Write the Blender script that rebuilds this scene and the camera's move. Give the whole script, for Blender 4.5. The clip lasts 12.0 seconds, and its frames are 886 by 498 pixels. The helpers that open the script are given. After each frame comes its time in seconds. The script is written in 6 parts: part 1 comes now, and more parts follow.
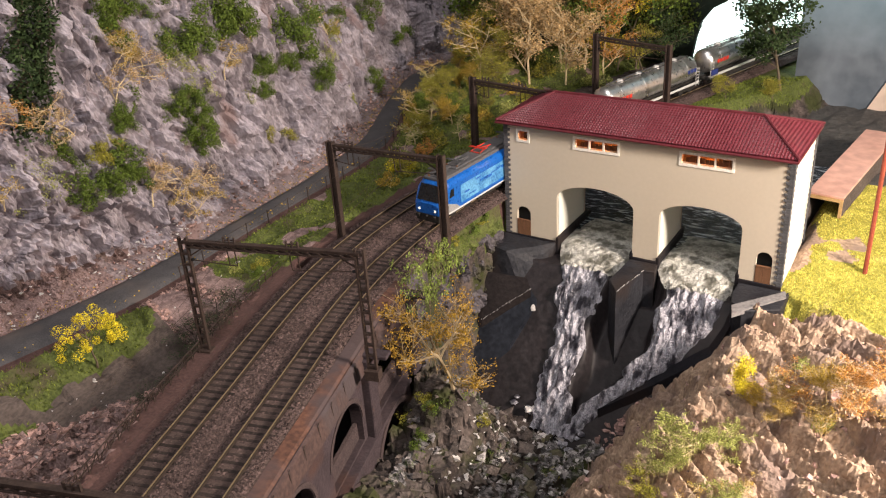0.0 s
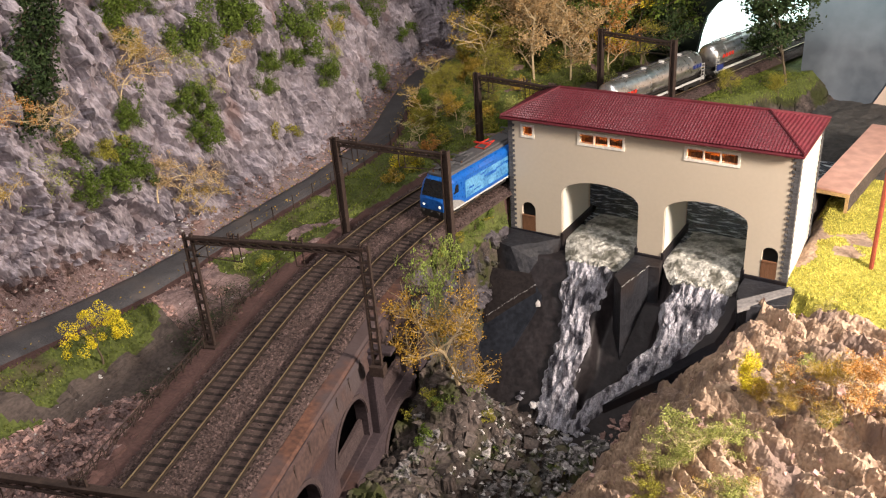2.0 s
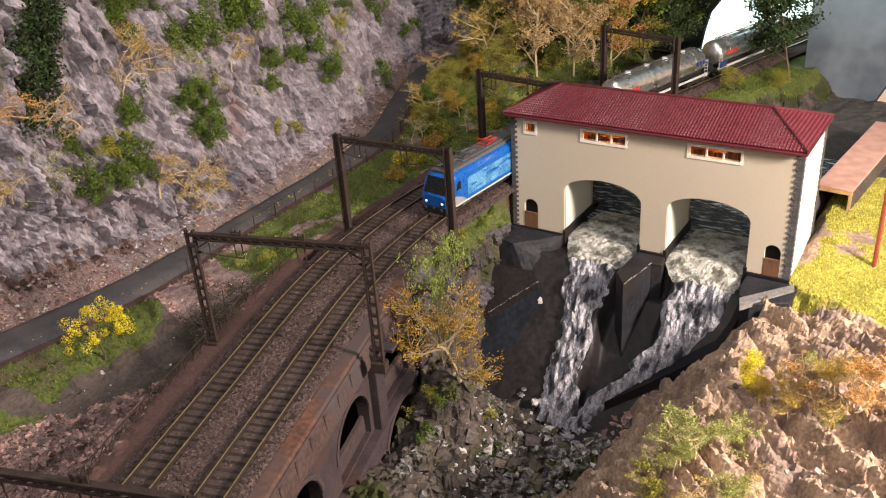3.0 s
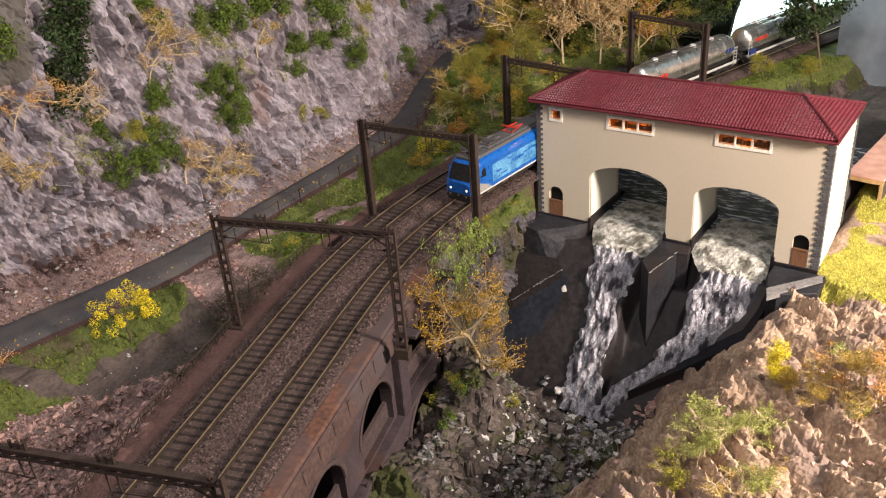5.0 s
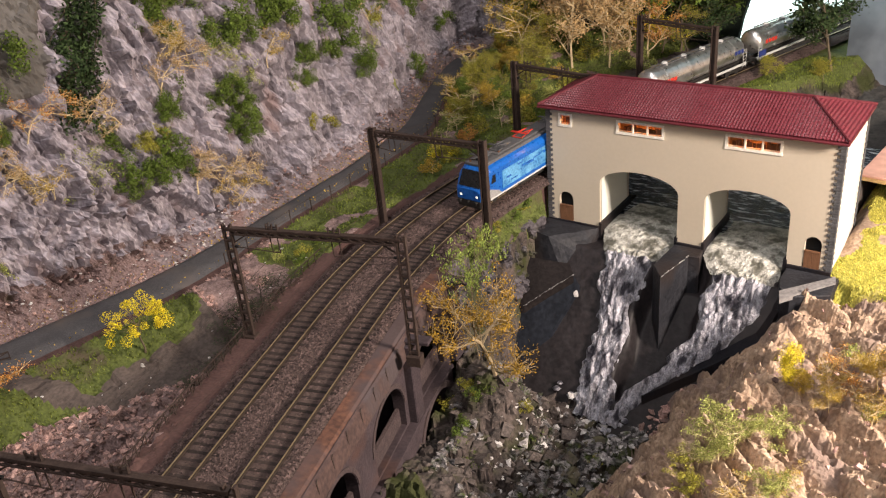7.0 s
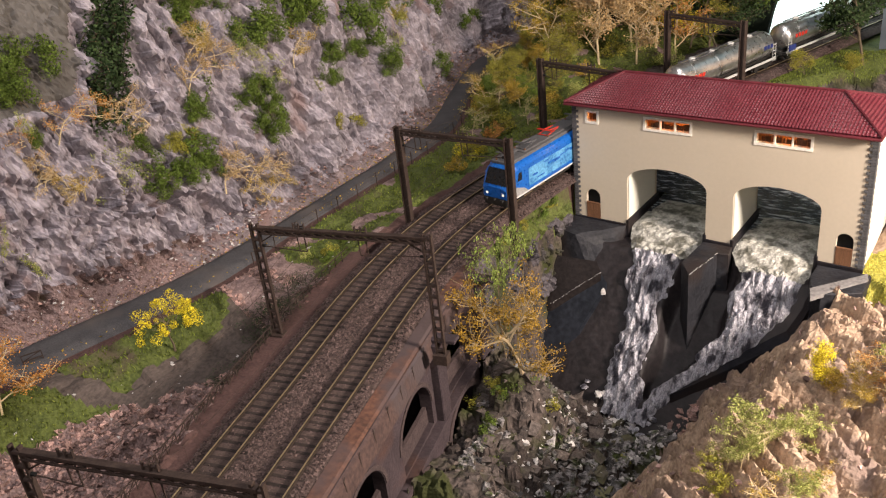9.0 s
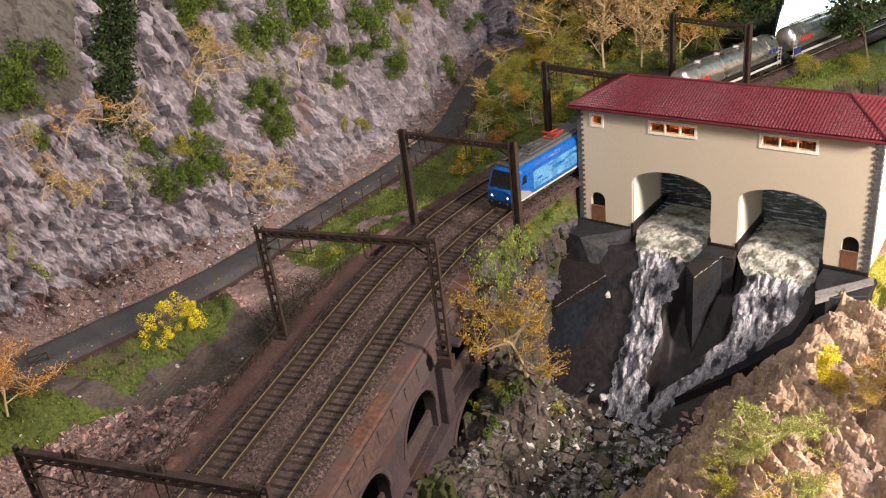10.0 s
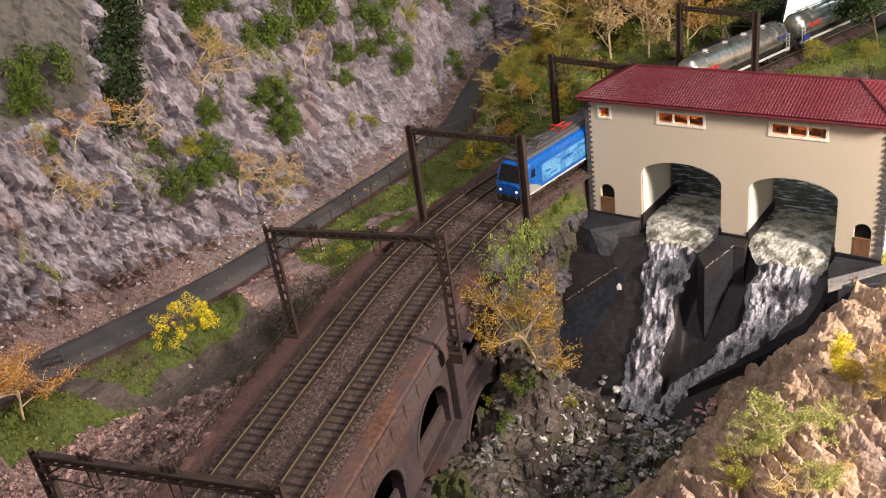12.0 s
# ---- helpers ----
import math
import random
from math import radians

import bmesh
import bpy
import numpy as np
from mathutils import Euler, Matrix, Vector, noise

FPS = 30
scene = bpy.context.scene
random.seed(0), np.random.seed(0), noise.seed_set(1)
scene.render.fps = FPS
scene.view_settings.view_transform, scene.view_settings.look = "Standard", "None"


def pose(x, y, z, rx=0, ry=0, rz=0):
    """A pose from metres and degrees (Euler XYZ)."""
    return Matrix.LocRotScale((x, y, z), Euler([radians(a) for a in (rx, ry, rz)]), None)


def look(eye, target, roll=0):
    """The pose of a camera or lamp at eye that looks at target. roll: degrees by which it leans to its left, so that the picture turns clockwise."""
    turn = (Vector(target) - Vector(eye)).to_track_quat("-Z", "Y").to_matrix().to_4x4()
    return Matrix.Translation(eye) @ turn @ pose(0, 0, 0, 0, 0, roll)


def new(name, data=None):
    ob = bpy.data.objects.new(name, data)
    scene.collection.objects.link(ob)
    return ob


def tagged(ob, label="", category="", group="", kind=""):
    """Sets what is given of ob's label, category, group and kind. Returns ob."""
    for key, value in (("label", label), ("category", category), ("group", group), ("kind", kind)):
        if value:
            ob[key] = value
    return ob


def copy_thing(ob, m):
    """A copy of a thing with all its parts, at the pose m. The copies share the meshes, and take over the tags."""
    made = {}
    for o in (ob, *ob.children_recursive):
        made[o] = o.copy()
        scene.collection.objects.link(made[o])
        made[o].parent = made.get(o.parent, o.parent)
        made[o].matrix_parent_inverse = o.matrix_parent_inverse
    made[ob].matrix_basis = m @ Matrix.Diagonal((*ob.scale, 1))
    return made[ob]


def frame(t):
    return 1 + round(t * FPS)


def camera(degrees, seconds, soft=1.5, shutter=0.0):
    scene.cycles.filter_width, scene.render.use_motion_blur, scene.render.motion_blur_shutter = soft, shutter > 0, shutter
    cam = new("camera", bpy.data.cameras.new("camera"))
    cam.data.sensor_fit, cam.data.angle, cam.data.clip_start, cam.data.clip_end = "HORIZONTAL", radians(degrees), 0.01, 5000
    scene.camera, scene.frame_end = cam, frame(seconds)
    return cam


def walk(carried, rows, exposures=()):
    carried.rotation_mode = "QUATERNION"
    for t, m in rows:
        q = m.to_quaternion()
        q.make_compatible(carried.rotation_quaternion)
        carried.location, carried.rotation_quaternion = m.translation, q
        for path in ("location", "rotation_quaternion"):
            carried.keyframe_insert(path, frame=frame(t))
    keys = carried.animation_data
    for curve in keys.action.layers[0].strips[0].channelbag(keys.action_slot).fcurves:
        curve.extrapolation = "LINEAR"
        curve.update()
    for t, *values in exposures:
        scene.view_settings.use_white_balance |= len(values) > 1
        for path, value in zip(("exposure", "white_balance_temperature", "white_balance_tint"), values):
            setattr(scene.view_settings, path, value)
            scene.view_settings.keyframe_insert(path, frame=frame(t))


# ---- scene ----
cam = camera(53.8, 12.0, soft=1.2)

# The camera is held in the hand over the layout: a slow turn to the left, a few millimetres of sway.
PATH = [
    (0, 0.0000, -0.0007, 0.3299, 63.21, 3.50, 31.90),
    (0.5, 0.0002, -0.0004, 0.3301, 63.34, 3.43, 31.68),
    (1, 0.0001, -0.0003, 0.3292, 63.30, 3.44, 31.63),
    (1.5, -0.0000, 0.0000, 0.3291, 63.06, 3.59, 31.80),
    (2, 0.0002, -0.0003, 0.3291, 63.00, 3.76, 32.15),
    (2.5, 0.0001, 0.0005, 0.3287, 62.92, 3.81, 32.36),
    (3, 0.0002, 0.0004, 0.3295, 62.75, 3.70, 32.37),
    (5, -0.0010, 0.0009, 0.3281, 62.06, 3.96, 33.96),
    (5.5, -0.0012, 0.0010, 0.3288, 62.04, 4.16, 33.93),
    (6, 0.0000, 0.0011, 0.3286, 62.24, 4.48, 33.64),
    (6.5, 0.0004, 0.0008, 0.3293, 62.41, 4.64, 33.72),
    (7, 0.0008, 0.0011, 0.3294, 62.46, 5.00, 34.36),
    (7.5, 0.0011, 0.0011, 0.3295, 62.51, 5.56, 34.97),
    (9.5, 0.0009, 0.0017, 0.3296, 62.51, 6.01, 35.98),
    (10, 0.0020, 0.0011, 0.3289, 62.77, 6.13, 36.16),
    (10.5, 0.0032, 0.0019, 0.3299, 62.86, 6.71, 36.17),
    (11, 0.0026, 0.0018, 0.3296, 62.93, 7.03, 35.95),
    (11.5, 0.0025, 0.0029, 0.3294, 62.60, 7.42, 35.92),
    (12, 0.0027, 0.0026, 0.3295, 62.40, 7.49, 36.29),
]
walk(cam, [(t, pose(*p)) for t, *p in PATH], exposures=[(0.0, -0.08), (12.0, -0.08)])

# ---- light: an exhibition hall with a ceiling lamp and two added fills, and a warm lamp on a stand beside the layout ----
world = bpy.data.worlds.new("hall")
scene.world = world
world.use_nodes = True
world.node_tree.nodes["Background"].inputs[0].default_value = (0.75, 0.86, 1.0, 1)
world.node_tree.nodes["Background"].inputs[1].default_value = 0.12


def area_lamp(name, at, aim, w, h, watts, colour):
    data = bpy.data.lights.new(name, "AREA")
    data.shape, data.size, data.size_y, data.energy, data.color = "RECTANGLE", w, h, watts, colour
    ob = new(name, data)
    ob.matrix_world = look(at, aim)
    return ob


area_lamp("ceiling_lamp_left", (-0.25, -0.15, 1.50), (-0.4, 0.6, 0.0), 0.34, 0.26, 11.8, (1.0, 0.93, 0.92))
# the next two are added, unseen fills that brighten the scene and house front
area_lamp("ceiling_lamp_middle", (-0.15, 0.50, 1.75), (-0.35, 0.7, 0.0), 1.2, 0.8, 4.6, (1.0, 0.93, 0.92))
area_lamp("ceiling_lamp_front", (0.20, -0.75, 0.85), (-0.35, 0.6, 0.0), 1.2, 0.7, 6.0, (1.0, 0.91, 0.88))
area_lamp("stand_lamp", (0.42, 0.49, 0.32), (-0.10, 0.62, -0.05), 0.11, 0.11, 17.5, (1.0, 0.84, 0.72))


# ---- small tools ----
def spline(*pts):
    """A smooth curve x(y) through points."""
    ys, xs = np.array([p[1] for p in pts]), np.array([p[0] for p in pts])
    m = np.gradient(xs, ys)

    def f(y):
        i = int(np.clip(np.searchsorted(ys, y) - 1, 0, len(ys) - 2))
        h = ys[i + 1] - ys[i]
        t = (y - ys[i]) / h
        if t < 0:
            return float(xs[0] + m[0] * (y - ys[0]))
        if t > 1:
            return float(xs[-1] + m[-1] * (y - ys[-1]))
        return float((2 * t**3 - 3 * t**2 + 1) * xs[i] + (t**3 - 2 * t**2 + t) * h * m[i] + (3 * t**2 - 2 * t**3) * xs[i + 1] + (t**3 - t**2) * h * m[i + 1])

    return f


def smooth(a, b, v):
    t = min(1.0, max(0.0, (v - a) / (b - a)))
    return t * t * (3 - 2 * t)


def lerp(a, b, t):
    return a + (b - a) * t


def nz(x, y, z=0.0):
    return noise.noise(Vector((x, y, z)))


def turb(x, y, z, octaves=4):
    return noise.fractal(Vector((x, y, z)), 1.0, 2.0, octaves)


def facet(p, scale, tilt=1.0, groove=0.0):
    """Chiselled facets: each cell is a tilted plane of its own, with grooves between cells."""
    q = Vector((p[0] * scale, p[1] * scale, p[2] * scale))
    d, pts = noise.voronoi(q)
    c = pts[0]
    n = noise.cell_vector(c * 7.31)
    o = q - c
    cut = groove * max(0.0, 1 - (d[1] - d[0]) / 0.16) if groove else 0.0
    return ((n.x - 0.5) * o.x + (n.y - 0.5) * o.y + (n.z - 0.5) * o.z) * tilt + (n.x - 0.5) * 0.5 - cut


def mesh_of(name, verts, faces, mats, smooth_faces=False, index=None):
    me = bpy.data.meshes.new(name)
    me.from_pydata([tuple(v) for v in verts], [], [tuple(f) for f in faces])
    for m in mats if isinstance(mats, (list, tuple)) else [mats]:
        me.materials.append(m)
    if index is not None:
        me.polygons.foreach_set("material_index", index)
    if smooth_faces:
        me.polygons.foreach_set("use_smooth", [True] * len(me.polygons))
    me.update()
    return me


def mesh_part(name, verts, faces, mats, parent=None, label="", smooth_faces=False, index=None, kind=""):
    ob = new(name, mesh_of(name, verts, faces, mats, smooth_faces, index))
    if parent is not None:
        ob.parent = parent
    return tagged(ob, label=label, kind=kind)


def part(name, bm, material, parent=None, label="", smooth_faces=False):
    me = bpy.data.meshes.new(name)
    bmesh.ops.recalc_face_normals(bm, faces=bm.faces)
    bm.to_mesh(me)
    bm.free()
    for m in material if isinstance(material, (list, tuple)) else [material]:
        me.materials.append(m)
    if smooth_faces:
        me.polygons.foreach_set("use_smooth", [True] * len(me.polygons))
    ob = new(name, me)
    if parent is not None:
        ob.parent = parent
    return tagged(ob, label=label)


def thing(name, m, label, category, group="", kind=""):
    ob = new(name)
    ob.empty_display_size = 0.01
    ob.matrix_world = m
    return tagged(ob, label, category, group, kind)


def box(bm, x0, x1, y0, y1, z0, z1, bevel=0.0):
    vs = [bm.verts.new(v) for v in ((x0, y0, z0), (x1, y0, z0), (x1, y1, z0), (x0, y1, z0), (x0, y0, z1), (x1, y0, z1), (x1, y1, z1), (x0, y1, z1))]
    fs = [bm.faces.new([vs[i] for i in f]) for f in ((0, 3, 2, 1), (4, 5, 6, 7), (0, 1, 5, 4), (1, 2, 6, 5), (2, 3, 7, 6), (3, 0, 4, 7))]
    if bevel:
        bmesh.ops.bevel(bm, geom=list({e for f in fs for e in f.edges}), offset=bevel, segments=1, affect="EDGES")
    return vs


def boxes(*rows, bevel=0.0):
    bm = bmesh.new()
    for r in rows:
        box(bm, *r, bevel=bevel)
    return bm


def bar(bm, a, b, r, sides=4, r2=None):
    """A straight bar from a to b."""
    a, b = Vector(a), Vector(b)
    d = (b - a).normalized()
    u = d.cross((0, 0, 1) if abs(d.z) < 0.9 else (1, 0, 0)).normalized()
    v = d.cross(u)
    r2 = r if r2 is None else r2
    rings = []
    for p, rr in ((a, r), (b, r2)):
        rings.append([bm.verts.new(p + (u * math.cos(t) + v * math.sin(t)) * rr) for t in [2 * math.pi * (k + 0.5) / sides for k in range(sides)]])
    for k in range(sides):
        bm.faces.new((rings[0][k], rings[0][(k + 1) % sides], rings[1][(k + 1) % sides], rings[1][k]))
    bm.faces.new(rings[0][::-1])
    bm.faces.new(rings[1])


def bars(rows, sides=4):
    bm = bmesh.new()
    for a, b, r in rows:
        bar(bm, a, b, r, sides)
    return bm


def lathe(bm, profile, sides, m=Matrix.Identity(4)):
    """Rings of (radius, along x) round the x axis, capped."""
    rings = []
    for r, x in profile:
        rings.append([bm.verts.new(m @ Vector((x, r * math.cos(t), r * math.sin(t)))) for t in [2 * math.pi * k / sides for k in range(sides)]])
    for a, b in zip(rings, rings[1:]):
        for k in range(sides):
            bm.faces.new((a[k], a[(k + 1) % sides], b[(k + 1) % sides], b[k]))
    bm.faces.new(rings[0][::-1])
    bm.faces.new(rings[-1])


# ---- materials ----
def material(name, dark, light, scale=120.0, rough=0.8, metal=0.0, bump=0.4, fine=6.0, third=None, third_at=0.62, stretch=(1, 1, 1), vary=0.0, depth=0.0006, contrast=0.25, spec=0.3, grain=0.42, lean=0.0):
    m = bpy.data.materials.new(name)
    m.use_nodes = True
    n, l = m.node_tree.nodes, m.node_tree.links
    b = n["Principled BSDF"]
    b.inputs["Metallic"].default_value, b.inputs["Specular IOR Level"].default_value = metal, spec
    co = n.new("ShaderNodeTexCoord")
    mp = n.new("ShaderNodeMapping")
    mp.inputs["Scale"].default_value = stretch
    if lean:
        turn = n.new("ShaderNodeMapping")
        turn.inputs["Rotation"].default_value = (radians(lean), 0, 0)
        l.new(co.outputs["Object"], turn.inputs["Vector"])
        l.new(turn.outputs[0], mp.inputs["Vector"])
    else:
        l.new(co.outputs["Object"], mp.inputs["Vector"])

    def tex(s, detail=4.0):
        t = n.new("ShaderNodeTexNoise")
        t.inputs["Scale"].default_value, t.inputs["Detail"].default_value = s, detail
        l.new(mp.outputs[0], t.inputs["Vector"])
        return t.outputs["Fac"]

    def mix(fac, a, c):
        x = n.new("ShaderNodeMix")
        x.data_type = "RGBA"
        for sock, v in ((x.inputs[0], fac), (x.inputs[6], a), (x.inputs[7], c)):
            if isinstance(v, bpy.types.NodeSocket):
                l.new(v, sock)
            else:
                sock.default_value = v if isinstance(v, float) else (*v, 1)
        return x.outputs[2]

    def band(sock, lo, hi):
        r = n.new("ShaderNodeMapRange")
        r.inputs[1].default_value, r.inputs[2].default_value = lo, hi
        l.new(sock, r.inputs[0])
        return r.outputs[0]

    big, small = tex(scale), tex(scale * fine, 3.0)
    colour = mix(band(big, 0.5 - contrast, 0.5 + contrast), dark, light)
    speck = mix(band(small, 0.35, 0.7), tuple(c * 0.62 for c in dark), tuple(min(1.0, c * 1.22) for c in light))
    colour = mix(grain, colour, speck)
    if third is not None:
        colour = mix(band(tex(scale * 0.37, 5.0), third_at - 0.06, third_at + 0.06), colour, third)
    if vary:
        info = n.new("ShaderNodeObjectInfo")
        hs = n.new("ShaderNodeHueSaturation")
        rr = n.new("ShaderNodeMapRange")
        rr.inputs[3].default_value, rr.inputs[4].default_value = 1 - vary, 1 + vary
        l.new(info.outputs["Random"], rr.inputs[0])
        l.new(rr.outputs[0], hs.inputs["Value"])
        l.new(colour, hs.inputs["Color"])
        colour = hs.outputs[0]
    l.new(colour, b.inputs["Base Color"])
    ro = n.new("ShaderNodeMapRange")
    ro.inputs[3].default_value, ro.inputs[4].default_value = max(0.02, rough - 0.1), min(1.0, rough + 0.1)
    l.new(small, ro.inputs[0])
    l.new(ro.outputs[0], b.inputs["Roughness"])
    if bump:
        ad = n.new("ShaderNodeMath")
        l.new(big, ad.inputs[0])
        l.new(small, ad.inputs[1])
        bp = n.new("ShaderNodeBump")
        bp.inputs["Strength"].default_value, bp.inputs["Distance"].default_value = bump, depth
        l.new(ad.outputs[0], bp.inputs["Height"])
        l.new(bp.outputs[0], b.inputs["Normal"])
    return m


def island_tint(m, amount):
    """Lets each loose piece of a joined mesh differ a little in value."""
    n, l = m.node_tree.nodes, m.node_tree.links
    b = n["Principled BSDF"]
    src = b.inputs["Base Color"].links[0].from_socket
    g, r, h = n.new("ShaderNodeNewGeometry"), n.new("ShaderNodeMapRange"), n.new("ShaderNodeHueSaturation")
    r.inputs[3].default_value, r.inputs[4].default_value = 1 - amount, 1 + amount
    l.new(g.outputs["Random Per Island"], r.inputs[0])
    l.new(r.outputs[0], h.inputs["Value"])
    l.new(src, h.inputs["Color"])
    l.new(h.outputs[0], b.inputs["Base Color"])
    return m


M_ROCK = material("grey_rock", (0.092, 0.081, 0.099), (0.49, 0.437, 0.475), 62, 0.68, bump=0.75, fine=5, third=(0.24, 0.175, 0.175), third_at=0.64, stretch=(1, 1.6, 0.5), depth=0.0014, lean=-17, grain=0.32, contrast=0.25)
M_ROCK_TAN = material("tan_rock", (0.155, 0.098, 0.068), (0.53, 0.395, 0.285), 60, 0.85, bump=0.9, fine=6, third=(0.20, 0.145, 0.12), third_at=0.58, depth=0.0018, grain=0.35)
M_SCREE = material("reddish_scree", (0.105, 0.068, 0.066), (0.33, 0.235, 0.222), 110, 0.9, bump=1.0, third=(0.11, 0.08, 0.06), third_at=0.66, depth=0.002)
M_SCREE_GREY = material("greyish_scree", (0.10, 0.076, 0.080), (0.28, 0.225, 0.228), 80, 0.9, bump=0.9, third=(0.22, 0.15, 0.14), third_at=0.6, depth=0.0015)
M_PLAIN = material("smooth_brown_grey_board", (0.095, 0.085, 0.076), (0.16, 0.148, 0.138), 14, 0.8, bump=0.15, contrast=0.3, grain=0.15)
M_ROAD = material("asphalt", (0.048, 0.046, 0.049), (0.088, 0.085, 0.089), 60, 0.8, bump=0.3, fine=14, depth=0.0004, third=(0.095, 0.082, 0.077), third_at=0.60)
M_GRASS_SOIL = material("mossy_soil", (0.04, 0.054, 0.014), (0.125, 0.15, 0.038), 70, 0.95, bump=0.9, third=(0.085, 0.068, 0.042), third_at=0.64, depth=0.0015)
M_TURF = material("yellow_green_turf", (0.17, 0.175, 0.03), (0.40, 0.37, 0.075), 60, 0.95, bump=0.9, third=(0.36, 0.30, 0.12), third_at=0.66, depth=0.0012)
M_DIRT = material("brown_dirt", (0.05, 0.027, 0.025), (0.108, 0.060, 0.053), 90, 0.95, bump=0.8, depth=0.001)
M_DARK_GRAVEL = material("dark_gravel", (0.02, 0.02, 0.02), (0.09, 0.085, 0.08), 160, 0.8, bump=0.8, depth=0.001)
M_BALLAST = material("ballast_bed", (0.042, 0.028, 0.025), (0.115, 0.081, 0.072), 300, 0.95, bump=0.9, depth=0.001)
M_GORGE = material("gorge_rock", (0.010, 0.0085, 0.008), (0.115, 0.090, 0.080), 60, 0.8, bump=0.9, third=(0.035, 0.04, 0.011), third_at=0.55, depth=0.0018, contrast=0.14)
M_ROCK_DARK = material("dark_lilac_rock", (0.026, 0.023, 0.027), (0.125, 0.112, 0.125), 45, 0.75, bump=0.9, third=(0.04, 0.04, 0.016), third_at=0.6, depth=0.0016)
M_SOIL = material("grey_brown_soil", (0.048, 0.038, 0.034), (0.12, 0.095, 0.083), 60, 0.95, bump=0.9, stretch=(1.6, 0.9, 1), depth=0.001)
M_STONE = island_tint(material("ballast_stone", (0.042, 0.027, 0.025), (0.138, 0.095, 0.087), 400, 0.9, bump=0.3), 0.6)
M_SLEEPER = material("sleeper_wood", (0.016, 0.0115, 0.010), (0.042, 0.030, 0.026), 400, 0.85, bump=0.5, vary=0.4)
M_RAIL = material("rail_steel", (0.018, 0.012, 0.009), (0.042, 0.028, 0.02), 200, 0.6, metal=0.1, bump=0.1)
M_RAIL_TOP = material("rail_head", (0.46, 0.36, 0.22), (0.64, 0.51, 0.33), 120, 0.42, metal=0.85, bump=0.05)
M_CONCRETE = material("dark_concrete", (0.006, 0.0062, 0.009), (0.0155, 0.0152, 0.0195), 35, 0.58, bump=0.45, fine=8, third=(0.020, 0.015, 0.0145), third_at=0.58, depth=0.0008, spec=0.16)
M_BED = material("brown_lilac_concrete", (0.0095, 0.0082, 0.0092), (0.026, 0.0215, 0.0232), 30, 0.55, bump=0.45, fine=8, third=(0.032, 0.026, 0.0262), third_at=0.57, depth=0.0008, spec=0.22)
M_SLAB_GREY = material("blue_grey_concrete", (0.010, 0.0105, 0.0135), (0.030, 0.031, 0.037), 45, 0.55, bump=0.5, fine=8, third=(0.024, 0.019, 0.0185), third_at=0.56, depth=0.0008, spec=0.2)
M_SLAB_BROWN = material("brown_toned_concrete", (0.011, 0.009, 0.0092), (0.025, 0.020, 0.0195), 35, 0.65, bump=0.5, fine=8, depth=0.0008, spec=0.14)
M_SLAB_BLUE = material("blue_black_concrete", (0.007, 0.0085, 0.0125), (0.019, 0.022, 0.030), 30, 0.4, bump=0.4, fine=8, depth=0.0006, spec=0.25)
M_PLASTER = material("beige_plaster", (0.465, 0.402, 0.315), (0.51, 0.45, 0.36), 12, 0.85, bump=0.08, fine=25, contrast=0.4, grain=0.06)
M_PLASTER_LIT = material("light_paled_plaster", (0.60, 0.61, 0.54), (0.68, 0.68, 0.61), 12, 0.85, bump=0.08, fine=25, grain=0.06)
M_WHITE = material("white_trim_and_glare_wall", (0.74, 0.70, 0.62), (0.82, 0.78, 0.70), 80, 0.6, bump=0.1)
M_QUOIN = material("quoin_stone", (0.05, 0.05, 0.055), (0.1, 0.1, 0.105), 200, 0.8, bump=0.3, vary=0.2)
M_ROOF = material("red_roof_tile", (0.085, 0.012, 0.019), (0.135, 0.024, 0.034), 90, 0.3, bump=0.1, spec=0.5, grain=0.3)
M_ROOF_EDGE = material("roof_edge", (0.075, 0.012, 0.018), (0.12, 0.02, 0.028), 90, 0.5, bump=0.1)
M_STEEL = material("brown_steel", (0.03, 0.02, 0.017), (0.07, 0.048, 0.04), 150, 0.6, metal=0.2, bump=0.3)
M_DOOR = material("brown_door", (0.11, 0.05, 0.025), (0.19, 0.095, 0.05), 200, 0.7, bump=0.3, stretch=(4, 1, 0.5))
M_BLACK = material("black_parts_and_hollow_shade", (0.006, 0.006, 0.006), (0.012, 0.012, 0.012), 100, 0.9, bump=0.0)
M_FOAM = material("foam", (0.20, 0.196, 0.23), (0.60, 0.592, 0.65), 230, 0.32, bump=1.0, fine=4, stretch=(1.7, 0.75, 0.6), third=(0.045, 0.043, 0.056), third_at=0.54, depth=0.002, spec=0.5, contrast=0.12, grain=0.5)
M_FOAM_FLAT = material("creamy_foam", (0.20, 0.197, 0.172), (0.58, 0.57, 0.52), 230, 0.4, bump=0.9, fine=3, third=(0.10, 0.097, 0.078), third_at=0.55, depth=0.0015, spec=0.5, contrast=0.12)
# pale streaks in the water's colour stand for glints on the ripples
M_WATER = material("dark_water_painted_glints", (0.012, 0.017, 0.027), (0.045, 0.056, 0.072), 620, 0.12, bump=0.8, fine=2, stretch=(0.35, 1.2, 1), third=(0.58, 0.62, 0.66), third_at=0.585, depth=0.001, spec=0.6)
M_BRICK = material("sooty_brick", (0.027, 0.020, 0.024), (0.068, 0.049, 0.055), 45, 0.9, bump=0.6, fine=9, third=(0.07, 0.036, 0.028), third_at=0.62, stretch=(1, 1, 1.6), depth=0.0008, grain=0.35)
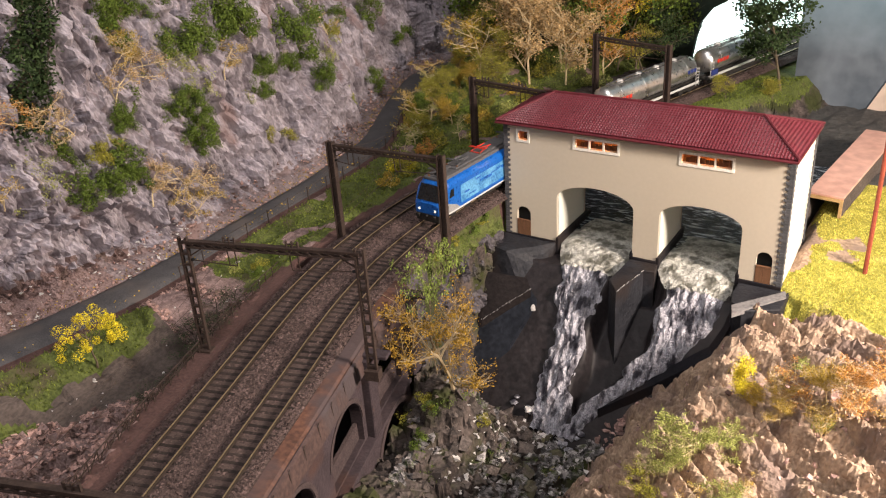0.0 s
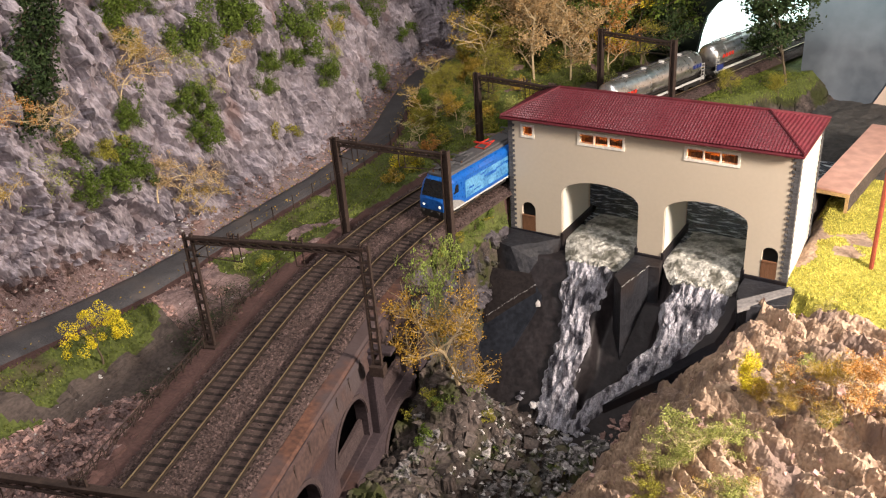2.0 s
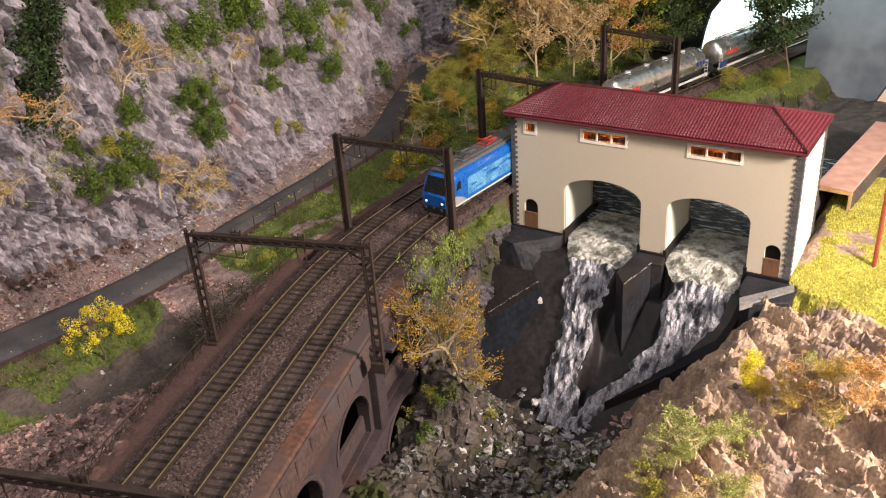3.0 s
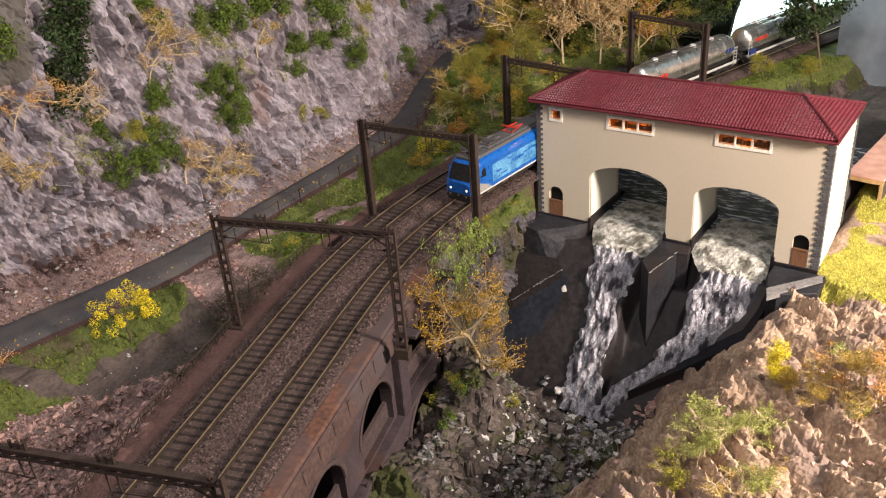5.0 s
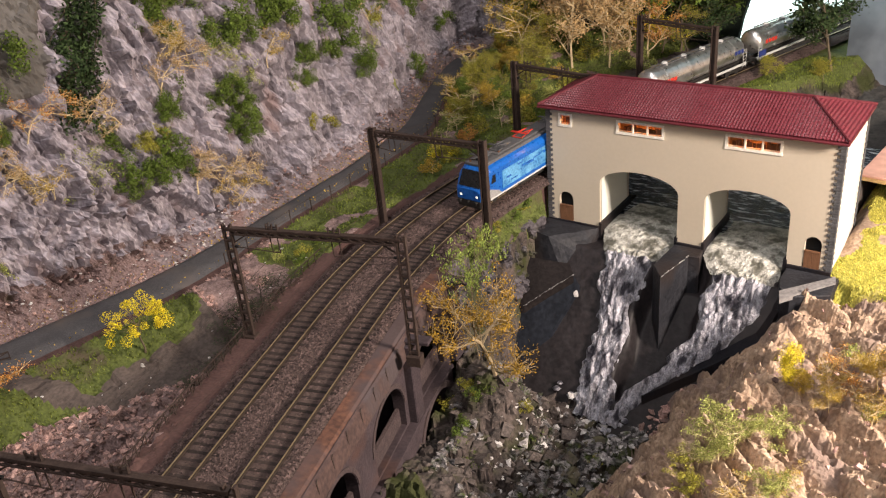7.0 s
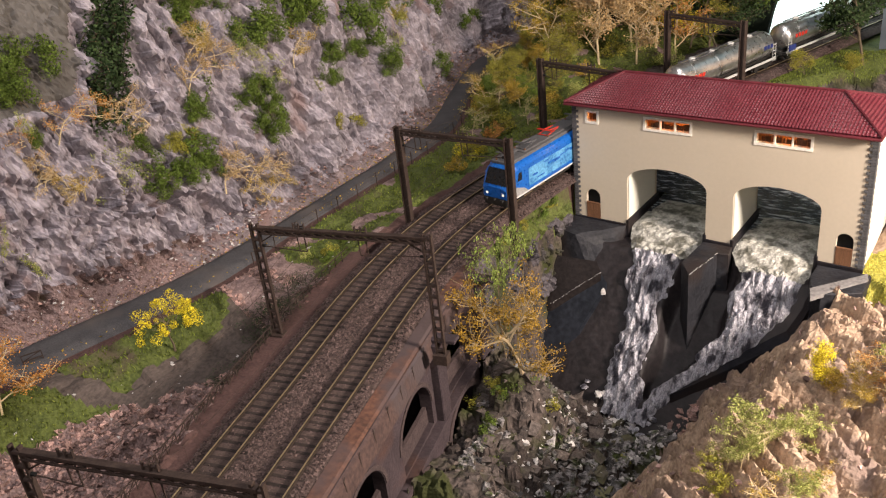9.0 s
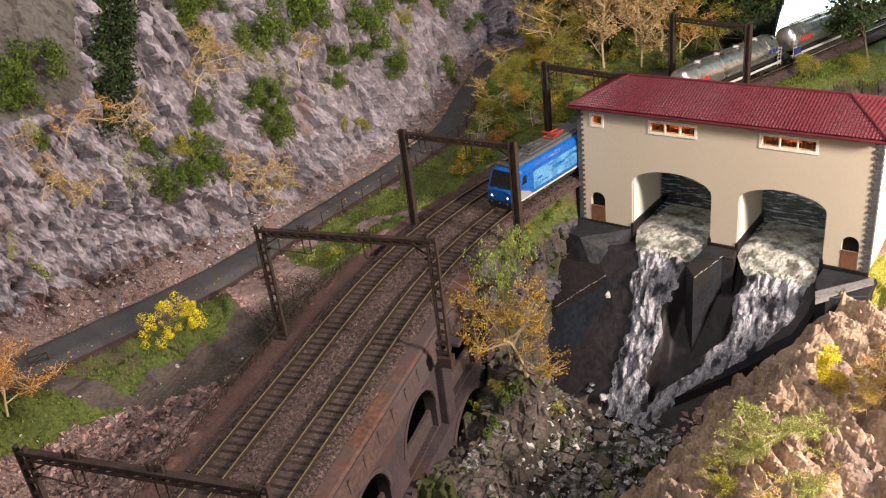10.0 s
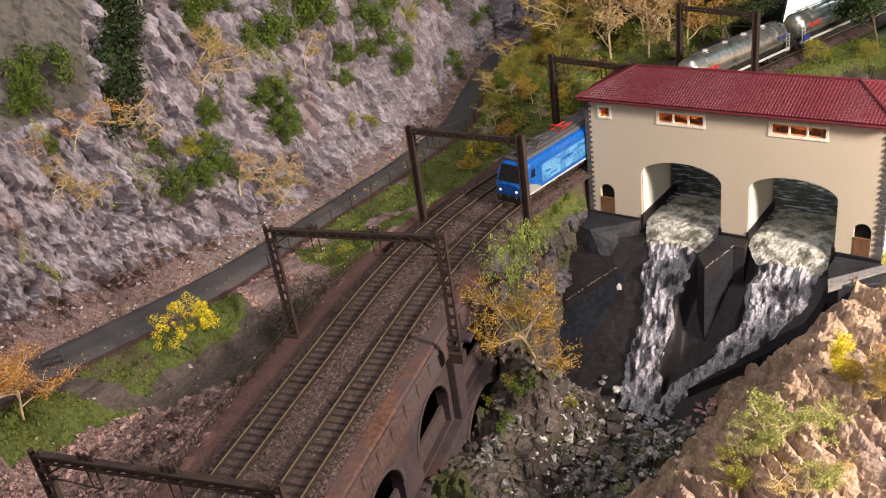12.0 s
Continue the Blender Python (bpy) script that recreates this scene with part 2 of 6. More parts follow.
M_PARAPET = material("less_lit_parapet_stone", (0.045, 0.029, 0.028), (0.092, 0.057, 0.050), 55, 0.9, bump=0.6, third=(0.065, 0.05, 0.052), third_at=0.56, grain=0.45)
M_CAP = material("rusty_cap_stone", (0.065, 0.034, 0.026), (0.15, 0.070, 0.046), 50, 0.85, bump=0.6, third=(0.07, 0.05, 0.05), third_at=0.52, grain=0.5)
M_LOCO_BLUE = material("loco_blue", (0.006, 0.075, 0.34), (0.01, 0.12, 0.45), 60, 0.3, bump=0.0, spec=0.5)
M_LOCO_LIGHT = material("loco_light_blue", (0.02, 0.13, 0.36), (0.14, 0.38, 0.62), 70, 0.35, bump=0.0, contrast=0.1)
M_LOCO_GREY = material("loco_roof_grey", (0.07, 0.07, 0.074), (0.12, 0.12, 0.125), 90, 0.6, bump=0.2)
M_CHROME = material("tank_metal", (0.72, 0.71, 0.69), (0.86, 0.85, 0.83), 30, 0.30, metal=0.95, bump=0.02)
M_UNDER = material("underframe_black", (0.012, 0.012, 0.012), (0.035, 0.032, 0.03), 150, 0.6, bump=0.2)
M_FRAME = material("wagon_frame_grey", (0.45, 0.45, 0.44), (0.6, 0.6, 0.58), 150, 0.5, bump=0.1)
M_CORNER = material("cab_corner_grey", (0.22, 0.22, 0.22), (0.32, 0.32, 0.32), 150, 0.5, bump=0.1)
M_RED = material("red_paint", (0.45, 0.03, 0.02), (0.6, 0.05, 0.03), 100, 0.5, bump=0.0)
M_MAST = material("rust_red_mast", (0.22, 0.045, 0.025), (0.3, 0.07, 0.04), 100, 0.6, bump=0.1)
M_NAVY = material("navy_paint", (0.02, 0.03, 0.14), (0.03, 0.05, 0.2), 100, 0.5, bump=0.0)
M_YELLOW = material("yellow_paint", (0.65, 0.5, 0.02), (0.75, 0.6, 0.05), 100, 0.5, bump=0.0)
M_COPPER = material("pinkish_board", (0.46, 0.25, 0.19), (0.58, 0.34, 0.27), 14, 0.4, bump=0.12, spec=0.5)
M_TIMBER = material("pale_timber", (0.35, 0.22, 0.09), (0.5, 0.33, 0.15), 90, 0.7, bump=0.2)
M_BARK = material("bark", (0.10, 0.075, 0.05), (0.2, 0.16, 0.11), 200, 0.9, bump=0.4)
M_BARK_DARK = material("dark_bark", (0.03, 0.022, 0.018), (0.075, 0.056, 0.046), 200, 0.9, bump=0.3)
M_CHIP = material("whitish_stone", (0.42, 0.40, 0.385), (0.66, 0.63, 0.61), 200, 0.8, bump=0.3)
M_BRANCH = material("tan_branch", (0.24, 0.18, 0.105), (0.42, 0.33, 0.20), 200, 0.9, bump=0.2)
M_TWIG = material("pale_twig", (0.44, 0.34, 0.20), (0.68, 0.55, 0.34), 200, 0.9, bump=0.2)


def leaf_material(name, dark, light):
    return island_tint(material(name, dark, light, 60, 0.8, bump=0.0, fine=5, contrast=0.2, spec=0.15), 0.45)


M_LEAF_GREEN = leaf_material("leaf_green", (0.040, 0.070, 0.012), (0.150, 0.205, 0.036))
M_LEAF_DARK = leaf_material("leaf_dark", (0.018, 0.035, 0.014), (0.055, 0.085, 0.03))
M_LEAF_OLIVE = leaf_material("leaf_olive", (0.150, 0.145, 0.02), (0.36, 0.33, 0.055))
M_LEAF_YELLOW = leaf_material("leaf_yellow", (0.55, 0.42, 0.015), (0.85, 0.72, 0.05))
M_LEAF_GOLD = leaf_material("leaf_gold", (0.23, 0.155, 0.018), (0.52, 0.355, 0.062))
M_LEAF_ORANGE = leaf_material("leaf_orange", (0.36, 0.15, 0.035), (0.60, 0.31, 0.085))
M_LEAF_RUST = leaf_material("leaf_rust", (0.30, 0.19, 0.085), (0.58, 0.40, 0.19))
M_LEAF_LIME = leaf_material("leaf_lime", (0.17, 0.20, 0.045), (0.42, 0.43, 0.13))
M_LEAF_AMBER = leaf_material("leaf_amber", (0.16, 0.092, 0.012), (0.43, 0.265, 0.038))
M_LEAF_FRESH = leaf_material("leaf_fresh", (0.10, 0.15, 0.03), (0.29, 0.36, 0.085))
M_GRASS = leaf_material("grass_fibre", (0.055, 0.08, 0.013), (0.20, 0.235, 0.045))
M_GRASS_YELLOW = leaf_material("grass_fibre_yellow", (0.40, 0.37, 0.06), (0.66, 0.58, 0.13))
M_RUBBLE = island_tint(material("rubble", (0.012, 0.011, 0.0105), (0.27, 0.252, 0.25), 240, 0.7, bump=0.6, third=(0.035, 0.045, 0.011), third_at=0.58, contrast=0.1), 0.8)
M_BLOCK = island_tint(material("gorge_block_stone", (0.020, 0.016, 0.0145), (0.145, 0.118, 0.105), 90, 0.8, bump=0.8, third=(0.10, 0.095, 0.05), third_at=0.62, depth=0.0012), 0.4)
M_RUBBLE_RED = island_tint(material("rubble_red", (0.14, 0.078, 0.068), (0.43, 0.285, 0.25), 150, 0.85, bump=0.6), 0.65)


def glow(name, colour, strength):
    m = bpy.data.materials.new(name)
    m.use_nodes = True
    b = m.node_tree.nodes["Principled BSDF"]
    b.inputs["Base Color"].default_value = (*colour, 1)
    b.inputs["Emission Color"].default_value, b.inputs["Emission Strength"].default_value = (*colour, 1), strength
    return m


def glass(name, colour, rough=0.05):
    m = bpy.data.materials.new(name)
    m.use_nodes = True
    b = m.node_tree.nodes["Principled BSDF"]
    b.inputs["Base Color"].default_value, b.inputs["Roughness"].default_value = (*colour, 1), rough
    b.inputs["Transmission Weight"].default_value, b.inputs["IOR"].default_value = 1.0, 1.1
    return m


M_GLASS = glass("window_glass", (1.0, 0.95, 0.88))
M_DARK_GLASS = material("dark_glass", (0.01, 0.011, 0.013), (0.014, 0.015, 0.018), 50, 0.22, bump=0.0, spec=0.4)
M_GLOW_PANEL = glow("glowing_white_panel", (0.82, 1.0, 0.97), 3.2)
M_HEADLAMP = glow("headlamp", (1.0, 0.95, 0.8), 0.8)
M_HALL = material("hall_wall", (0.5, 0.5, 0.5), (0.56, 0.56, 0.56), 2, 0.9, bump=0.0)

# ---- plan ----
# middle of the double track, rail tops at z = 0
track_x = spline((-0.165, -0.3), (-0.235, -0.1), (-0.303, 0.1), (-0.351, 0.25), (-0.374, 0.327), (-0.393, 0.39), (-0.405, 0.434), (-0.416, 0.49), (-0.423, 0.56), (-0.423, 0.62),
                 (-0.4195, 0.67), (-0.41, 0.75), (-0.383, 0.9), (-0.33, 1.09), (-0.283, 1.25), (-0.245, 1.38), (-0.15, 1.7))
foot_x = spline((-0.66, 0.0), (-0.625, 0.2), (-0.607, 0.292), (-0.592, 0.387), (-0.587, 0.48), (-0.59, 0.58), (-0.599, 0.685), (-0.615, 0.767), (-0.657, 0.863), (-0.694, 0.955), (-0.714, 1.03), (-0.703, 1.09), (-0.665, 1.14), (-0.60, 1.19), (-0.54, 1.3))
verge_x = spline((-0.61, 0.0), (-0.585, 0.2), (-0.57, 0.268), (-0.557, 0.34), (-0.552, 0.407), (-0.559, 0.47), (-0.563, 0.55), (-0.565, 0.65), (-0.577, 0.76), (-0.612, 0.84), (-0.65, 0.917), (-0.672, 1.0), (-0.663, 1.07), (-0.622, 1.125), (-0.56, 1.175), (-0.50, 1.28))
ROAD_Z = -0.010
BRIDGE_END = 0.478
WATER_Z = -0.047


def beside(y, off, z=0.0):
    """The place at a distance to the right of the track's middle."""
    s = (track_x(y + 0.01) - track_x(y - 0.01)) / 0.02
    c = 1 / math.hypot(1, s)
    return Vector((track_x(y) + off * c, y - off * s * c, z))


def heading(y):
    s = (track_x(y + 0.01) - track_x(y - 0.01)) / 0.02
    return math.degrees(math.atan2(1, s)) - 90


def off_of(x, y):
    s = (track_x(y + 0.01) - track_x(y - 0.01)) / 0.02
    return (x - track_x(y)) / math.hypot(1, s)


def strip(ys, offs, z_of):
    """A ribbon of quads along the track."""
    verts, faces = [], []
    for y in ys:
        for k, o in enumerate(offs):
            verts.append(beside(y, o, z_of(y, o, k)))
    n = len(offs)
    for i in range(len(ys) - 1):
        for k in range(n - 1):
            faces.append((i * n + k, i * n + k + 1, (i + 1) * n + k + 1, (i + 1) * n + k))
    return verts, faces


# ---- ground: one sheet, from the foot of the cliff to the far board ----
def ground_height(x, y):
    off = off_of(x, y)
    n1, n2 = turb(x * 14, y * 14, 0.3), turb(x * 55, y * 55, 5.1, 3)
    vx, fx = verge_x(y), foot_x(y)
    zone = 0
    # left of the line: verge, road shelf, hollow beside the viaduct
    if off < -0.03:
        z = lerp(-0.008, ROAD_Z - 0.003, smooth(-0.05, -0.1, off))
        near = 1 - smooth(0.36, 0.47, y)
        hollow = smooth(-0.055, -0.085, off) * (1 - smooth(vx + 0.075, vx + 0.022, x)) if x > vx + 0.02 else 0.0
        z -= near * hollow * 0.024
        rough = smooth(vx + 0.004, vx + 0.02, x) * smooth(-0.045, -0.06, off)
        z += rough * (0.005 * n1 + 0.0035 * n2 + near * 0.007 * facet((x, y, 0), 45) + near * smooth(vx + 0.07, vx + 0.09, x) * (0.008 * facet((x, y * 0.7, 2), 60, 1.5, 0.1) + 0.0035 * facet((x, y, 5), 150, 1.5, 0.15)))
        if y > 0.72:
            z += 0.03 * smooth(-0.06, -0.2, off) * smooth(0.76, 1.0, y) * smooth(vx, vx + 0.05, x)
        if x < vx + 0.006:
            zone = 3 if x > fx - 0.02 else 1
        else:
            w = x - vx + 0.012 * n1 + 0.006 * n2
            if y > 0.43 + 0.03 * n1:
                zone = 2 if nz(x * 30, y * 30, 2.0) > -0.35 else 1
            elif y < 0.37:
                # a dirt path leaves the road between two patches of grass
                d = y + 0.006 * n1 - float(np.interp(x, (-0.60, -0.56, -0.527, -0.497, -0.48), (0.222, 0.230, 0.243, 0.285, 0.33)))
                if d > 0.009 and w < 0.043 or d < -0.009 and w < 0.052 + 0.012 * n2 and y > 0.168 + 0.02 * n1:
                    zone = 2
                else:
                    zone = 7 if d > -0.011 or w > 0.060 and y > 0.26 and w < 0.075 else 1
            else:
                zone = 1
            if y > 0.86 and -0.10 + 0.006 * n1 < off < -0.045:
                zone = 7
            if off > -0.062 + 0.004 * n1:
                zone = 3
        return z, zone
    if y > BRIDGE_END and off < 0.0405 and y > 0.5:
        return -0.009 - 0.004 * smooth(0.034, 0.0405, off) + 0.001 * n2, 3 if off < 0.036 + 0.006 * n1 else 2
    # right of the line
    bank_l = smooth(0.48, 0.53, y)
    mound = math.exp(-((x + 0.318) ** 2 + (y - 0.468) ** 2) / 0.00055)
    floor = -0.160 + 0.034 * mound + 0.07 * smooth(-0.25, -0.33, x + 0.25 * (y - 0.5)) * smooth(0.56, 0.49, y) + 0.012 * n1
    z = floor
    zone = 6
    # rock bank on the right, with grass on top
    edge = lerp(-0.105 + 0.22 * (y - 0.62) - 0.020 * smooth(0.53, 0.58, y), -0.135, smooth(0.645, 0.675, y))
    u = edge - x + 0.012 * n1
    top = -0.045 + 0.05 * smooth(0.6, 0.3, y) * smooth(-0.1, 0.1, x) + 0.01 * n1 * smooth(0.66, 0.58, y)
    top += 0.012 * smooth(0.70, 0.75, y) * smooth(-0.122, -0.108, x)
    right = top - 1.25 * max(0.0, u)
    if right > z:
        z, zone = right, 4
        crag_amount = smooth(0.675, 0.63, y + 0.2 * min(0, x + 0.05))
        a, b = (x - 0.5 * y) * 0.9, (0.5 * x + y) * 0.9
        warp = 0.6 * turb(x * 10, y * 10, 7.0, 2) + 0.22 * facet((a * 0.4, b, 1.0), 45, 1.6)
        ledge = lambda t: 1 - t % 1.0 / 0.8 if t % 1.0 < 0.8 else (t % 1.0 - 0.8) / 0.2
        slabs = 0.020 * ledge(b * 27 + warp * 1.5) * (0.6 + 0.8 * nz(a * 14, b * 14, 3)) + 0.0105 * ledge(b * 62 + a * 8 + warp * 2.2) * (0.55 + 0.9 * nz(a * 18, b * 26, 5))
        z += crag_amount * (slabs + 0.011 * facet((a * 0.28, b * 1.2, 0.4), 40, 1.7, 0.6) + 0.0065 * facet((a * 0.55, b, 4.4), 85, 1.9, 0.6) + 0.0022 * facet((a, b, 2.2), 190, 1.8, 0.4) - 0.013)
        if y > 0.655 + 0.01 * n1 and x > -0.118:
            zone = 8 if n1 > -0.22 - 0.5 * smooth(-0.113, -0.104, x) else 4
    else:
        z += 0.013 * facet((x, y * 0.7, 0.2), 42, 1.5, 0.25)
        step = 0.011
        z = lerp(z, step * math.floor(z / step + 0.3 * n2), 0.75) + 0.005 * facet((x, y, 3.2), 105, 1.5, 0.3)
    # reservoir behind the house
    shore_x = -0.122 + 0.5 * max(0, y - 0.86)
    if y > 0.70 and x < shore_x + 0.03:
        lake = smooth(0.705, 0.73, y) * smooth(shore_x + 0.004, shore_x - 0.012, x)
        z = lerp(z, -0.075, lake)
        zone = 5 if lake > 0.2 or y > 0.9 else zone
        if y > 0.93:
            z = max(z, lerp(-0.075, -0.043, smooth(0.93, 0.98, y + 0.02 * n1)) + 0.003 * n2)
    # embankment from the line down to the water and to the bridge's end
    shore = -0.010 - lerp(6.0, 1.1, smooth(0.68, 0.9, y)) * max(0.0, off - 0.0405 - 0.055 * smooth(0.95, 1.12, y)) + 0.004 * n1
    if y > 0.47 and shore > z:
        z = shore * bank_l + z * (1 - bank_l)
        zone = 2 if y > 0.70 and z > -0.024 + 0.01 * n1 or off < 0.0425 + 0.004 * n1 else 6
        if zone == 6:
            z += 0.009 * facet((x, y, 0.2), 45, 1.4, 0.3) + 0.003 * facet((x, y, 3.2), 120, 1.4, 0.3)
    if -0.39 < x < -0.119 and 0.64 < y < 0.78:
        z = min(z, -0.05)
    return z, zone


def build_ground():
    xs = np.concatenate([np.arange(-0.80, -0.40, 0.0034), np.arange(-0.40, 0.07, 0.0020), np.arange(0.07, 0.42, 0.007)])
    ys = np.concatenate([np.arange(-0.42, 0.12, 0.007), np.arange(0.12, 0.36, 0.0032), np.arange(0.36, 0.68, 0.0020), np.arange(0.68, 1.2, 0.0036), np.arange(1.2, 1.64, 0.008)])
    verts, zones = [], []
    for y in ys:
        for x in xs:
            z, k = ground_height(float(x), float(y))
            if y < BRIDGE_END + 0.02 and z > -0.2:
                o = off_of(x, y)
                if -0.052 < o < 0.056:
                    z, k = min(z, -0.15), 6
            verts.append((x, y, z))
            zones.append(k)
    n = len(xs)
    faces, index = [], []
    for i in range(len(ys) - 1):
        for k in range(n - 1):
            a = i * n + k
            faces.append((a, a + 1, a + n + 1, a + n))
            index.append(max(0, zones[a] - 1))
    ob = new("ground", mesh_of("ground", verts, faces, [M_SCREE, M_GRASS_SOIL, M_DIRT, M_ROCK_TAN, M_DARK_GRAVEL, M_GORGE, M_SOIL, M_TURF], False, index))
    return tagged(ob, "rocky model ground with scree, moss and a gorge", "ground", kind="structure")


build_ground()

# road along the foot of the cliff
ys = np.arange(-0.1, 1.25, 0.008)
verts, faces = [], []
for i, y in enumerate(ys):
    a, b = foot_x(y), verge_x(y)
    for k in range(7):
        t = k / 6
        w = 0.0012 * nz(y * 60, k)
        verts.append((lerp(a - 0.003, b, t) + (w if k in (0, 6) else 0), y, ROAD_Z + 0.0012 * math.sin(math.pi * t) + 0.0008 * nz(y * 25, t * 3) - (0.004 if k in (0, 6) else 0)))
for i in range(len(ys) - 1):
    for k in range(6):
        faces.append((i * 7 + k, i * 7 + k + 1, i * 7 + k + 8, i * 7 + k + 7))
tagged(new("road", mesh_of("road", verts, faces, M_ROAD, True)), "narrow dark grey asphalt road below the cliff", "road", kind="structure")


# cliff above the road
def cliff_point(y, v):
    """v: metres up the face from its foot."""
    x = foot_x(y)
    if v < 0.022:
        return Vector((x + 0.001 - v * 0.85, y, ROAD_Z - 0.0012 + 0.5 * v))
    z = ROAD_Z + 0.010 + (v - 0.022) * 0.955
    return Vector((x - 0.0176 - 0.28 * max(0.0, z), y, z))


def plain_face(y, z):
    """1 where the carved rock gives way to smooth board, beyond the ivy."""
    return smooth(0.0, 0.015, 0.405 - 0.41 * (0.216 - z) - y) * smooth(0.135, 0.155, z)


def cliff_rough(p, v):
    """Height of the carved facets over the mean face: broad planes, ribs, small chips."""
    a, b = 0.29 * p.y - 0.96 * p.z, 0.96 * p.y + 0.29 * p.z
    e = lerp(0.42, 0.85, smooth(0.52, 0.38, p.y) * smooth(0.10, 0.03, p.z))
    k = smooth(0.004, 0.036, v) * (1 - 0.75 * plain_face(p.y, p.z))
    d = 0.016 * turb(p.x * 9, p.y * 9, p.z * 9, 2)
    d += 0.0165 * facet((a * e, b, p.x * 0.5), 30, 1.5, 0.2)
    d += 0.0135 * facet((a * e * 0.85 + 3, b, p.x * 0.5), 62, 1.8, 0.25)
    d += 0.0078 * facet((a * e * 0.9 + 7, b, p.x * 0.5), 120, 2.0, 0.35)
    return d * k


def build_cliff():
    """Chiselled face: long leaning facets between jittered corners, flat shaded."""
    rng = random.Random(77)
    dy, dv, lean = 0.0018, 0.0028, 0.28
    ni, nj = int(1.9 / dy), int(0.40 / dv)
    verts, index, faces = [], [], []
    for i in range(ni):
        for j in range(nj + 1):
            v = max(0.0, j * dv + (rng.uniform(-0.3, 0.3) * dv if j else 0))
            y = -0.35 + (i + rng.uniform(-0.3, 0.3)) * dy - lean * v
            p = cliff_point(y, v)
            d = cliff_rough(p, v) + rng.uniform(-0.0010, 0.0010) * smooth(0.0, 0.03, v)
            if j == 0:
                d = 0.0
            verts.append((p.x + d * 0.93, p.y, p.z + d * 0.3))
    n = nj + 1
    for i in range(ni - 1):
        for j in range(nj):
            a = i * n + j
            q = (a, a + 1, a + n + 1, a + n)
            faces += [(q[0], q[1], q[2]), (q[0], q[2], q[3])] if rng.random() < 0.6 else [(q[0], q[1], q[3]), (q[1], q[2], q[3])]
            near = smooth(0.46, 0.34, verts[a][1] + 0.04 * nz(i * 0.1, 3))
            foot = j * dv < 0.019 + 0.018 * near + 0.014 * nz(i * 0.2, j * 0.4)
            index += [(2 if near > 0.5 else 1) if foot else 3 if plain_face(verts[a][1], verts[a][2]) > 0.5 else 0] * 2
    ob = new("cliff", mesh_of("cliff", verts, faces, [M_ROCK, M_SCREE_GREY, M_SCREE, M_PLAIN], False, index))
    return tagged(ob, "steep grey-violet carved rock face above the road", "cliff", kind="structure")


build_cliff()

# reservoir water behind the house, running in under its arches
verts, faces = [], []
xs, ys = np.arange(-0.42, 0.1, 0.004), np.arange(0.652, 1.2, 0.004)
for y in ys:
    for x in xs:
        verts.append((x, y, WATER_Z + 0.0011 * turb(x * 22, y * 75, 1.0, 3) + 0.0008 * nz(x * 60, y * 190, 3)))
n = len(xs)
for i in range(len(ys) - 1):
    for k in range(n - 1):
        if 0.762 < ys[i] < 0.97 and xs[k] < -0.124 + 0.5 * max(0, ys[i] - 0.86) or 0.715 < ys[i] < 0.7625 and (-0.322 < xs[k] < -0.245 or -0.224 < xs[k] < -0.150):
            faces.append((i * n + k, i * n + k + 1, i * n + n + k + 1, i * n + n + k))
tagged(new("water", mesh_of("water", verts, faces, M_WATER, True)), "dark rippled reservoir water behind the house", "water", kind="structure")

# ---- board behind the layout, with the hole through which the line leaves ----
BY = 1.18
verts, faces, hole = [], [], [(-0.358, -0.06), (-0.357, 0.0), (-0.352, 0.03), (-0.346, 0.052), (-0.333, 0.07), (-0.31, 0.083), (-0.28, 0.088), (-0.24, 0.09), (-0.218, 0.09), (-0.218, -0.06)]
M_BOARD = material("grey_blue_backdrop", (0.075, 0.095, 0.12), (0.16, 0.185, 0.215), 5, 0.7, bump=0.05, contrast=0.15)
# painted sky: grey cloud below, blue above
n, l = M_BOARD.node_tree.nodes, M_BOARD.node_tree.links
shade = n["Principled BSDF"]
under = shade.inputs["Base Color"].links[0].from_socket
co, xyz, ramp, blend = n.new("ShaderNodeTexCoord"), n.new("ShaderNodeSeparateXYZ"), n.new("ShaderNodeMapRange"), n.new("ShaderNodeMix")
l.new(co.outputs["Object"], xyz.inputs[0])
l.new(xyz.outputs["Z"], ramp.inputs[0])
ramp.inputs[1].default_value, ramp.inputs[2].default_value, ramp.inputs[4].default_value = 0.02, 0.17, 0.85
blend.data_type = "RGBA"
blend.inputs[7].default_value = (0.18, 0.30, 0.38, 1)
l.new(ramp.outputs[0], blend.inputs[0])
l.new(under, blend.inputs[6])
l.new(blend.outputs[2], shade.inputs["Base Color"])
M_BOARD_WARM = material("pale_brown_board", (0.42, 0.33, 0.27), (0.5, 0.4, 0.33), 6, 0.7, bump=0.05)
M_BOARD_DARK = material("dark_green_backdrop", (0.008, 0.014, 0.01), (0.02, 0.032, 0.02), 30, 0.8, bump=0.2)
bm = bmesh.new()
box(bm, -0.218, 0.32, BY, BY + 0.012, -0.12, 0.75)
part("wall_east", bm, M_BOARD)
tagged(bpy.data.objects["wall_east"], "smooth grey-blue painted backdrop board", "wall", kind="structure")
bm = boxes((-0.95, -0.358, BY, BY + 0.012, -0.12, 0.75))
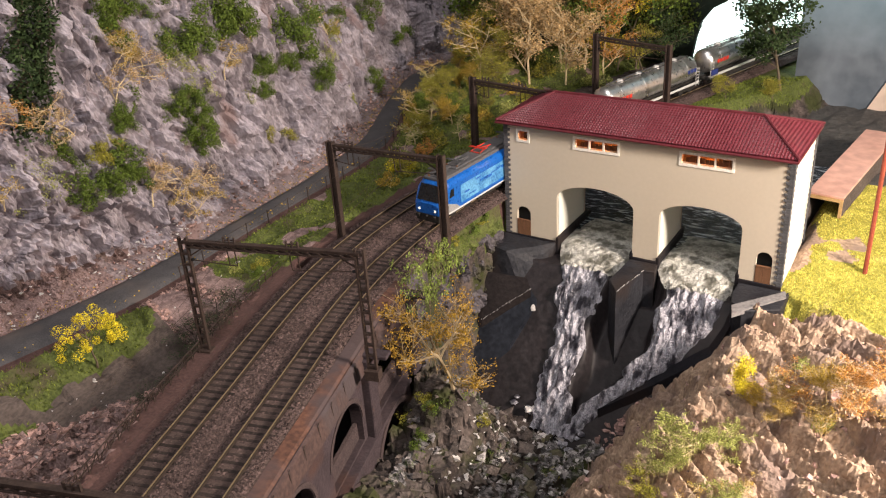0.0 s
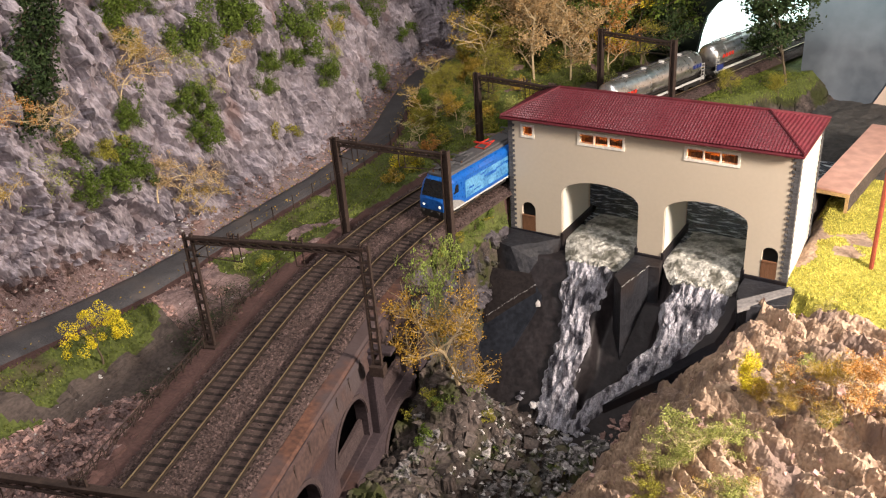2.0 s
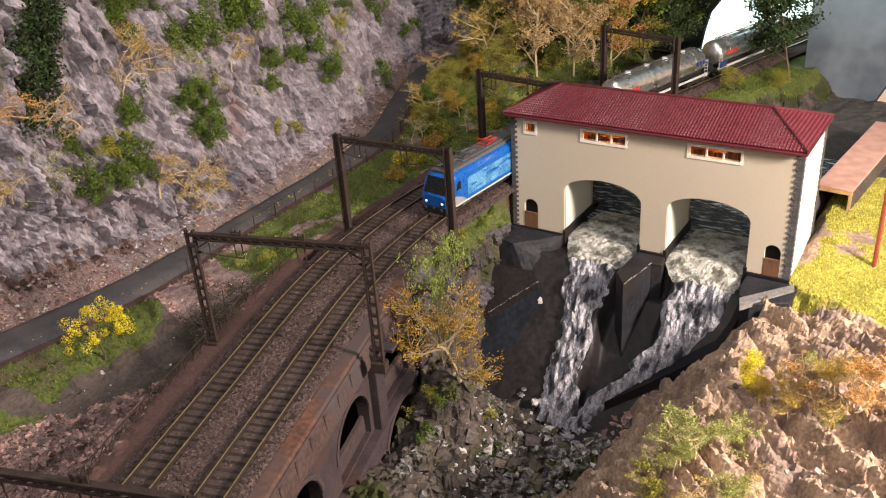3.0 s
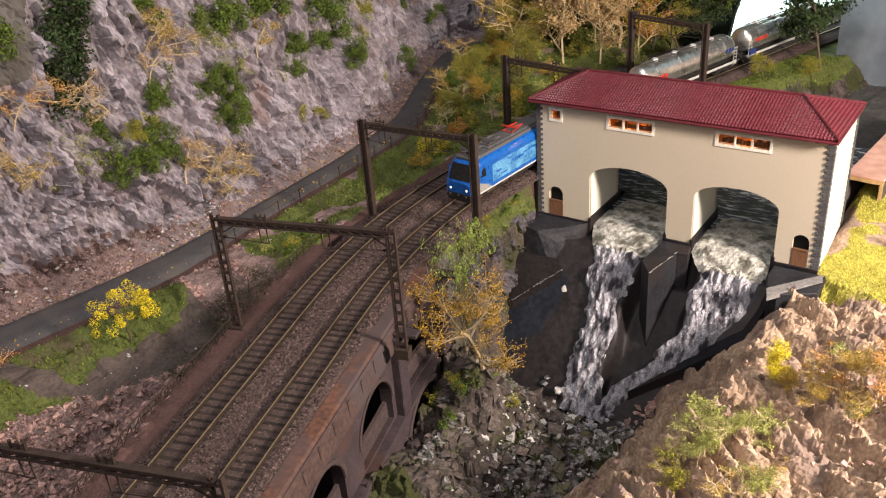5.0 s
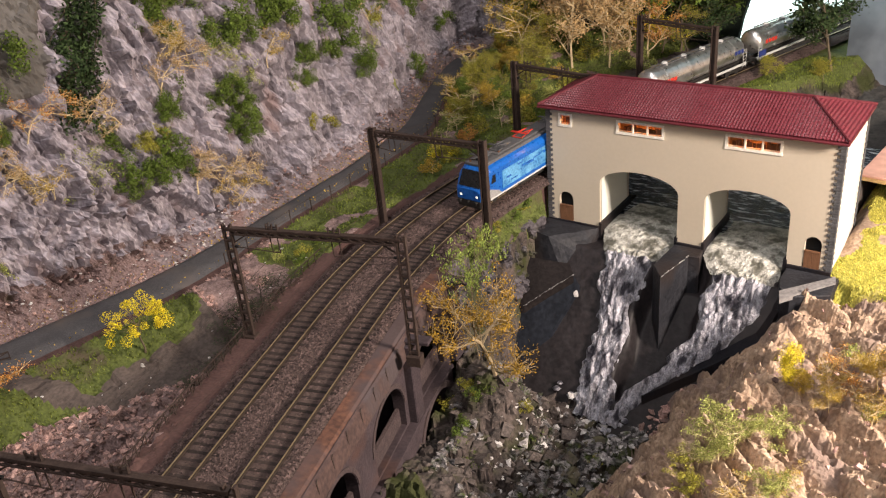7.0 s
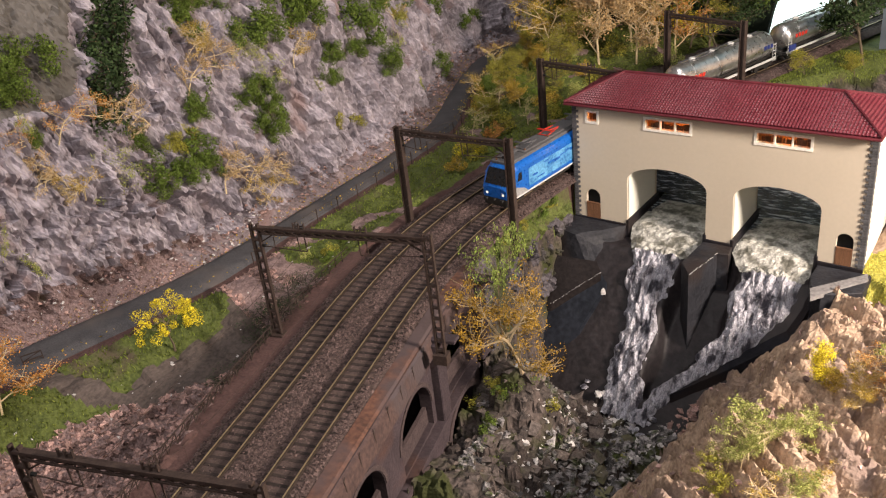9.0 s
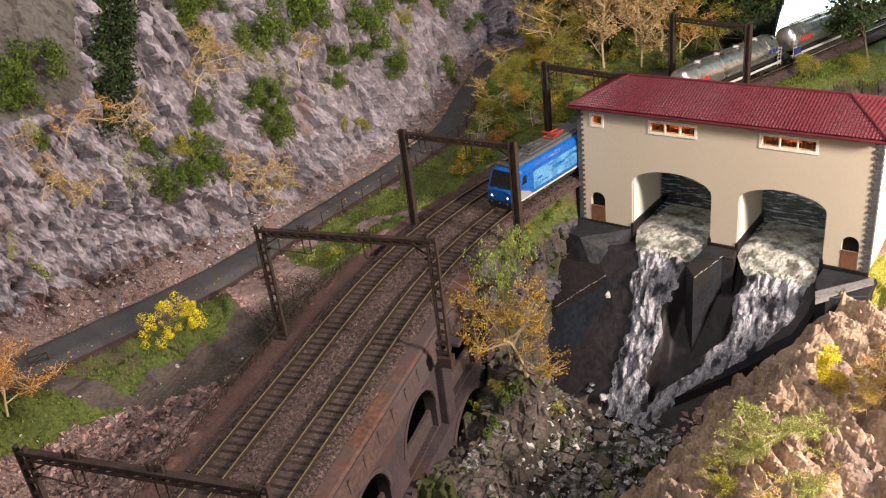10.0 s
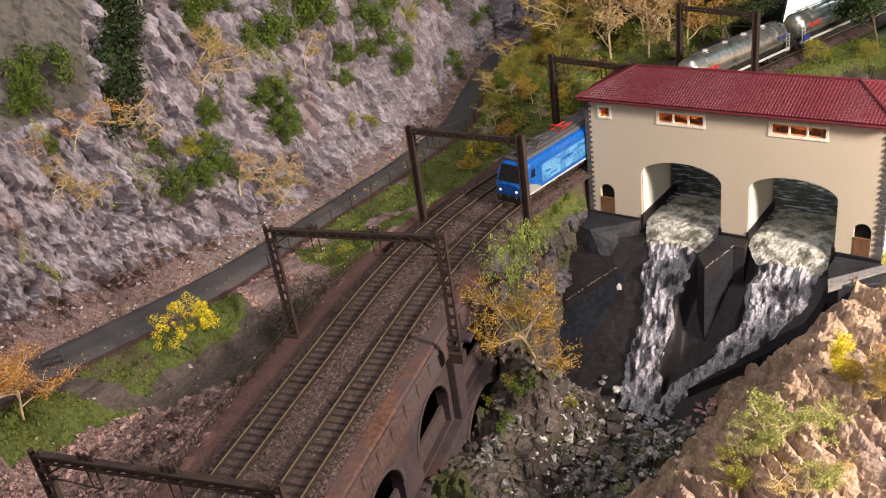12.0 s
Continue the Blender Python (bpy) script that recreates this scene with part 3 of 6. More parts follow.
for (x0, z0), (x1, z1) in zip(hole[:8], hole[1:9]):
    if x1 - x0 > 0.0001:
        lo = [bm.verts.new(p) for p in ((x0, BY, z0), (x1, BY, z1), (x1, BY + 0.012, z1), (x0, BY + 0.012, z0))]
        hi = [bm.verts.new((v.co.x, v.co.y, 0.75)) for v in lo]
        bm.faces.new(lo)
        bm.faces.new((lo[0], lo[1], hi[1], hi[0]))
        bm.faces.new((lo[3], lo[2], hi[2], hi[3]))
part("wall_north", bm, M_BOARD_DARK)
tagged(bpy.data.objects["wall_north"], "dark green backdrop board with a rounded opening for the line", "wall", kind="structure")
# panel is given its own glow for the brightness beyond the opening
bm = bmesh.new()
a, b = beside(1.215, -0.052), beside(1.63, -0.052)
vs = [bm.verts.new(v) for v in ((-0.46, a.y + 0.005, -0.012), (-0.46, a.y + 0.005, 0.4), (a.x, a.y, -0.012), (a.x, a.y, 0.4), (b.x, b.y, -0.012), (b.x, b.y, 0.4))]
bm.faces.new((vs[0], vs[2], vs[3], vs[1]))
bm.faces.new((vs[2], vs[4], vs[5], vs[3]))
part("backdrop", bm, M_GLOW_PANEL)
tagged(bpy.data.objects["backdrop"], "white panel with its own glow behind the opening", "backdrop", kind="structure")
bm = bmesh.new()
prism_pts = [(-0.135, -0.06), (0.31, -0.06), (0.31, 0.42), (0.09, 0.42)]
vs = [bm.verts.new((x, BY - 0.004, z)) for x, z in prism_pts] + [bm.verts.new((x, BY, z)) for x, z in prism_pts]
bm.faces.new(vs[:4])
for k in range(4):
    bm.faces.new((vs[k], vs[4 + k], vs[4 + (k + 1) % 4], vs[(k + 1) % 4]))
part("wall_panel", bm, M_BOARD_WARM)
tagged(bpy.data.objects["wall_panel"], "pale brown board leaning on the backdrop", "panel", kind="structure")

# the hall around the layout
def hall_wall(name, x0, x1, y0, y1, z0, z1, label, category):
    bm = boxes((x0, x1, y0, y1, z0, z1))
    part(name, bm, M_HALL)
    tagged(bpy.data.objects[name], label, category, kind="structure")


hall_wall("floor", -3, 3, -3, 3, -1.15, -1.1, "plain grey hall floor", "floor")
hall_wall("ceiling", -3, 3, -3, 3, 1.9, 1.95, "plain pale hall ceiling", "ceiling")
hall_wall("wall_south", -3, 3, -3.05, -3, -1.1, 1.9, "plain pale hall wall", "wall")
hall_wall("wall_west", -3.05, -3, -3, 3, -1.1, 1.9, "plain pale hall wall", "wall")
hall_wall("wall_far_east", 3, 3.05, -3, 3, -1.1, 1.9, "plain pale hall wall", "wall")


# ---- wall panels with openings, shared by house and viaduct ----
def panel(s0, s1, z0, z1, openings, place, depth, step):
    """openings: middle, half width, sill, springing, rise. place(s, z, d): the point at d behind the face."""
    cuts = {s0, s1}
    for c, h, *_ in openings:
        cuts |= {c - h, c + h} | {c - h * math.cos(math.pi * k / 14) for k in range(15)}
    k = s0
    while k < s1:
        cuts.add(k)
        k += step
    cuts = sorted(c for c in cuts if s0 <= c <= s1)
    cuts = [c for i, c in enumerate(cuts) if i == 0 or c - cuts[i - 1] > 1e-5]
    verts, faces = [], []

    def quad(*ps):
        n = len(verts)
        verts.extend(ps)
        faces.append((n, n + 1, n + 2, n + 3))

    def top(o, s):
        c, h, sill, spring, rise = o
        return spring + rise * math.sqrt(max(0.0, 1 - ((s - c) / h) ** 2))

    for a, b in zip(cuts, cuts[1:]):
        m = (a + b) / 2
        inside = sorted((o for o in openings if abs(m - o[0]) < o[1]), key=lambda o: o[2])
        za, zb = z0, z0
        for o in inside:
            if o[2] > z0:
                quad(place(a, za, 0), place(b, zb, 0), place(b, o[2], 0), place(a, o[2], 0))
                quad(place(a, o[2], 0), place(b, o[2], 0), place(b, o[2], depth), place(a, o[2], depth))
            za, zb = top(o, a), top(o, b)
            quad(place(a, za, 0), place(b, zb, 0), place(b, zb, depth), place(a, za, depth))
        quad(place(a, za, 0), place(b, zb, 0), place(b, z1, 0), place(a, z1, 0))
    for c, h, sill, spring, rise in openings:
        lo = max(sill, z0)
        for s in (c - h, c + h):
            quad(place(s, lo, 0), place(s, spring, 0), place(s, spring, depth), place(s, lo, depth))
    return verts, faces


# ---- viaduct ----
viaduct = thing("viaduct", pose(0, 0, 0), "sooty brown brick viaduct with arches carrying two tracks", "bridge")
M_BRICK_RING = material("arch_ring_brick", (0.034, 0.025, 0.027), (0.085, 0.060, 0.060), 150, 0.9, bump=0.8)
UP = [(0.426 - 0.083 * k, 0.0275, -0.077, -0.057, 0.026) for k in range(8)]
LOW = [(0.417 - 0.105 * k, 0.036, -0.3, -0.116, 0.031) for k in range(6)]
v, f = panel(-0.3, BRIDGE_END, -0.086, -0.006, UP, lambda s, z, d: beside(s, 0.0525 - d, z), 0.009, 0.012)
mesh_part("side_wall", v, f, M_BRICK, viaduct)
v, f = panel(-0.3, 0.455, -0.21, -0.0795, LOW, lambda s, z, d: beside(s, 0.0585 - d, z), 0.03, 0.012)
mesh_part("lower_wall", v, f, M_BRICK, viaduct)
v, f = strip(np.arange(-0.3, 0.457, 0.012), (0.0598, 0.0595, 0.002), lambda y, o, k: (-0.0825, -0.0795, -0.0772)[k])
mesh_part("ledge", v, f, M_BRICK, viaduct)
# added black sheet inside the viaduct, painting the shade seen through its arches
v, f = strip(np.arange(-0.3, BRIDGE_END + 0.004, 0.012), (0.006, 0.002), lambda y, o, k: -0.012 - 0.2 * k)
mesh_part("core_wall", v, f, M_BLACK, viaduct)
for c, h, sill, spring, rise in UP + LOW:
    off, t0, t1 = (0.0532, 0.0005, 0.0038) if sill > -0.2 else (0.0596, 0.001, 0.006)
    vs, fs = [], []
    for k in range(15):
        a = math.pi * k / 14
        for r in (t0, t1):
            s, z = c - (h + r) * math.cos(a), spring + (rise + r) * math.sin(a)
            vs += [beside(s, off, z), beside(s, off - 0.003, z)]
    for k in range(14):
        b = k * 4
        fs += [(b, b + 4, b + 6, b + 2), (b + 2, b + 6, b + 7, b + 3), (b, b + 1, b + 5, b + 4)]
    mesh_part("arch_ring", vs, fs, M_BRICK_RING, viaduct)
for c, h, sill, spring, rise in UP:
    if c > 0.05:
        v, f = strip(np.linspace(c - h, c + h, 6), (0.0480, 0.0475, 0.0450), lambda y, o, k: (sill, -0.0635, -0.0630)[k])
        mesh_part("breast_wall", v, f, M_BRICK_RING, viaduct, "low brick infill under the arch")
CAP_Y = np.arange(-0.3, BRIDGE_END + 0.003, 0.013)
v, f = strip(CAP_Y, (0.0412, 0.0418, 0.0505, 0.0522, 0.0522, 0.050), lambda y, o, k: (-0.008, -0.0040, -0.0046, -0.0058, -0.0075, -0.0078)[k] + 0.0003 * nz(y * 60, o * 200))
mesh_part("cap_stone", v, f, M_CAP, viaduct, "rust-stained stone coping")
# upright face coloured duller than the coping, for the grazing light on it
v, f = strip(CAP_Y, (0.0508, 0.0545, 0.0560, 0.0562, 0.0520), lambda y, o, k: (-0.0060, -0.0085, -0.0195, -0.0225, -0.0240)[k] + 0.0003 * nz(y * 45, o * 150, 3))
mesh_part("parapet", v, f, M_PARAPET, viaduct, "parapet face below the coping, browned for its weaker light")
v, f = strip(CAP_Y, (-0.064, -0.0635, -0.042, -0.041), lambda y, o, k: (-0.03, -0.0062, -0.0058, -0.009)[k])
mesh_part("walkway", v, f, M_DIRT, viaduct, "reddish brown walkway")
for y in (-0.09, 0.156, 0.384, 0.474):
    bm = bmesh.new()
    box(bm, 0.050, 0.0590, -0.0075, 0.0075, -0.084, -0.0125, bevel=0.0008)
    box(bm, 0.050, 0.0725, -0.0050, 0.0050, -0.0118, -0.0088, bevel=0.0006)
    ob = part("buttress", bm, M_BRICK, viaduct)
    p = beside(y, 0)
    ob.matrix_world = pose(p.x, p.y, 0, 0, 0, heading(y))
# lattice railing along the walkway
rows, step = [], 0.0095
for k in range(int((BRIDGE_END + 0.25) / step)):
    y = -0.25 + k * step
    a, b = beside(y, -0.0605, -0.0055), beside(y + step, -0.0605, -0.0055)
    up = Vector((0, 0, 0.0085))
    rows += [(a, a + up, 0.00045), (a + up, b + up, 0.00045), (a + up * 0.5, b + up * 0.5, 0.0003)]
    if y < 0.36:
        rows += [(a, b + up, 0.0003)]
part("railing", bars(rows), M_STEEL, viaduct, "thin dark iron railing")
# iron brackets along the parapet, left from a lost railing
for k in range(30):
    y = -0.14 + k * 0.021
    part("railing_bracket", bars([(beside(y, 0.0554, -0.0165), beside(y, 0.0548, -0.0085), 0.0005), (beside(y, 0.0548, -0.0085), beside(y + 0.002, 0.0546, -0.0070), 0.0004)]), M_STEEL, viaduct)

# ---- trackbed, sleepers, rails, ballast ----
TRACK_Y = np.arange(-0.3, 1.62, 0.012)
v, f = strip(TRACK_Y, (-0.0465, -0.040, -0.034, 0.0, 0.034, 0.041, 0.0465), lambda y, o, k: (-0.0085, -0.0042, -0.0032, -0.0033, -0.0032, -0.0042, -0.0085)[k])
tagged(new("ballast_bed", mesh_of("ballast_bed", v, f, M_BALLAST, True)), "brown crushed stone trackbed under two tracks", "trackbed", kind="structure")
bm = boxes((-0.0128, 0.0128, -0.0012, 0.0012, -0.0055, -0.0030))
sleeper_mesh = bpy.data.meshes.new("sleeper")
bm.to_mesh(sleeper_mesh)
bm.free()
sleeper_mesh.materials.append(M_SLEEPER)
GAUGE = 0.00865


def build_track(mid, label):
    track = thing("railway_track", pose(0, 0, 0), label, "railway track", "two parallel tracks")
    for side in (-1, 1):
        o = mid + side * GAUGE
        v, f = strip(TRACK_Y, (o - 0.0007, o - 0.0003, o - 0.00035, o + 0.00035, o + 0.0003, o + 0.0007), lambda y, oo, k: (-0.0023, -0.0019, -0.0006, -0.0006, -0.0019, -0.0023)[k])
        rail = mesh_part("rail", v, f, M_RAIL, track)
        v, f = strip(TRACK_Y, (o - 0.0003, o - 0.0003, o + 0.0003, o + 0.0003), lambda y, oo, k: (-0.0007, 0.0, 0.0, -0.0007)[k])
        mesh_part("rail_head", v, f, M_RAIL_TOP, rail, "worn bright rail top")
    rng = random.Random(int(mid * 1e4))
    y = -0.16
    while y < 1.36:
        p = beside(y, mid)
        ob = new("sleeper", sleeper_mesh)
        ob.parent = track
        ob.matrix_world = pose(p.x + rng.uniform(-0.0004, 0.0004), p.y, rng.uniform(-0.0002, 0.0002), 0, 0, heading(y) + rng.uniform(-1.5, 1.5))
        y += 0.0066
    return track


def stones(name, places, sizes, mat, label, category, seed, squash=0.75, jitter=0.22):
    """Loose broken stones, each an uneven eight-sided lump."""
    rng = np.random.default_rng(seed)
    base = np.array([(x, y, z) for z in (-0.62, 0.62) for x, y in ((-0.7, -0.7), (0.7, -0.7), (0.7, 0.7), (-0.7, 0.7))], float)
    tri = np.array([(0, 3, 2, 1), (4, 5, 6, 7), (0, 1, 5, 4), (1, 2, 6, 5), (2, 3, 7, 6), (3, 0, 4, 7)])
    n = len(places)
    v = base[None] * rng.uniform(0.5, 1.4, (n, 1, 3)) * rng.uniform(0.5, 1.4, (n, 8, 1)) + rng.normal(0, jitter, (n, 8, 3))
    a, b = rng.uniform(0, 2 * np.pi, (2, n))
    ca, sa, cb, sb = np.cos(a), np.sin(a), np.cos(b), np.sin(b)
    v = np.stack([v[..., 0] * ca[:, None] - v[..., 1] * sa[:, None], v[..., 0] * sa[:, None] + v[..., 1] * ca[:, None], v[..., 2]], -1)
    v = np.stack([v[..., 0], v[..., 1] * cb[:, None] - v[..., 2] * sb[:, None], v[..., 1] * sb[:, None] + v[..., 2] * cb[:, None]], -1)
    v[..., 2] *= squash
    v = v * np.asarray(sizes)[:, None, None] + np.asarray(places)[:, None]
    f = tri[None] + 8 * np.arange(n)[:, None, None]
    ob = new(name, mesh_of(name, v.reshape(-1, 3).tolist(), f.reshape(-1, 4).tolist(), mat))
    return tagged(ob, label, category, kind="stuff")


INNER, OUTER = 0.0227, -0.0227
build_track(INNER, "brown weathered model railway track on the inner side of the bend")
build_track(OUTER, "brown weathered model railway track on the outer side of the bend")
rng = random.Random(5)
places, sizes = [], []
while len(places) < 64000:
    y = rng.uniform(-0.05, 1.2) if rng.random() < 0.8 else rng.uniform(0.15, 0.6)
    o = rng.uniform(-0.0455, 0.0422 if y < BRIDGE_END else 0.0462)
    d = min(abs(o - INNER), abs(o - OUTER))
    if abs(d - GAUGE) < 0.0010:
        continue
    z = -0.0034 if abs(o) < 0.038 else -0.0034 - 0.42 * (abs(o) - 0.038)
    if d < GAUGE:
        z -= 0.0004
    places.append(beside(y, o, z))
    sizes.append(rng.uniform(0.0005, 0.0011))
stones("ballast_stones", places, sizes, M_STONE, "loose brown crushed stone ballast", "ballast", 3)


# ---- catenary gantries ----
def lattice(bm, a, b, w, h, bays, r):
    """A truss: four chords from a to b with diagonal lacing. w, h: vectors across."""
    a, b, w, h = Vector(a), Vector(b), Vector(w), Vector(h)
    for p in (a, a + w, a + h, a + w + h):
        bar(bm, p, p + (b - a), r)
    for k in range(bays):
        p, q = a + (b - a) * (k / bays), a + (b - a) * ((k + 1) / bays)
        for o in (Vector(), h):
            bar(bm, p + o, q + o + w, r * 0.7)
        for o in (Vector(), w):
            bar(bm, p + o + h, q + o, r * 0.7)


def gantry(y, left, right, zl, zr, top, open_lattice, skew=0.0):
    a, b = beside(y, left), beside(y + skew, right)
    d = b - a
    m = pose(a.x, a.y, 0, 0, 0, math.degrees(math.atan2(d.y, d.x)))
    span = d.length
    g = thing("catenary_gantry", m, "dark brown steel catenary gantry spanning both tracks" if not open_lattice else "rusty brown lattice steel gantry standing on the viaduct", "gantry", "gantries along the line")
    for x, z0, sx in ((0, zl, 1), (span, zr, -1)):
        bm = bmesh.new()
        if open_lattice:
            for dx in (-0.0028, 0.0028):
                box(bm, x + dx - 0.0007, x + dx + 0.0007, -0.0014, 0.0014, z0, top)
            for k in range(11):
                z = z0 + 0.004 + (top - z0 - 0.008) * k / 10
                box(bm, x - 0.0028, x + 0.0028, -0.0012, 0.0012, z - 0.0008, z + 0.0008)
        else:
            box(bm, x - 0.0027, x + 0.0027, -0.0004, 0.0004, z0, top)
            for dx in (-0.0027, 0.0027):
                box(bm, x + dx - 0.0005, x + dx + 0.0005, -0.0025, 0.0025, z0, top)
        box(bm, x - 0.005, x + 0.005, -0.004, 0.004, z0 - 0.006, z0 + 0.0015)
        part("post", bm, M_STEEL, g)
    bm = bmesh.new()
    lattice(bm, (0.002, -0.0014, top - 0.0068), (span - 0.002, -0.0014, top - 0.0068), (0, 0.0028, 0), (0, 0, 0.0042), 16, 0.0007)
    box(bm, 0.0, span, -0.0017, 0.0017, top - 0.0042, top - 0.0022)
    for x, s in ((0.003, 1), (span - 0.003, -1)):
        bar(bm, (x, 0, top - 0.014), (x + s * 0.012, 0, top - 0.0066), 0.0006)
    part("beam", bm, M_STEEL, g)
    for o in (OUTER, INNER):
        x = (o - left) / (right - left) * span
        bm = bmesh.new()
        bar(bm, (x - 0.004, 0, top), (x + 0.004, 0, top), 0.0006)
        for dx in (-0.004, 0.0, 0.004):
            bar(bm, (x + dx, 0, top - 0.002), (x + dx, 0, top + 0.0022), 0.0008, 6)
        bar(bm, (x - 0.0028, 0, top - 0.006), (x - 0.0022, 0, top - 0.019), 0.00045)
        bar(bm, (x + 0.0028, 0, top - 0.006), (x + 0.0034, 0, top - 0.019), 0.00045)
        bar(bm, (x - 0.0022, 0, top - 0.019), (x + 0.0034, 0, top - 0.019), 0.00045)
        e = 0 if o == OUTER else span
        bar(bm, (x, 0, top - 0.019), (e, 0, top - 0.0165), 0.0004)
        part("wire_hanger", bm, M_STEEL, g)
        bm = bmesh.new()
        bar(bm, (e + (0.0035 if e == 0 else -0.0035), 0, top - 0.0165), (e + (0.006 if e == 0 else -0.006), 0, top - 0.0167), 0.0011, 6)
        part("insulator", bm, M_BLACK, g)
    return g


GANTRIES = [(0.142, -0.0521, 0.0754, -0.006, -0.0085, 0.085, True), (0.362, -0.0573, 0.0689, -0.006, -0.0085, 0.0845, True), (0.537, -0.0416, 0.0636, -0.009, -0.012, 0.0855, False),
            (0.745, -0.0398, 0.062, -0.009, -0.012, 0.0835, False), (0.945, -0.0293, 0.0698, -0.009, -0.012, 0.085, False)]
for row in GANTRIES:
    gantry(*row)
for o, name in ((OUTER, "outer"), (INNER, "inner")):
    rows = []
    for (ya, *_), (yb, *_) in zip([(-0.06,)] + GANTRIES, GANTRIES + [(1.15,)]):
        for k in range(10):
            y0, y1 = lerp(ya, yb, k / 10), lerp(ya, yb, (k + 1) / 10)
            sag = lambda t: 0.081 - 0.010 * (1 - (2 * t - 1) ** 2)
            rows += [(beside(y0, o, 0.0655), beside(y1, o, 0.0655), 0.00016), (beside(y0, o, sag(k / 10)), beside(y1, o, sag((k + 1) / 10)), 0.00013)]
            if k % 3 == 1:
                rows.append((beside(y0, o, 0.0655), beside(y0, o, sag(k / 10)), 0.0001))
    w = thing("overhead_wire", pose(0, 0, 0), "thin dark overhead contact wire hung between gantries", "overhead wire", "overhead wires")
    part("wire", bars(rows, 3), M_STEEL, w)

# ---- house over the weir ----
HX0, HX1, HY0, HY1, HZ0, HZ1 = -0.374, -0.1165, 0.677, 0.761, -0.046, 0.0715
house = thing("weir_house", pose(0, 0, 0), "beige rendered house over two arched channels with red hipped roof", "house")
PASSAGE_Y = HY0 + 0.066
ARCHES = [(-0.2837, 0.0373, -0.06, 0.001, 0.0155), (-0.1872, 0.0357, -0.06, 0.0015, 0.0145)]
DOORS = [(-0.3555, 0.0073, -0.0445, -0.0215, 0.0075), (-0.1315, 0.0066, -0.0445, -0.0215, 0.0068)]
WINDOWS = [(-0.3549, 0.0048, 1), (-0.28295, 0.0200, 3), (-0.18545, 0.0210, 3)]
WZ0, WZ1 = 0.0535, 0.0617
OPEN = ARCHES + DOORS + [(c, h, WZ0, WZ1, 0.0) for c, h, _ in WINDOWS]
v, f = panel(HX0, HX1, HZ0, HZ1, OPEN, lambda s, z, d: Vector((s, HY0 + d, z)), 0.004, 0.02)
mesh_part("wall", v, f, M_PLASTER, house)
# right wall is white instead of plaster: the lamp's glare put into the colour
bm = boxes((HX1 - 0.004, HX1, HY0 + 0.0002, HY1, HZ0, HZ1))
part("wall", bm, M_WHITE, house, "side wall coloured white for lamp glare")
bm = boxes((HX0, HX0 + 0.004, HY0 + 0.0002, HY1, HZ0, HZ1))
part("wall", bm, M_PLASTER, house)
v, f = panel(HX0 + 0.004, HX1 - 0.004, HZ0, HZ1, ARCHES, lambda s, z, d: Vector((s, PASSAGE_Y - d, z)), 0.004, 0.02)
mesh_part("wall", v, f, M_PLASTER, house)
# vaults of the two channels, their plaster made paler for the light inside
for c, h, sill, spring, rise in ARCHES:
    vs, fs = [], []
    prof = [(c - h, sill)] + [(c - h * math.cos(math.pi * k / 16), spring + rise * math.sin(math.pi * k / 16)) for k in range(17)] + [(c + h, sill)]
    for x, z in prof:
        vs += [(x, HY0 + 0.003, z), (x, PASSAGE_Y - 0.003, z)]
    fs = [(2 * k, 2 * k + 1, 2 * k + 3, 2 * k + 2) for k in range(len(prof) - 1)]
    mesh_part("vault", vs, fs, M_PLASTER_LIT, house, "plastered channel vault, paled for the light inside")
    # dark footing along the channel
    for x0, x1 in ((c - h - 0.001, c - h + 0.0022), (c + h - 0.0022, c + h + 0.001)):
        part("footing", boxes((x0, x1, HY0 - 0.001, PASSAGE_Y + 0.002, -0.06, -0.0395), bevel=0.0006), M_CONCRETE, house, "dark stone footing")
# upper floor behind the windows, warmly lit
part("upper_floor", boxes((HX0 + 0.0041, HX1 - 0.0041, HY0 + 0.0045, HY1 - 0.0045, 0.040, 0.0415), (HX0 + 0.0041, HX1 - 0.0041, HY0 + 0.024, HY0 + 0.025, 0.0416, 0.0712)), M_TIMBER, house)
for x in (-0.345, -0.28, -0.185):
    data = bpy.data.lights.new("room_lamp", "POINT")
    data.energy, data.color, data.shadow_soft_size = 0.022, (1.0, 0.30, 0.05), 0.003
    new("room_lamp", data).location = (x, HY0 + 0.014, 0.066)
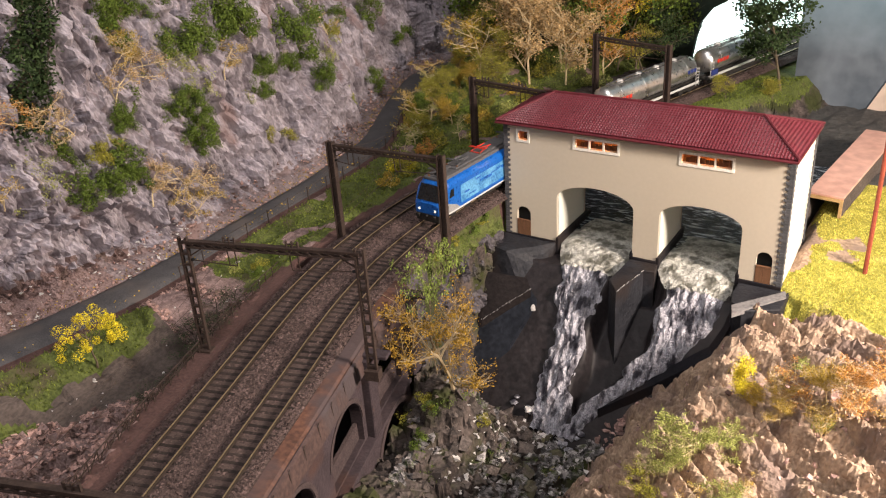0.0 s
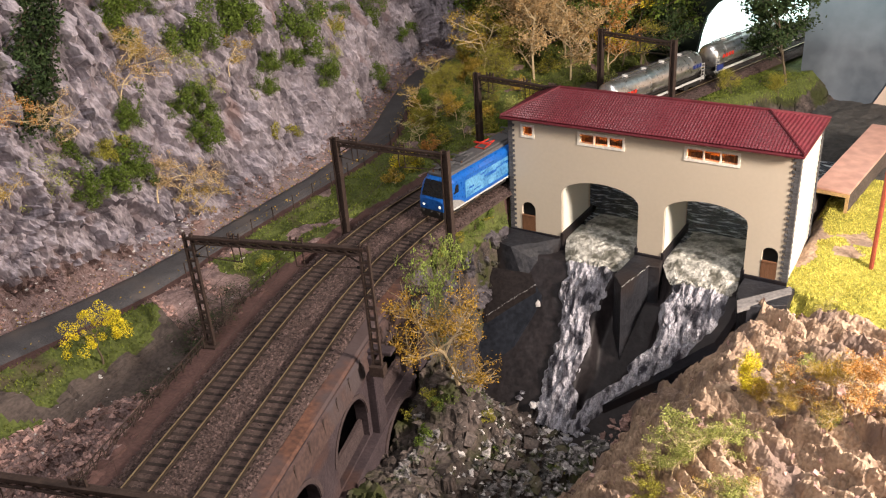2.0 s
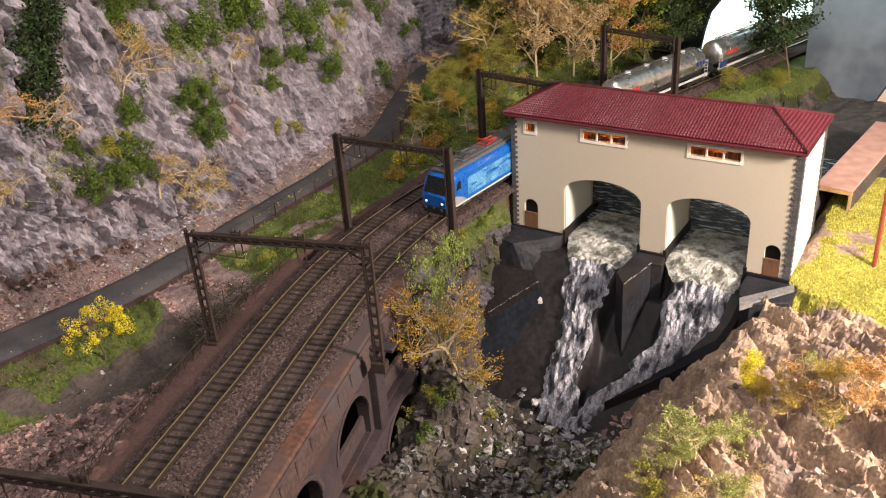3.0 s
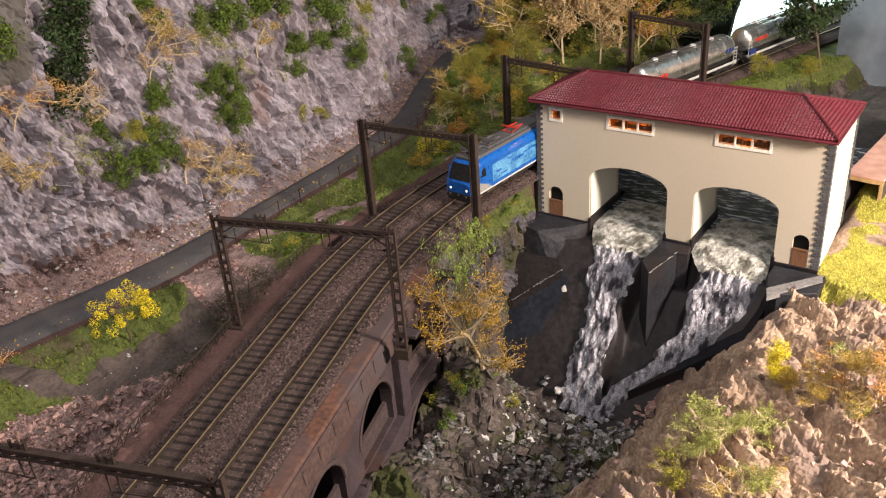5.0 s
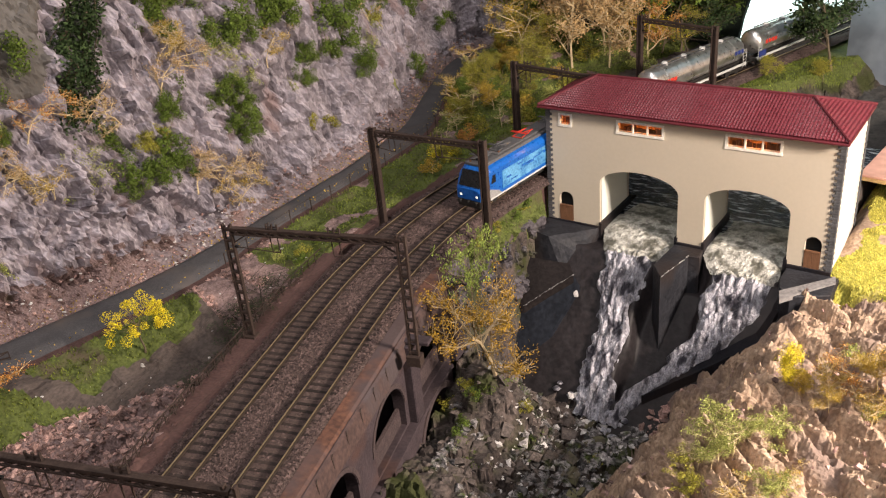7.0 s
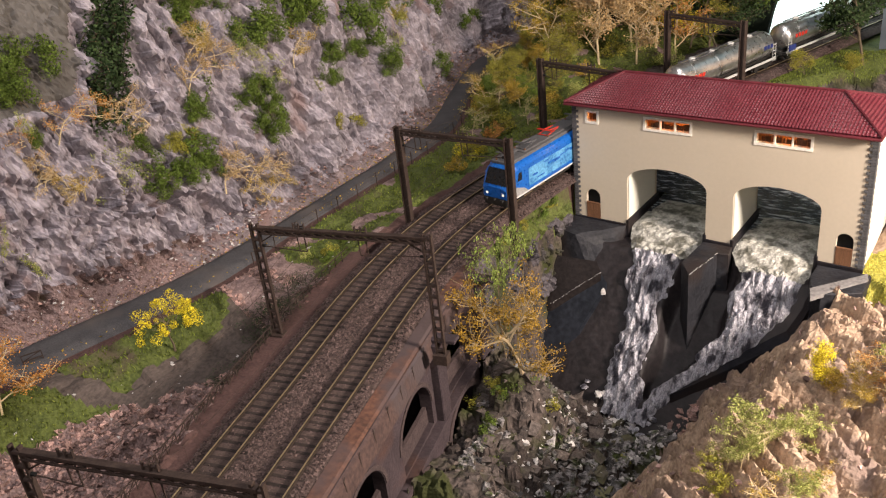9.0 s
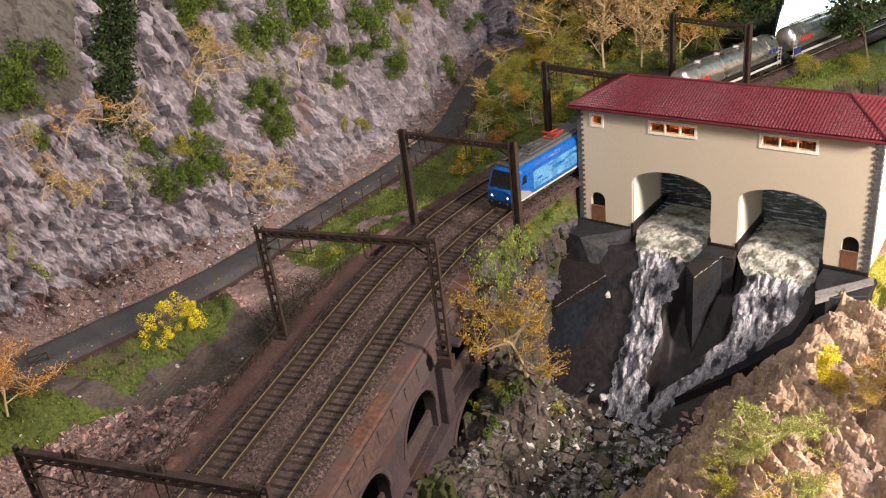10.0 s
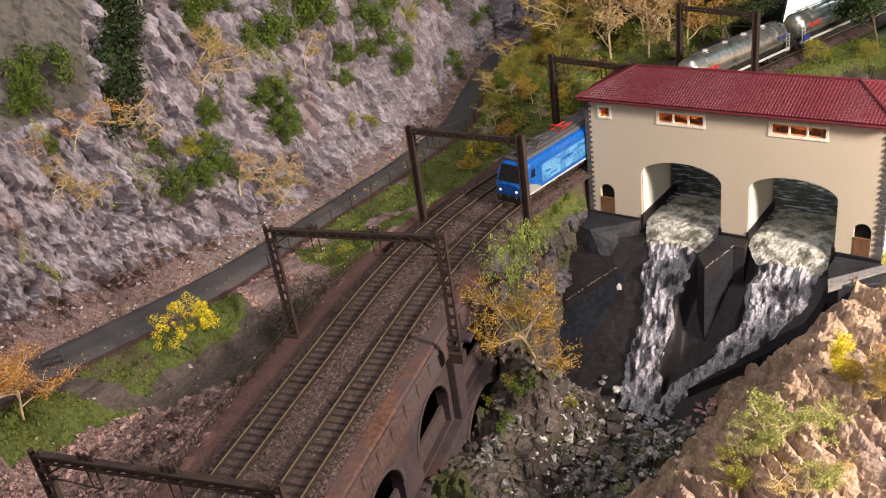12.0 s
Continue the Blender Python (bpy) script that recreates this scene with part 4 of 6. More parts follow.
for c, h, n in WINDOWS:
    win = part("window", boxes((c - h - 0.0021, c + h + 0.0021, HY0 - 0.0005, HY0 + 0.0006, WZ1, WZ1 + 0.0021), (c - h - 0.0021, c + h + 0.0021, HY0 - 0.0007, HY0 + 0.0006, WZ0 - 0.0023, WZ0),
                               (c - h - 0.0021, c - h, HY0 - 0.0005, HY0 + 0.0006, WZ0, WZ1), (c + h, c + h + 0.0021, HY0 - 0.0005, HY0 + 0.0006, WZ0, WZ1)), M_WHITE, house, "cream window frame lit orange from inside")
    for k in range(n):
        a, b = c - h + 2 * h * k / n, c - h + 2 * h * (k + 1) / n
        pane = part("pane", boxes((a + 0.0004, b - 0.0004, HY0 + 0.0012, HY0 + 0.0016, WZ0 + 0.0002, WZ1 - 0.0002)), M_GLASS, win)
        pane.visible_shadow = False
        if k:
            part("mullion", boxes((a - 0.0006, a + 0.0006, HY0 - 0.0004, HY0 + 0.0022, WZ0, WZ1)), M_WHITE, win)
    rr = random.Random(int(c * -1e4))
    bm = bmesh.new()
    x = c - h + 0.001
    while x < c + h - 0.002:
        w = rr.uniform(0.002, 0.005)
        box(bm, x, min(x + w, c + h), HY0 + 0.009, HY0 + 0.011, 0.0416, WZ0 + rr.uniform(0.001, 0.0048))
        x += w + rr.uniform(0, 0.001)
    part("window_furnishing", bm, M_DOOR, house, "dark furniture behind the lit panes")
for c, h, sill, spring, rise in DOORS:
    # black block painted in as the shade of the open doorway
    part("door_recess", boxes((c - h - 0.001, c + h + 0.001, HY0 + 0.0045, HY0 + 0.02, sill, spring + rise + 0.002)), M_BLACK, house)
    d = part("door", boxes((c - h + 0.0004, c - 0.0001, HY0 - 0.0004, HY0 + 0.001, sill, spring - 0.006), (c + 0.0001, c + h - 0.0004, HY0 - 0.0004, HY0 + 0.001, sill, spring - 0.006)), M_DOOR, house, "low brown half door under a dark arched opening")
    part("door_rail", boxes((c - h + 0.0006, c + h - 0.0006, HY0 - 0.0008, HY0 - 0.0002, spring - 0.0075, spring - 0.0062)), M_DOOR, d)
# quoins
q_long, q_short = (boxes((-0.0009, w, -0.0009, w2, 0, 0.00235), bevel=0.0002) for w, w2 in ((0.0056, 0.0034), (0.0034, 0.0056)))
meshes = []
for bm in (q_long, q_short):
    me = bpy.data.meshes.new("quoin")
    bm.to_mesh(me)
    bm.free()
    me.materials.append(M_QUOIN)
    meshes.append(me)
for x, y, rz in ((HX0, HY0, 0), (HX1, HY0, 90), (HX1, HY1, 180)):
    for k in range(46):
        ob = new("quoin", meshes[k % 2])
        ob.parent = house
        ob.matrix_world = pose(x, y, HZ0 + 0.0015 + k * 0.0025, 0, 0, rz)
for x0, x1 in ((HX0 - 0.001, -0.3215), (-0.2458, -0.2235), (-0.1507, HX1 + 0.001)):
    part("plinth", boxes((x0, x1, HY0 - 0.0015, HY0 + 0.001, -0.06, -0.0435), bevel=0.0004), M_CONCRETE, house)

# roof: four tiled slopes, ridge and hip caps
EX0, EX1, EY0, EY1, EZ, RZ = -0.3795, -0.1130, 0.6705, 0.7660, 0.0708, 0.0875
RX0, RX1, RY = -0.3420, -0.1525, 0.7185


def tiled_slope(a, b, c0, c1, mirror=False):
    """Eave from a to b; ridge points c0 (over a) and c1 (over b). Round pantiles in courses."""
    a, b, c0, c1 = map(Vector, (a, b, c0, c1))
    e = b - a
    length = e.length
    e.normalize()
    n = e.cross(c0 - a).normalized()
    if n.z < 0:
        n = -n
    up = n.cross(e)
    if up.z < 0:
        up = -up
    run = (c0 - a).dot(up)
    h0, h1 = (c0 - a).dot(e), length - (c1 - a).dot(e)
    pitch, courses = 0.0027, max(6, round(run / 0.0031))
    nu = int(length / pitch) * 4
    vs, fs = [], []
    for j in range(courses * 2 + 1):
        t = j / (courses * 2)
        lift = 0.0008 if j % 2 == 0 else 0.0001
        for i in range(nu + 1):
            u = length * i / nu
            wave = 0.00055 * abs(math.sin(math.pi * u / pitch))
            vs.append(a + e * u + up * (run * t) + n * (wave + lift))
    for j in range(courses * 2):
        t = (j + 0.5) / (courses * 2)
        for i in range(nu):
            u = length * (i + 0.5) / nu
            if u > h0 * t - 0.0006 and u < length - h1 * t + 0.0006:
                q = j * (nu + 1) + i
                fs.append((q, q + 1, q + nu + 2, q + nu + 1))
    return vs, fs


for row in (((EX0, EY0, EZ), (EX1, EY0, EZ), (RX0, RY, RZ), (RX1, RY, RZ)), ((EX1, EY1, EZ), (EX0, EY1, EZ), (RX1, RY, RZ), (RX0, RY, RZ)),
            ((EX1, EY0, EZ), (EX1, EY1, EZ), (RX1, RY, RZ), (RX1, RY, RZ)), ((EX0, EY1, EZ), (EX0, EY0, EZ), (RX0, RY, RZ), (RX0, RY, RZ))):
    v, f = tiled_slope(*row)
    mesh_part("roof_slope", v, f, M_ROOF, house, "red pantiles in courses")
bm = bmesh.new()
vs = [bm.verts.new(p) for p in ((EX0, EY0, EZ), (EX1, EY0, EZ), (EX1, EY1, EZ), (EX0, EY1, EZ), (RX0, RY, RZ), (RX1, RY, RZ))]
lo = [bm.verts.new((p.co.x, p.co.y, EZ - 0.0022)) for p in vs[:4]]
for fc in ((0, 1, 5, 4), (1, 2, 5), (2, 3, 4, 5), (3, 0, 4)):
    bm.faces.new([vs[i] for i in fc])
for k in range(4):
    bm.faces.new((vs[k], lo[k], lo[(k + 1) % 4], vs[(k + 1) % 4]))
bm.faces.new(lo)
part("roof_deck", bm, M_ROOF_EDGE, house)
rows = [((RX0, RY, RZ + 0.0012), (RX1, RY, RZ + 0.0012), 0.0013)]
for cx, cy, rx in ((EX0, EY0, RX0), (EX1, EY0, RX1), (EX1, EY1, RX1), (EX0, EY1, RX0)):
    rows.append(((cx, cy, EZ + 0.001), (rx, RY, RZ + 0.0011), 0.0012))
for a, b, r in rows:
    part("ridge_cap", bars([(a, b, r)], 6), M_ROOF_EDGE, house)
part("gutter", bars([((EX0, EY0 - 0.0008, EZ - 0.0012), (EX1, EY0 - 0.0008, EZ - 0.0012), 0.001)], 6), M_ROOF_EDGE, house)

M_QUOIN_PALE = material("pale_stone", (0.24, 0.235, 0.23), (0.4, 0.39, 0.385), 200, 0.85, bump=0.3)

# ---- weir: dark concrete chute with piers ----
weir = thing("weir", pose(0, 0, 0), "dark grey concrete weir with steep chutes below the house", "weir")


def chute_z(y):
    return -0.056 - 1.12 * (0.655 - y) if y < 0.655 else -0.056 - 0.02 * (y - 0.655)


fall_1_left = spline((-0.288, 0.545), (-0.2935, 0.566), (-0.2955, 0.59), (-0.2935, 0.61), (-0.300, 0.632), (-0.308, 0.656), (-0.318, 0.68), (-0.319, 0.735))
fall_1_right = spline((-0.256, 0.545), (-0.2576, 0.569), (-0.266, 0.588), (-0.2615, 0.605), (-0.2645, 0.622), (-0.263, 0.638), (-0.2565, 0.658), (-0.249, 0.68), (-0.249, 0.735))
fall_2_left = spline((-0.268, 0.552), (-0.2503, 0.574), (-0.2394, 0.5846), (-0.2212, 0.6015), (-0.2075, 0.621), (-0.2095, 0.640), (-0.207, 0.655), (-0.2145, 0.666), (-0.2205, 0.675), (-0.2205, 0.735))
fall_2_right = spline((-0.252, 0.552), (-0.2338, 0.5722), (-0.217, 0.5815), (-0.1928, 0.6016), (-0.1722, 0.6218), (-0.158, 0.639), (-0.1535, 0.656), (-0.1535, 0.675), (-0.1535, 0.735))


def pit(x, y):
    """Depth of the hollow between the two falls, round the pier's foot."""
    return 0.026 * smooth(0.0, 0.008, x - fall_1_right(y)) * smooth(0.0, 0.006, fall_2_left(y) - x)


vs, fs, nx = [], [], 130
ys = np.concatenate([np.linspace(0.545, 0.655, 60), np.linspace(0.658, 0.69, 6)])
for y in ys:
    for k in range(nx + 1):
        x = lerp(-0.392, -0.138, k / nx)
        vs.append((x, y, chute_z(y) - pit(x, y) + 0.0012 * turb(x * 30, y * 30, 0, 3) + 0.0006 * turb(x * 160, y * 160, 2, 2)))
fs = [(i * (nx + 1) + k, i * (nx + 1) + k + 1, (i + 1) * (nx + 1) + k + 1, (i + 1) * (nx + 1) + k) for i in range(len(ys) - 1) for k in range(nx)]
mesh_part("chute", vs, fs, M_BED, weir, smooth_faces=True)


def prism(bm, outline, z_top, z_low):
    """An upright block over a plan outline. z_top: number or function of a plan point."""
    t = [bm.verts.new((x, y, z_top(x, y) if callable(z_top) else z_top)) for x, y in outline]
    b = [bm.verts.new((x, y, z_low(x, y) if callable(z_low) else z_low)) for x, y in outline]
    bm.faces.new(t)
    bm.faces.new(b[::-1])
    for k in range(len(t)):
        j = (k + 1) % len(t)
        bm.faces.new((t[k], b[k], b[j], t[j]))
    bmesh.ops.bevel(bm, geom=[e for e in bm.edges if all(v in t for v in e.verts)], offset=0.0007, segments=1, affect="EDGES")


bm = bmesh.new()
prism(bm, [(-0.2475, 0.6755), (-0.2505, 0.634), (-0.2374, 0.6176), (-0.2285, 0.6590), (-0.2192, 0.6608), (-0.2215, 0.6755)], lambda x, y: -0.0455 - 0.06 * max(0, 0.655 - y), -0.17)
part("pier", bm, M_SLAB_GREY, weir)


def boulder(name, corners, mat, rough=0.0012, cuts=3):
    """A hewn block: the hull of its corners, cut fine and roughened, flat shaded."""
    bm = bmesh.new()
    for c in corners:
        bm.verts.new(c)
    bmesh.ops.convex_hull(bm, input=list(bm.verts))
    bmesh.ops.subdivide_edges(bm, edges=list(bm.edges), cuts=cuts, use_grid_fill=True)
    for v in bm.verts:
        p = v.co.copy()
        v.co += Vector((nz(p.x * 130, p.y * 130, p.z * 130), nz(p.x * 130 + 9, p.y * 130, p.z * 130), nz(p.x * 130, p.y * 130 + 9, p.z * 130))) * rough
    return part(name, bm, mat, weir)


boulder("abutment_block", [(-0.404, 0.654, -0.0465), (-0.357, 0.643, -0.0460), (-0.350, 0.656, -0.0458), (-0.3215, 0.6758, -0.0452), (-0.397, 0.672, -0.0455), (-0.375, 0.6758, -0.0450), (-0.396, 0.648, -0.068), (-0.377, 0.639, -0.074), (-0.342, 0.637, -0.076), (-0.322, 0.664, -0.070), (-0.335, 0.650, -0.060), (-0.392, 0.674, -0.075), (-0.322, 0.6758, -0.078)], M_SLAB_GREY)
bm = bmesh.new()
prism(bm, [(-0.150, 0.6755), (-0.150, 0.655), (-0.146, 0.640), (-0.135, 0.630), (-0.108, 0.645), (-0.108, 0.6755)], -0.0465, -0.14)
part("abutment_block", bm, M_SLAB_GREY, weir)


def slab(name, pts, thick, mat=M_CONCRETE):
    """A flat sloping slab from its upper corners."""
    bm = bmesh.new()
    t = [bm.verts.new(p) for p in pts]
    b = [bm.verts.new(Vector(p) - Vector((0, 0, thick))) for p in pts]
    bm.faces.new(t)
    bm.faces.new(b[::-1])
    for k in range(len(t)):
        j = (k + 1) % len(t)
        bm.faces.new((t[k], b[k], b[j], t[j]))
    part(name, bm, mat, weir)


# upper wing slab browner, lower one darker and bluer
slab("wing_slab", [(-0.373, 0.633, -0.067), (-0.3316, 0.6344, -0.065), (-0.3245, 0.628, -0.072), (-0.343, 0.616, -0.0855), (-0.363, 0.602, -0.1015), (-0.393, 0.594, -0.1105), (-0.408, 0.605, -0.098), (-0.395, 0.6225, -0.0785)], 0.05, M_SLAB_BROWN)
slab("wing_slab", [(-0.326, 0.632, -0.076), (-0.318, 0.6274, -0.081), (-0.3305, 0.596, -0.116), (-0.353, 0.576, -0.1388), (-0.380, 0.580, -0.134), (-0.393, 0.593, -0.1195), (-0.3655, 0.606, -0.1047), (-0.3455, 0.6205, -0.0887)], 0.04, M_SLAB_BLUE)
slab("side_slab", [(-0.150, 0.667, -0.047), (-0.141, 0.648, -0.058), (-0.152, 0.618, -0.088), (-0.196, 0.592, -0.117), (-0.233, 0.572, -0.14), (-0.238, 0.580, -0.146), (-0.200, 0.602, -0.120), (-0.160, 0.632, -0.086)], 0.03)


for a, b in (((-0.3245, 0.628, -0.0718), (-0.343, 0.616, -0.0853)), ((-0.343, 0.616, -0.0853), (-0.363, 0.602, -0.1013)), ((-0.2374, 0.6178, -0.0478), (-0.2285, 0.659, -0.0456))):
    bm, rr, a, b = bmesh.new(), random.Random(int(a[0] * -1e4)), Vector(a), Vector(b)
    for k in range(26):
        if rr.random() < 0.7:
            p = a.lerp(b, k / 26) + Vector((rr.gauss(0, 0.0004), rr.gauss(0, 0.0004), 0.0001))
            bar(bm, p, p + (b - a) * rr.uniform(0.02, 0.05), rr.uniform(0.00015, 0.0005), 5)
    part("worn_edge", bm, M_QUOIN_PALE, weir, "pale worn concrete edge")
boulder("loose_stone", [(-0.3225, 0.6205, -0.091), (-0.3165, 0.6215, -0.090), (-0.318, 0.6245, -0.090), (-0.322, 0.6242, -0.089), (-0.3205, 0.6212, -0.0855), (-0.3175, 0.6225, -0.0850), (-0.3200, 0.6240, -0.0848)], M_CHIP, 0.0005, 2)
M_PALE = material("pale_concrete", (0.13, 0.123, 0.122), (0.24, 0.228, 0.225), 60, 0.85, bump=0.3)
slab("apron_slab", [(-0.1445, 0.634, -0.0454), (-0.1405, 0.6210, -0.0456), (-0.1085, 0.6640, -0.0446), (-0.1110, 0.6730, -0.0446)], 0.004)
bpy.data.objects["apron_slab"].data.materials[0] = M_PALE

# rock face between the line and the weir
vs, fs = [], []
ys, ss = np.arange(0.482, 0.672, 0.0018), np.arange(0, 0.105, 0.0018)
for y in ys:
    for s in ss:
        p = beside(float(y), 0.0425 + 0.12 * float(s), -0.0095 - 0.95 * float(s))
        d = smooth(0, 0.045, s) * (0.011 * facet((p.x, p.y, p.z * 0.8), 48, 1.7, 0.2) + 0.006 * facet((p.x + 2, p.y, p.z), 105, 1.8, 0.25) + 0.0022 * facet((p.x, p.y, p.z + 1), 240, 1.8, 0.3))
        vs.append(p + Vector((0.9 * d, -0.25 * d, 0.35 * d)))
n = len(ss)
fs = [(i * n + k, i * n + k + 1, (i + 1) * n + k + 1, (i + 1) * n + k) for i in range(len(ys) - 1) for k in range(n - 1)]
tagged(new("rock_face", mesh_of("rock_face", vs, fs, [M_ROCK_DARK, M_GRASS_SOIL], False, [1 if ss[k] < 0.030 * smooth(0.50, 0.56, ys[i]) + 0.012 * nz(ys[i] * 60, ss[k] * 60) else 0 for i in range(len(ys) - 1) for k in range(n - 1)])), "dark grey rock face with a grassy top dropping to the weir", "rock", kind="structure")

# falling water
def stream(left, right, label, seed):
    """Foam over the chute between two plan edges x(y)."""
    ob = thing("waterfall", pose(0, 0, 0), label, "waterfall", "falls below the house")
    vs, fs, n = [], [], 34
    ys = np.concatenate([np.linspace(0.554, 0.66, 80), np.linspace(0.6615, 0.745, 52)])
    for y in ys:
        a, b = left(y), right(y)
        fray = smooth(0.662, 0.645, y)
        a += fray * (0.0060 * nz(y * 70, seed) + 0.0036 * nz(y * 230, seed + 3))
        b += fray * (0.0060 * nz(y * 65, seed + 9) + 0.0036 * nz(y * 210, seed + 5))
        for k in range(n + 1):
            t = k / n
            x = lerp(a, b, t) + 0.0014 * nz(y * 110, k * 0.7, seed)
            base = chute_z(y) if y < 0.66 else lerp(chute_z(0.66), WATER_Z - 0.0005, smooth(0.66, 0.685, y))
            edge = min(1.0, min(t, 1 - t) * 7)
            ridge = abs(turb(x * 150, y * (45 if y < 0.655 else 120), seed, 3))
            calm = (1 - smooth(0.712, 0.748, y)) * (1 - 0.72 * smooth(0.645, 0.668, y))
            z = base + edge * (0.0012 + calm * (0.0085 * ridge + 0.0045 * abs(nz(x * 330, y * 190, seed + 4)))) - (1 - edge) * 0.0008
            vs.append((x, y - 0.5 * (z - base) if y < 0.655 else y, z))
    quads = lambda i0, i1: [(i * (n + 1) + k, i * (n + 1) + k + 1, (i + 1) * (n + 1) + k + 1, (i + 1) * (n + 1) + k) for i in range(i0, i1) for k in range(n)]
    crest = int(np.searchsorted(ys, 0.654))
    mesh_part("fall", vs, quads(0, crest), M_FOAM, ob)
    mesh_part("channel_foam", vs, quads(crest, len(ys) - 1), M_FOAM_FLAT, ob, "cream-white churned water under the arch")
    r2 = random.Random(int(seed))
    for k in range(9):
        y = r2.uniform(0.545, 0.572)
        x = lerp(left(y), right(y), r2.uniform(-0.5, 1.5))
        bm = bmesh.new()
        bmesh.ops.create_icosphere(bm, subdivisions=2, radius=r2.uniform(0.0022, 0.0048))
        for v in bm.verts:
            v.co *= 1 + 0.55 * nz(v.co.x * 500 + k, v.co.y * 500, v.co.z * 500)
            v.co.z *= 0.5
            v.co += Vector((x, y, chute_z(y) + 0.0015))
        part("splash", bm, M_FOAM, ob)


stream(fall_1_left, fall_1_right, "narrow white foaming fall down the dark chute", 1.0)
stream(fall_2_left, fall_2_right, "broad white foaming fall narrowing towards its foot", 7.0)

# ---- plants ----
def tube(vs, fs, path, radii, sides=4):
    base = len(vs)
    for i, p in enumerate(path):
        d = (path[min(i + 1, len(path) - 1)] - path[max(i - 1, 0)]).normalized()
        u = d.cross((0.3, 0.9, 0.2)).normalized()
        w = d.cross(u)
        for k in range(sides):
            t = 2 * math.pi * k / sides
            vs.append(p + (u * math.cos(t) + w * math.sin(t)) * radii[i])
    for i in range(len(path) - 1):
        for k in range(sides):
            a, b = base + i * sides + k, base + i * sides + (k + 1) % sides
            fs.append((a, b, b + sides, a + sides))


def grow(rng, height, spread, levels, kids, up, trunk_share=0.35, thick=0.022, keep=0.62):
    """A branching skeleton of unit tree size. Returns the wood and the points along its thin ends."""
    vs, fs, ends = [], [], []

    def limb(p, d, length, r, level):
        path, radii, q = [p], [r], p
        n = 4 if level < levels else 3
        for i in range(n):
            d = (d + Vector((rng.gauss(0, 0.16), rng.gauss(0, 0.16), rng.gauss(0, 0.1) + up * 0.10))).normalized()
            q = q + d * (length / n)
            path.append(q)
            radii.append(r * (1 - keep * 0.9 * (i + 1) / n) if keep < 0.7 else r * (1 - 0.4 * (i + 1) / n))
        tube(vs, fs, path, radii, 5 if level == 0 else 3)
        if level >= levels - 1:
            ends.extend(path[1:])
        if level < levels:
            for k in range(kids if level else kids + 2):
                t = rng.uniform(trunk_share if level == 0 else 0.3, 1.0)
                i = min(n - 1, int(t * n))
                s = path[i].lerp(path[i + 1], t * n - i)
                a = rng.uniform(0, 2 * math.pi)
                side = Vector((math.cos(a), math.sin(a), 0)) * spread + d * rng.uniform(0.35, 0.8) + Vector((0, 0, up * 0.35))
                limb(s, side.normalized(), length * rng.uniform(0.42, 0.66), radii[i] * keep, level + 1)

    limb(Vector((0, 0, 0)), Vector((rng.gauss(0, 0.06), rng.gauss(0, 0.06), 1)), height * 0.72, height * thick, 0)
    return vs, fs, ends


def foliage(rng, centres, per, radius, size, flat=1.0):
    vs, fs = [], []
    for c in centres:
        for _ in range(per):
            o = Vector((rng.gauss(0, 1), rng.gauss(0, 1), rng.gauss(0, flat))) * radius * 0.55
            p = c + o
            s = size * rng.uniform(0.6, 1.4)
            u = Vector((rng.gauss(0, 1), rng.gauss(0, 1), rng.gauss(0, 0.7))).normalized()
            w = u.cross((rng.gauss(0, 1), rng.gauss(0, 1), rng.gauss(0, 1))).normalized()
            n = len(vs)
            vs += [p - u * s, p + w * s * 0.55 + u.cross(w) * s * 0.2, p + u * s, p - w * s * 0.55]
            fs.append((n, n + 1, n + 2, n + 3))
    return vs, fs


def clumps(rng, lumps, size):
    """Leaves on the outsides of uneven clumps (centre, radius, count), facing outwards."""
    vs, fs = [], []
    for c, r, count in lumps:
        for _ in range(count):
            d = Vector((rng.gauss(0, 1), rng.gauss(0, 1), rng.gauss(0, 1))).normalized()
            p = c + d * r * (0.62 + 0.45 * rng.random() ** 0.6) * (1 + 0.35 * nz(d.x * 2.3 + c.x * 9, d.y * 2.3 + c.y * 9, d.z * 2.3))
            n = (d + Vector((rng.gauss(0, 0.45), rng.gauss(0, 0.45), rng.gauss(0, 0.45)))).normalized()
            u = n.cross((rng.gauss(0, 1), rng.gauss(0, 1), rng.gauss(0, 1))).normalized()
            w, h = n.cross(u), size * rng.uniform(0.6, 1.4)
            k = len(vs)
            vs += [p - u * h, p + w * h * 0.6 + n * h * 0.2, p + u * h, p - w * h * 0.6]
            fs.append((k, k + 1, k + 2, k + 3))
    return vs, fs


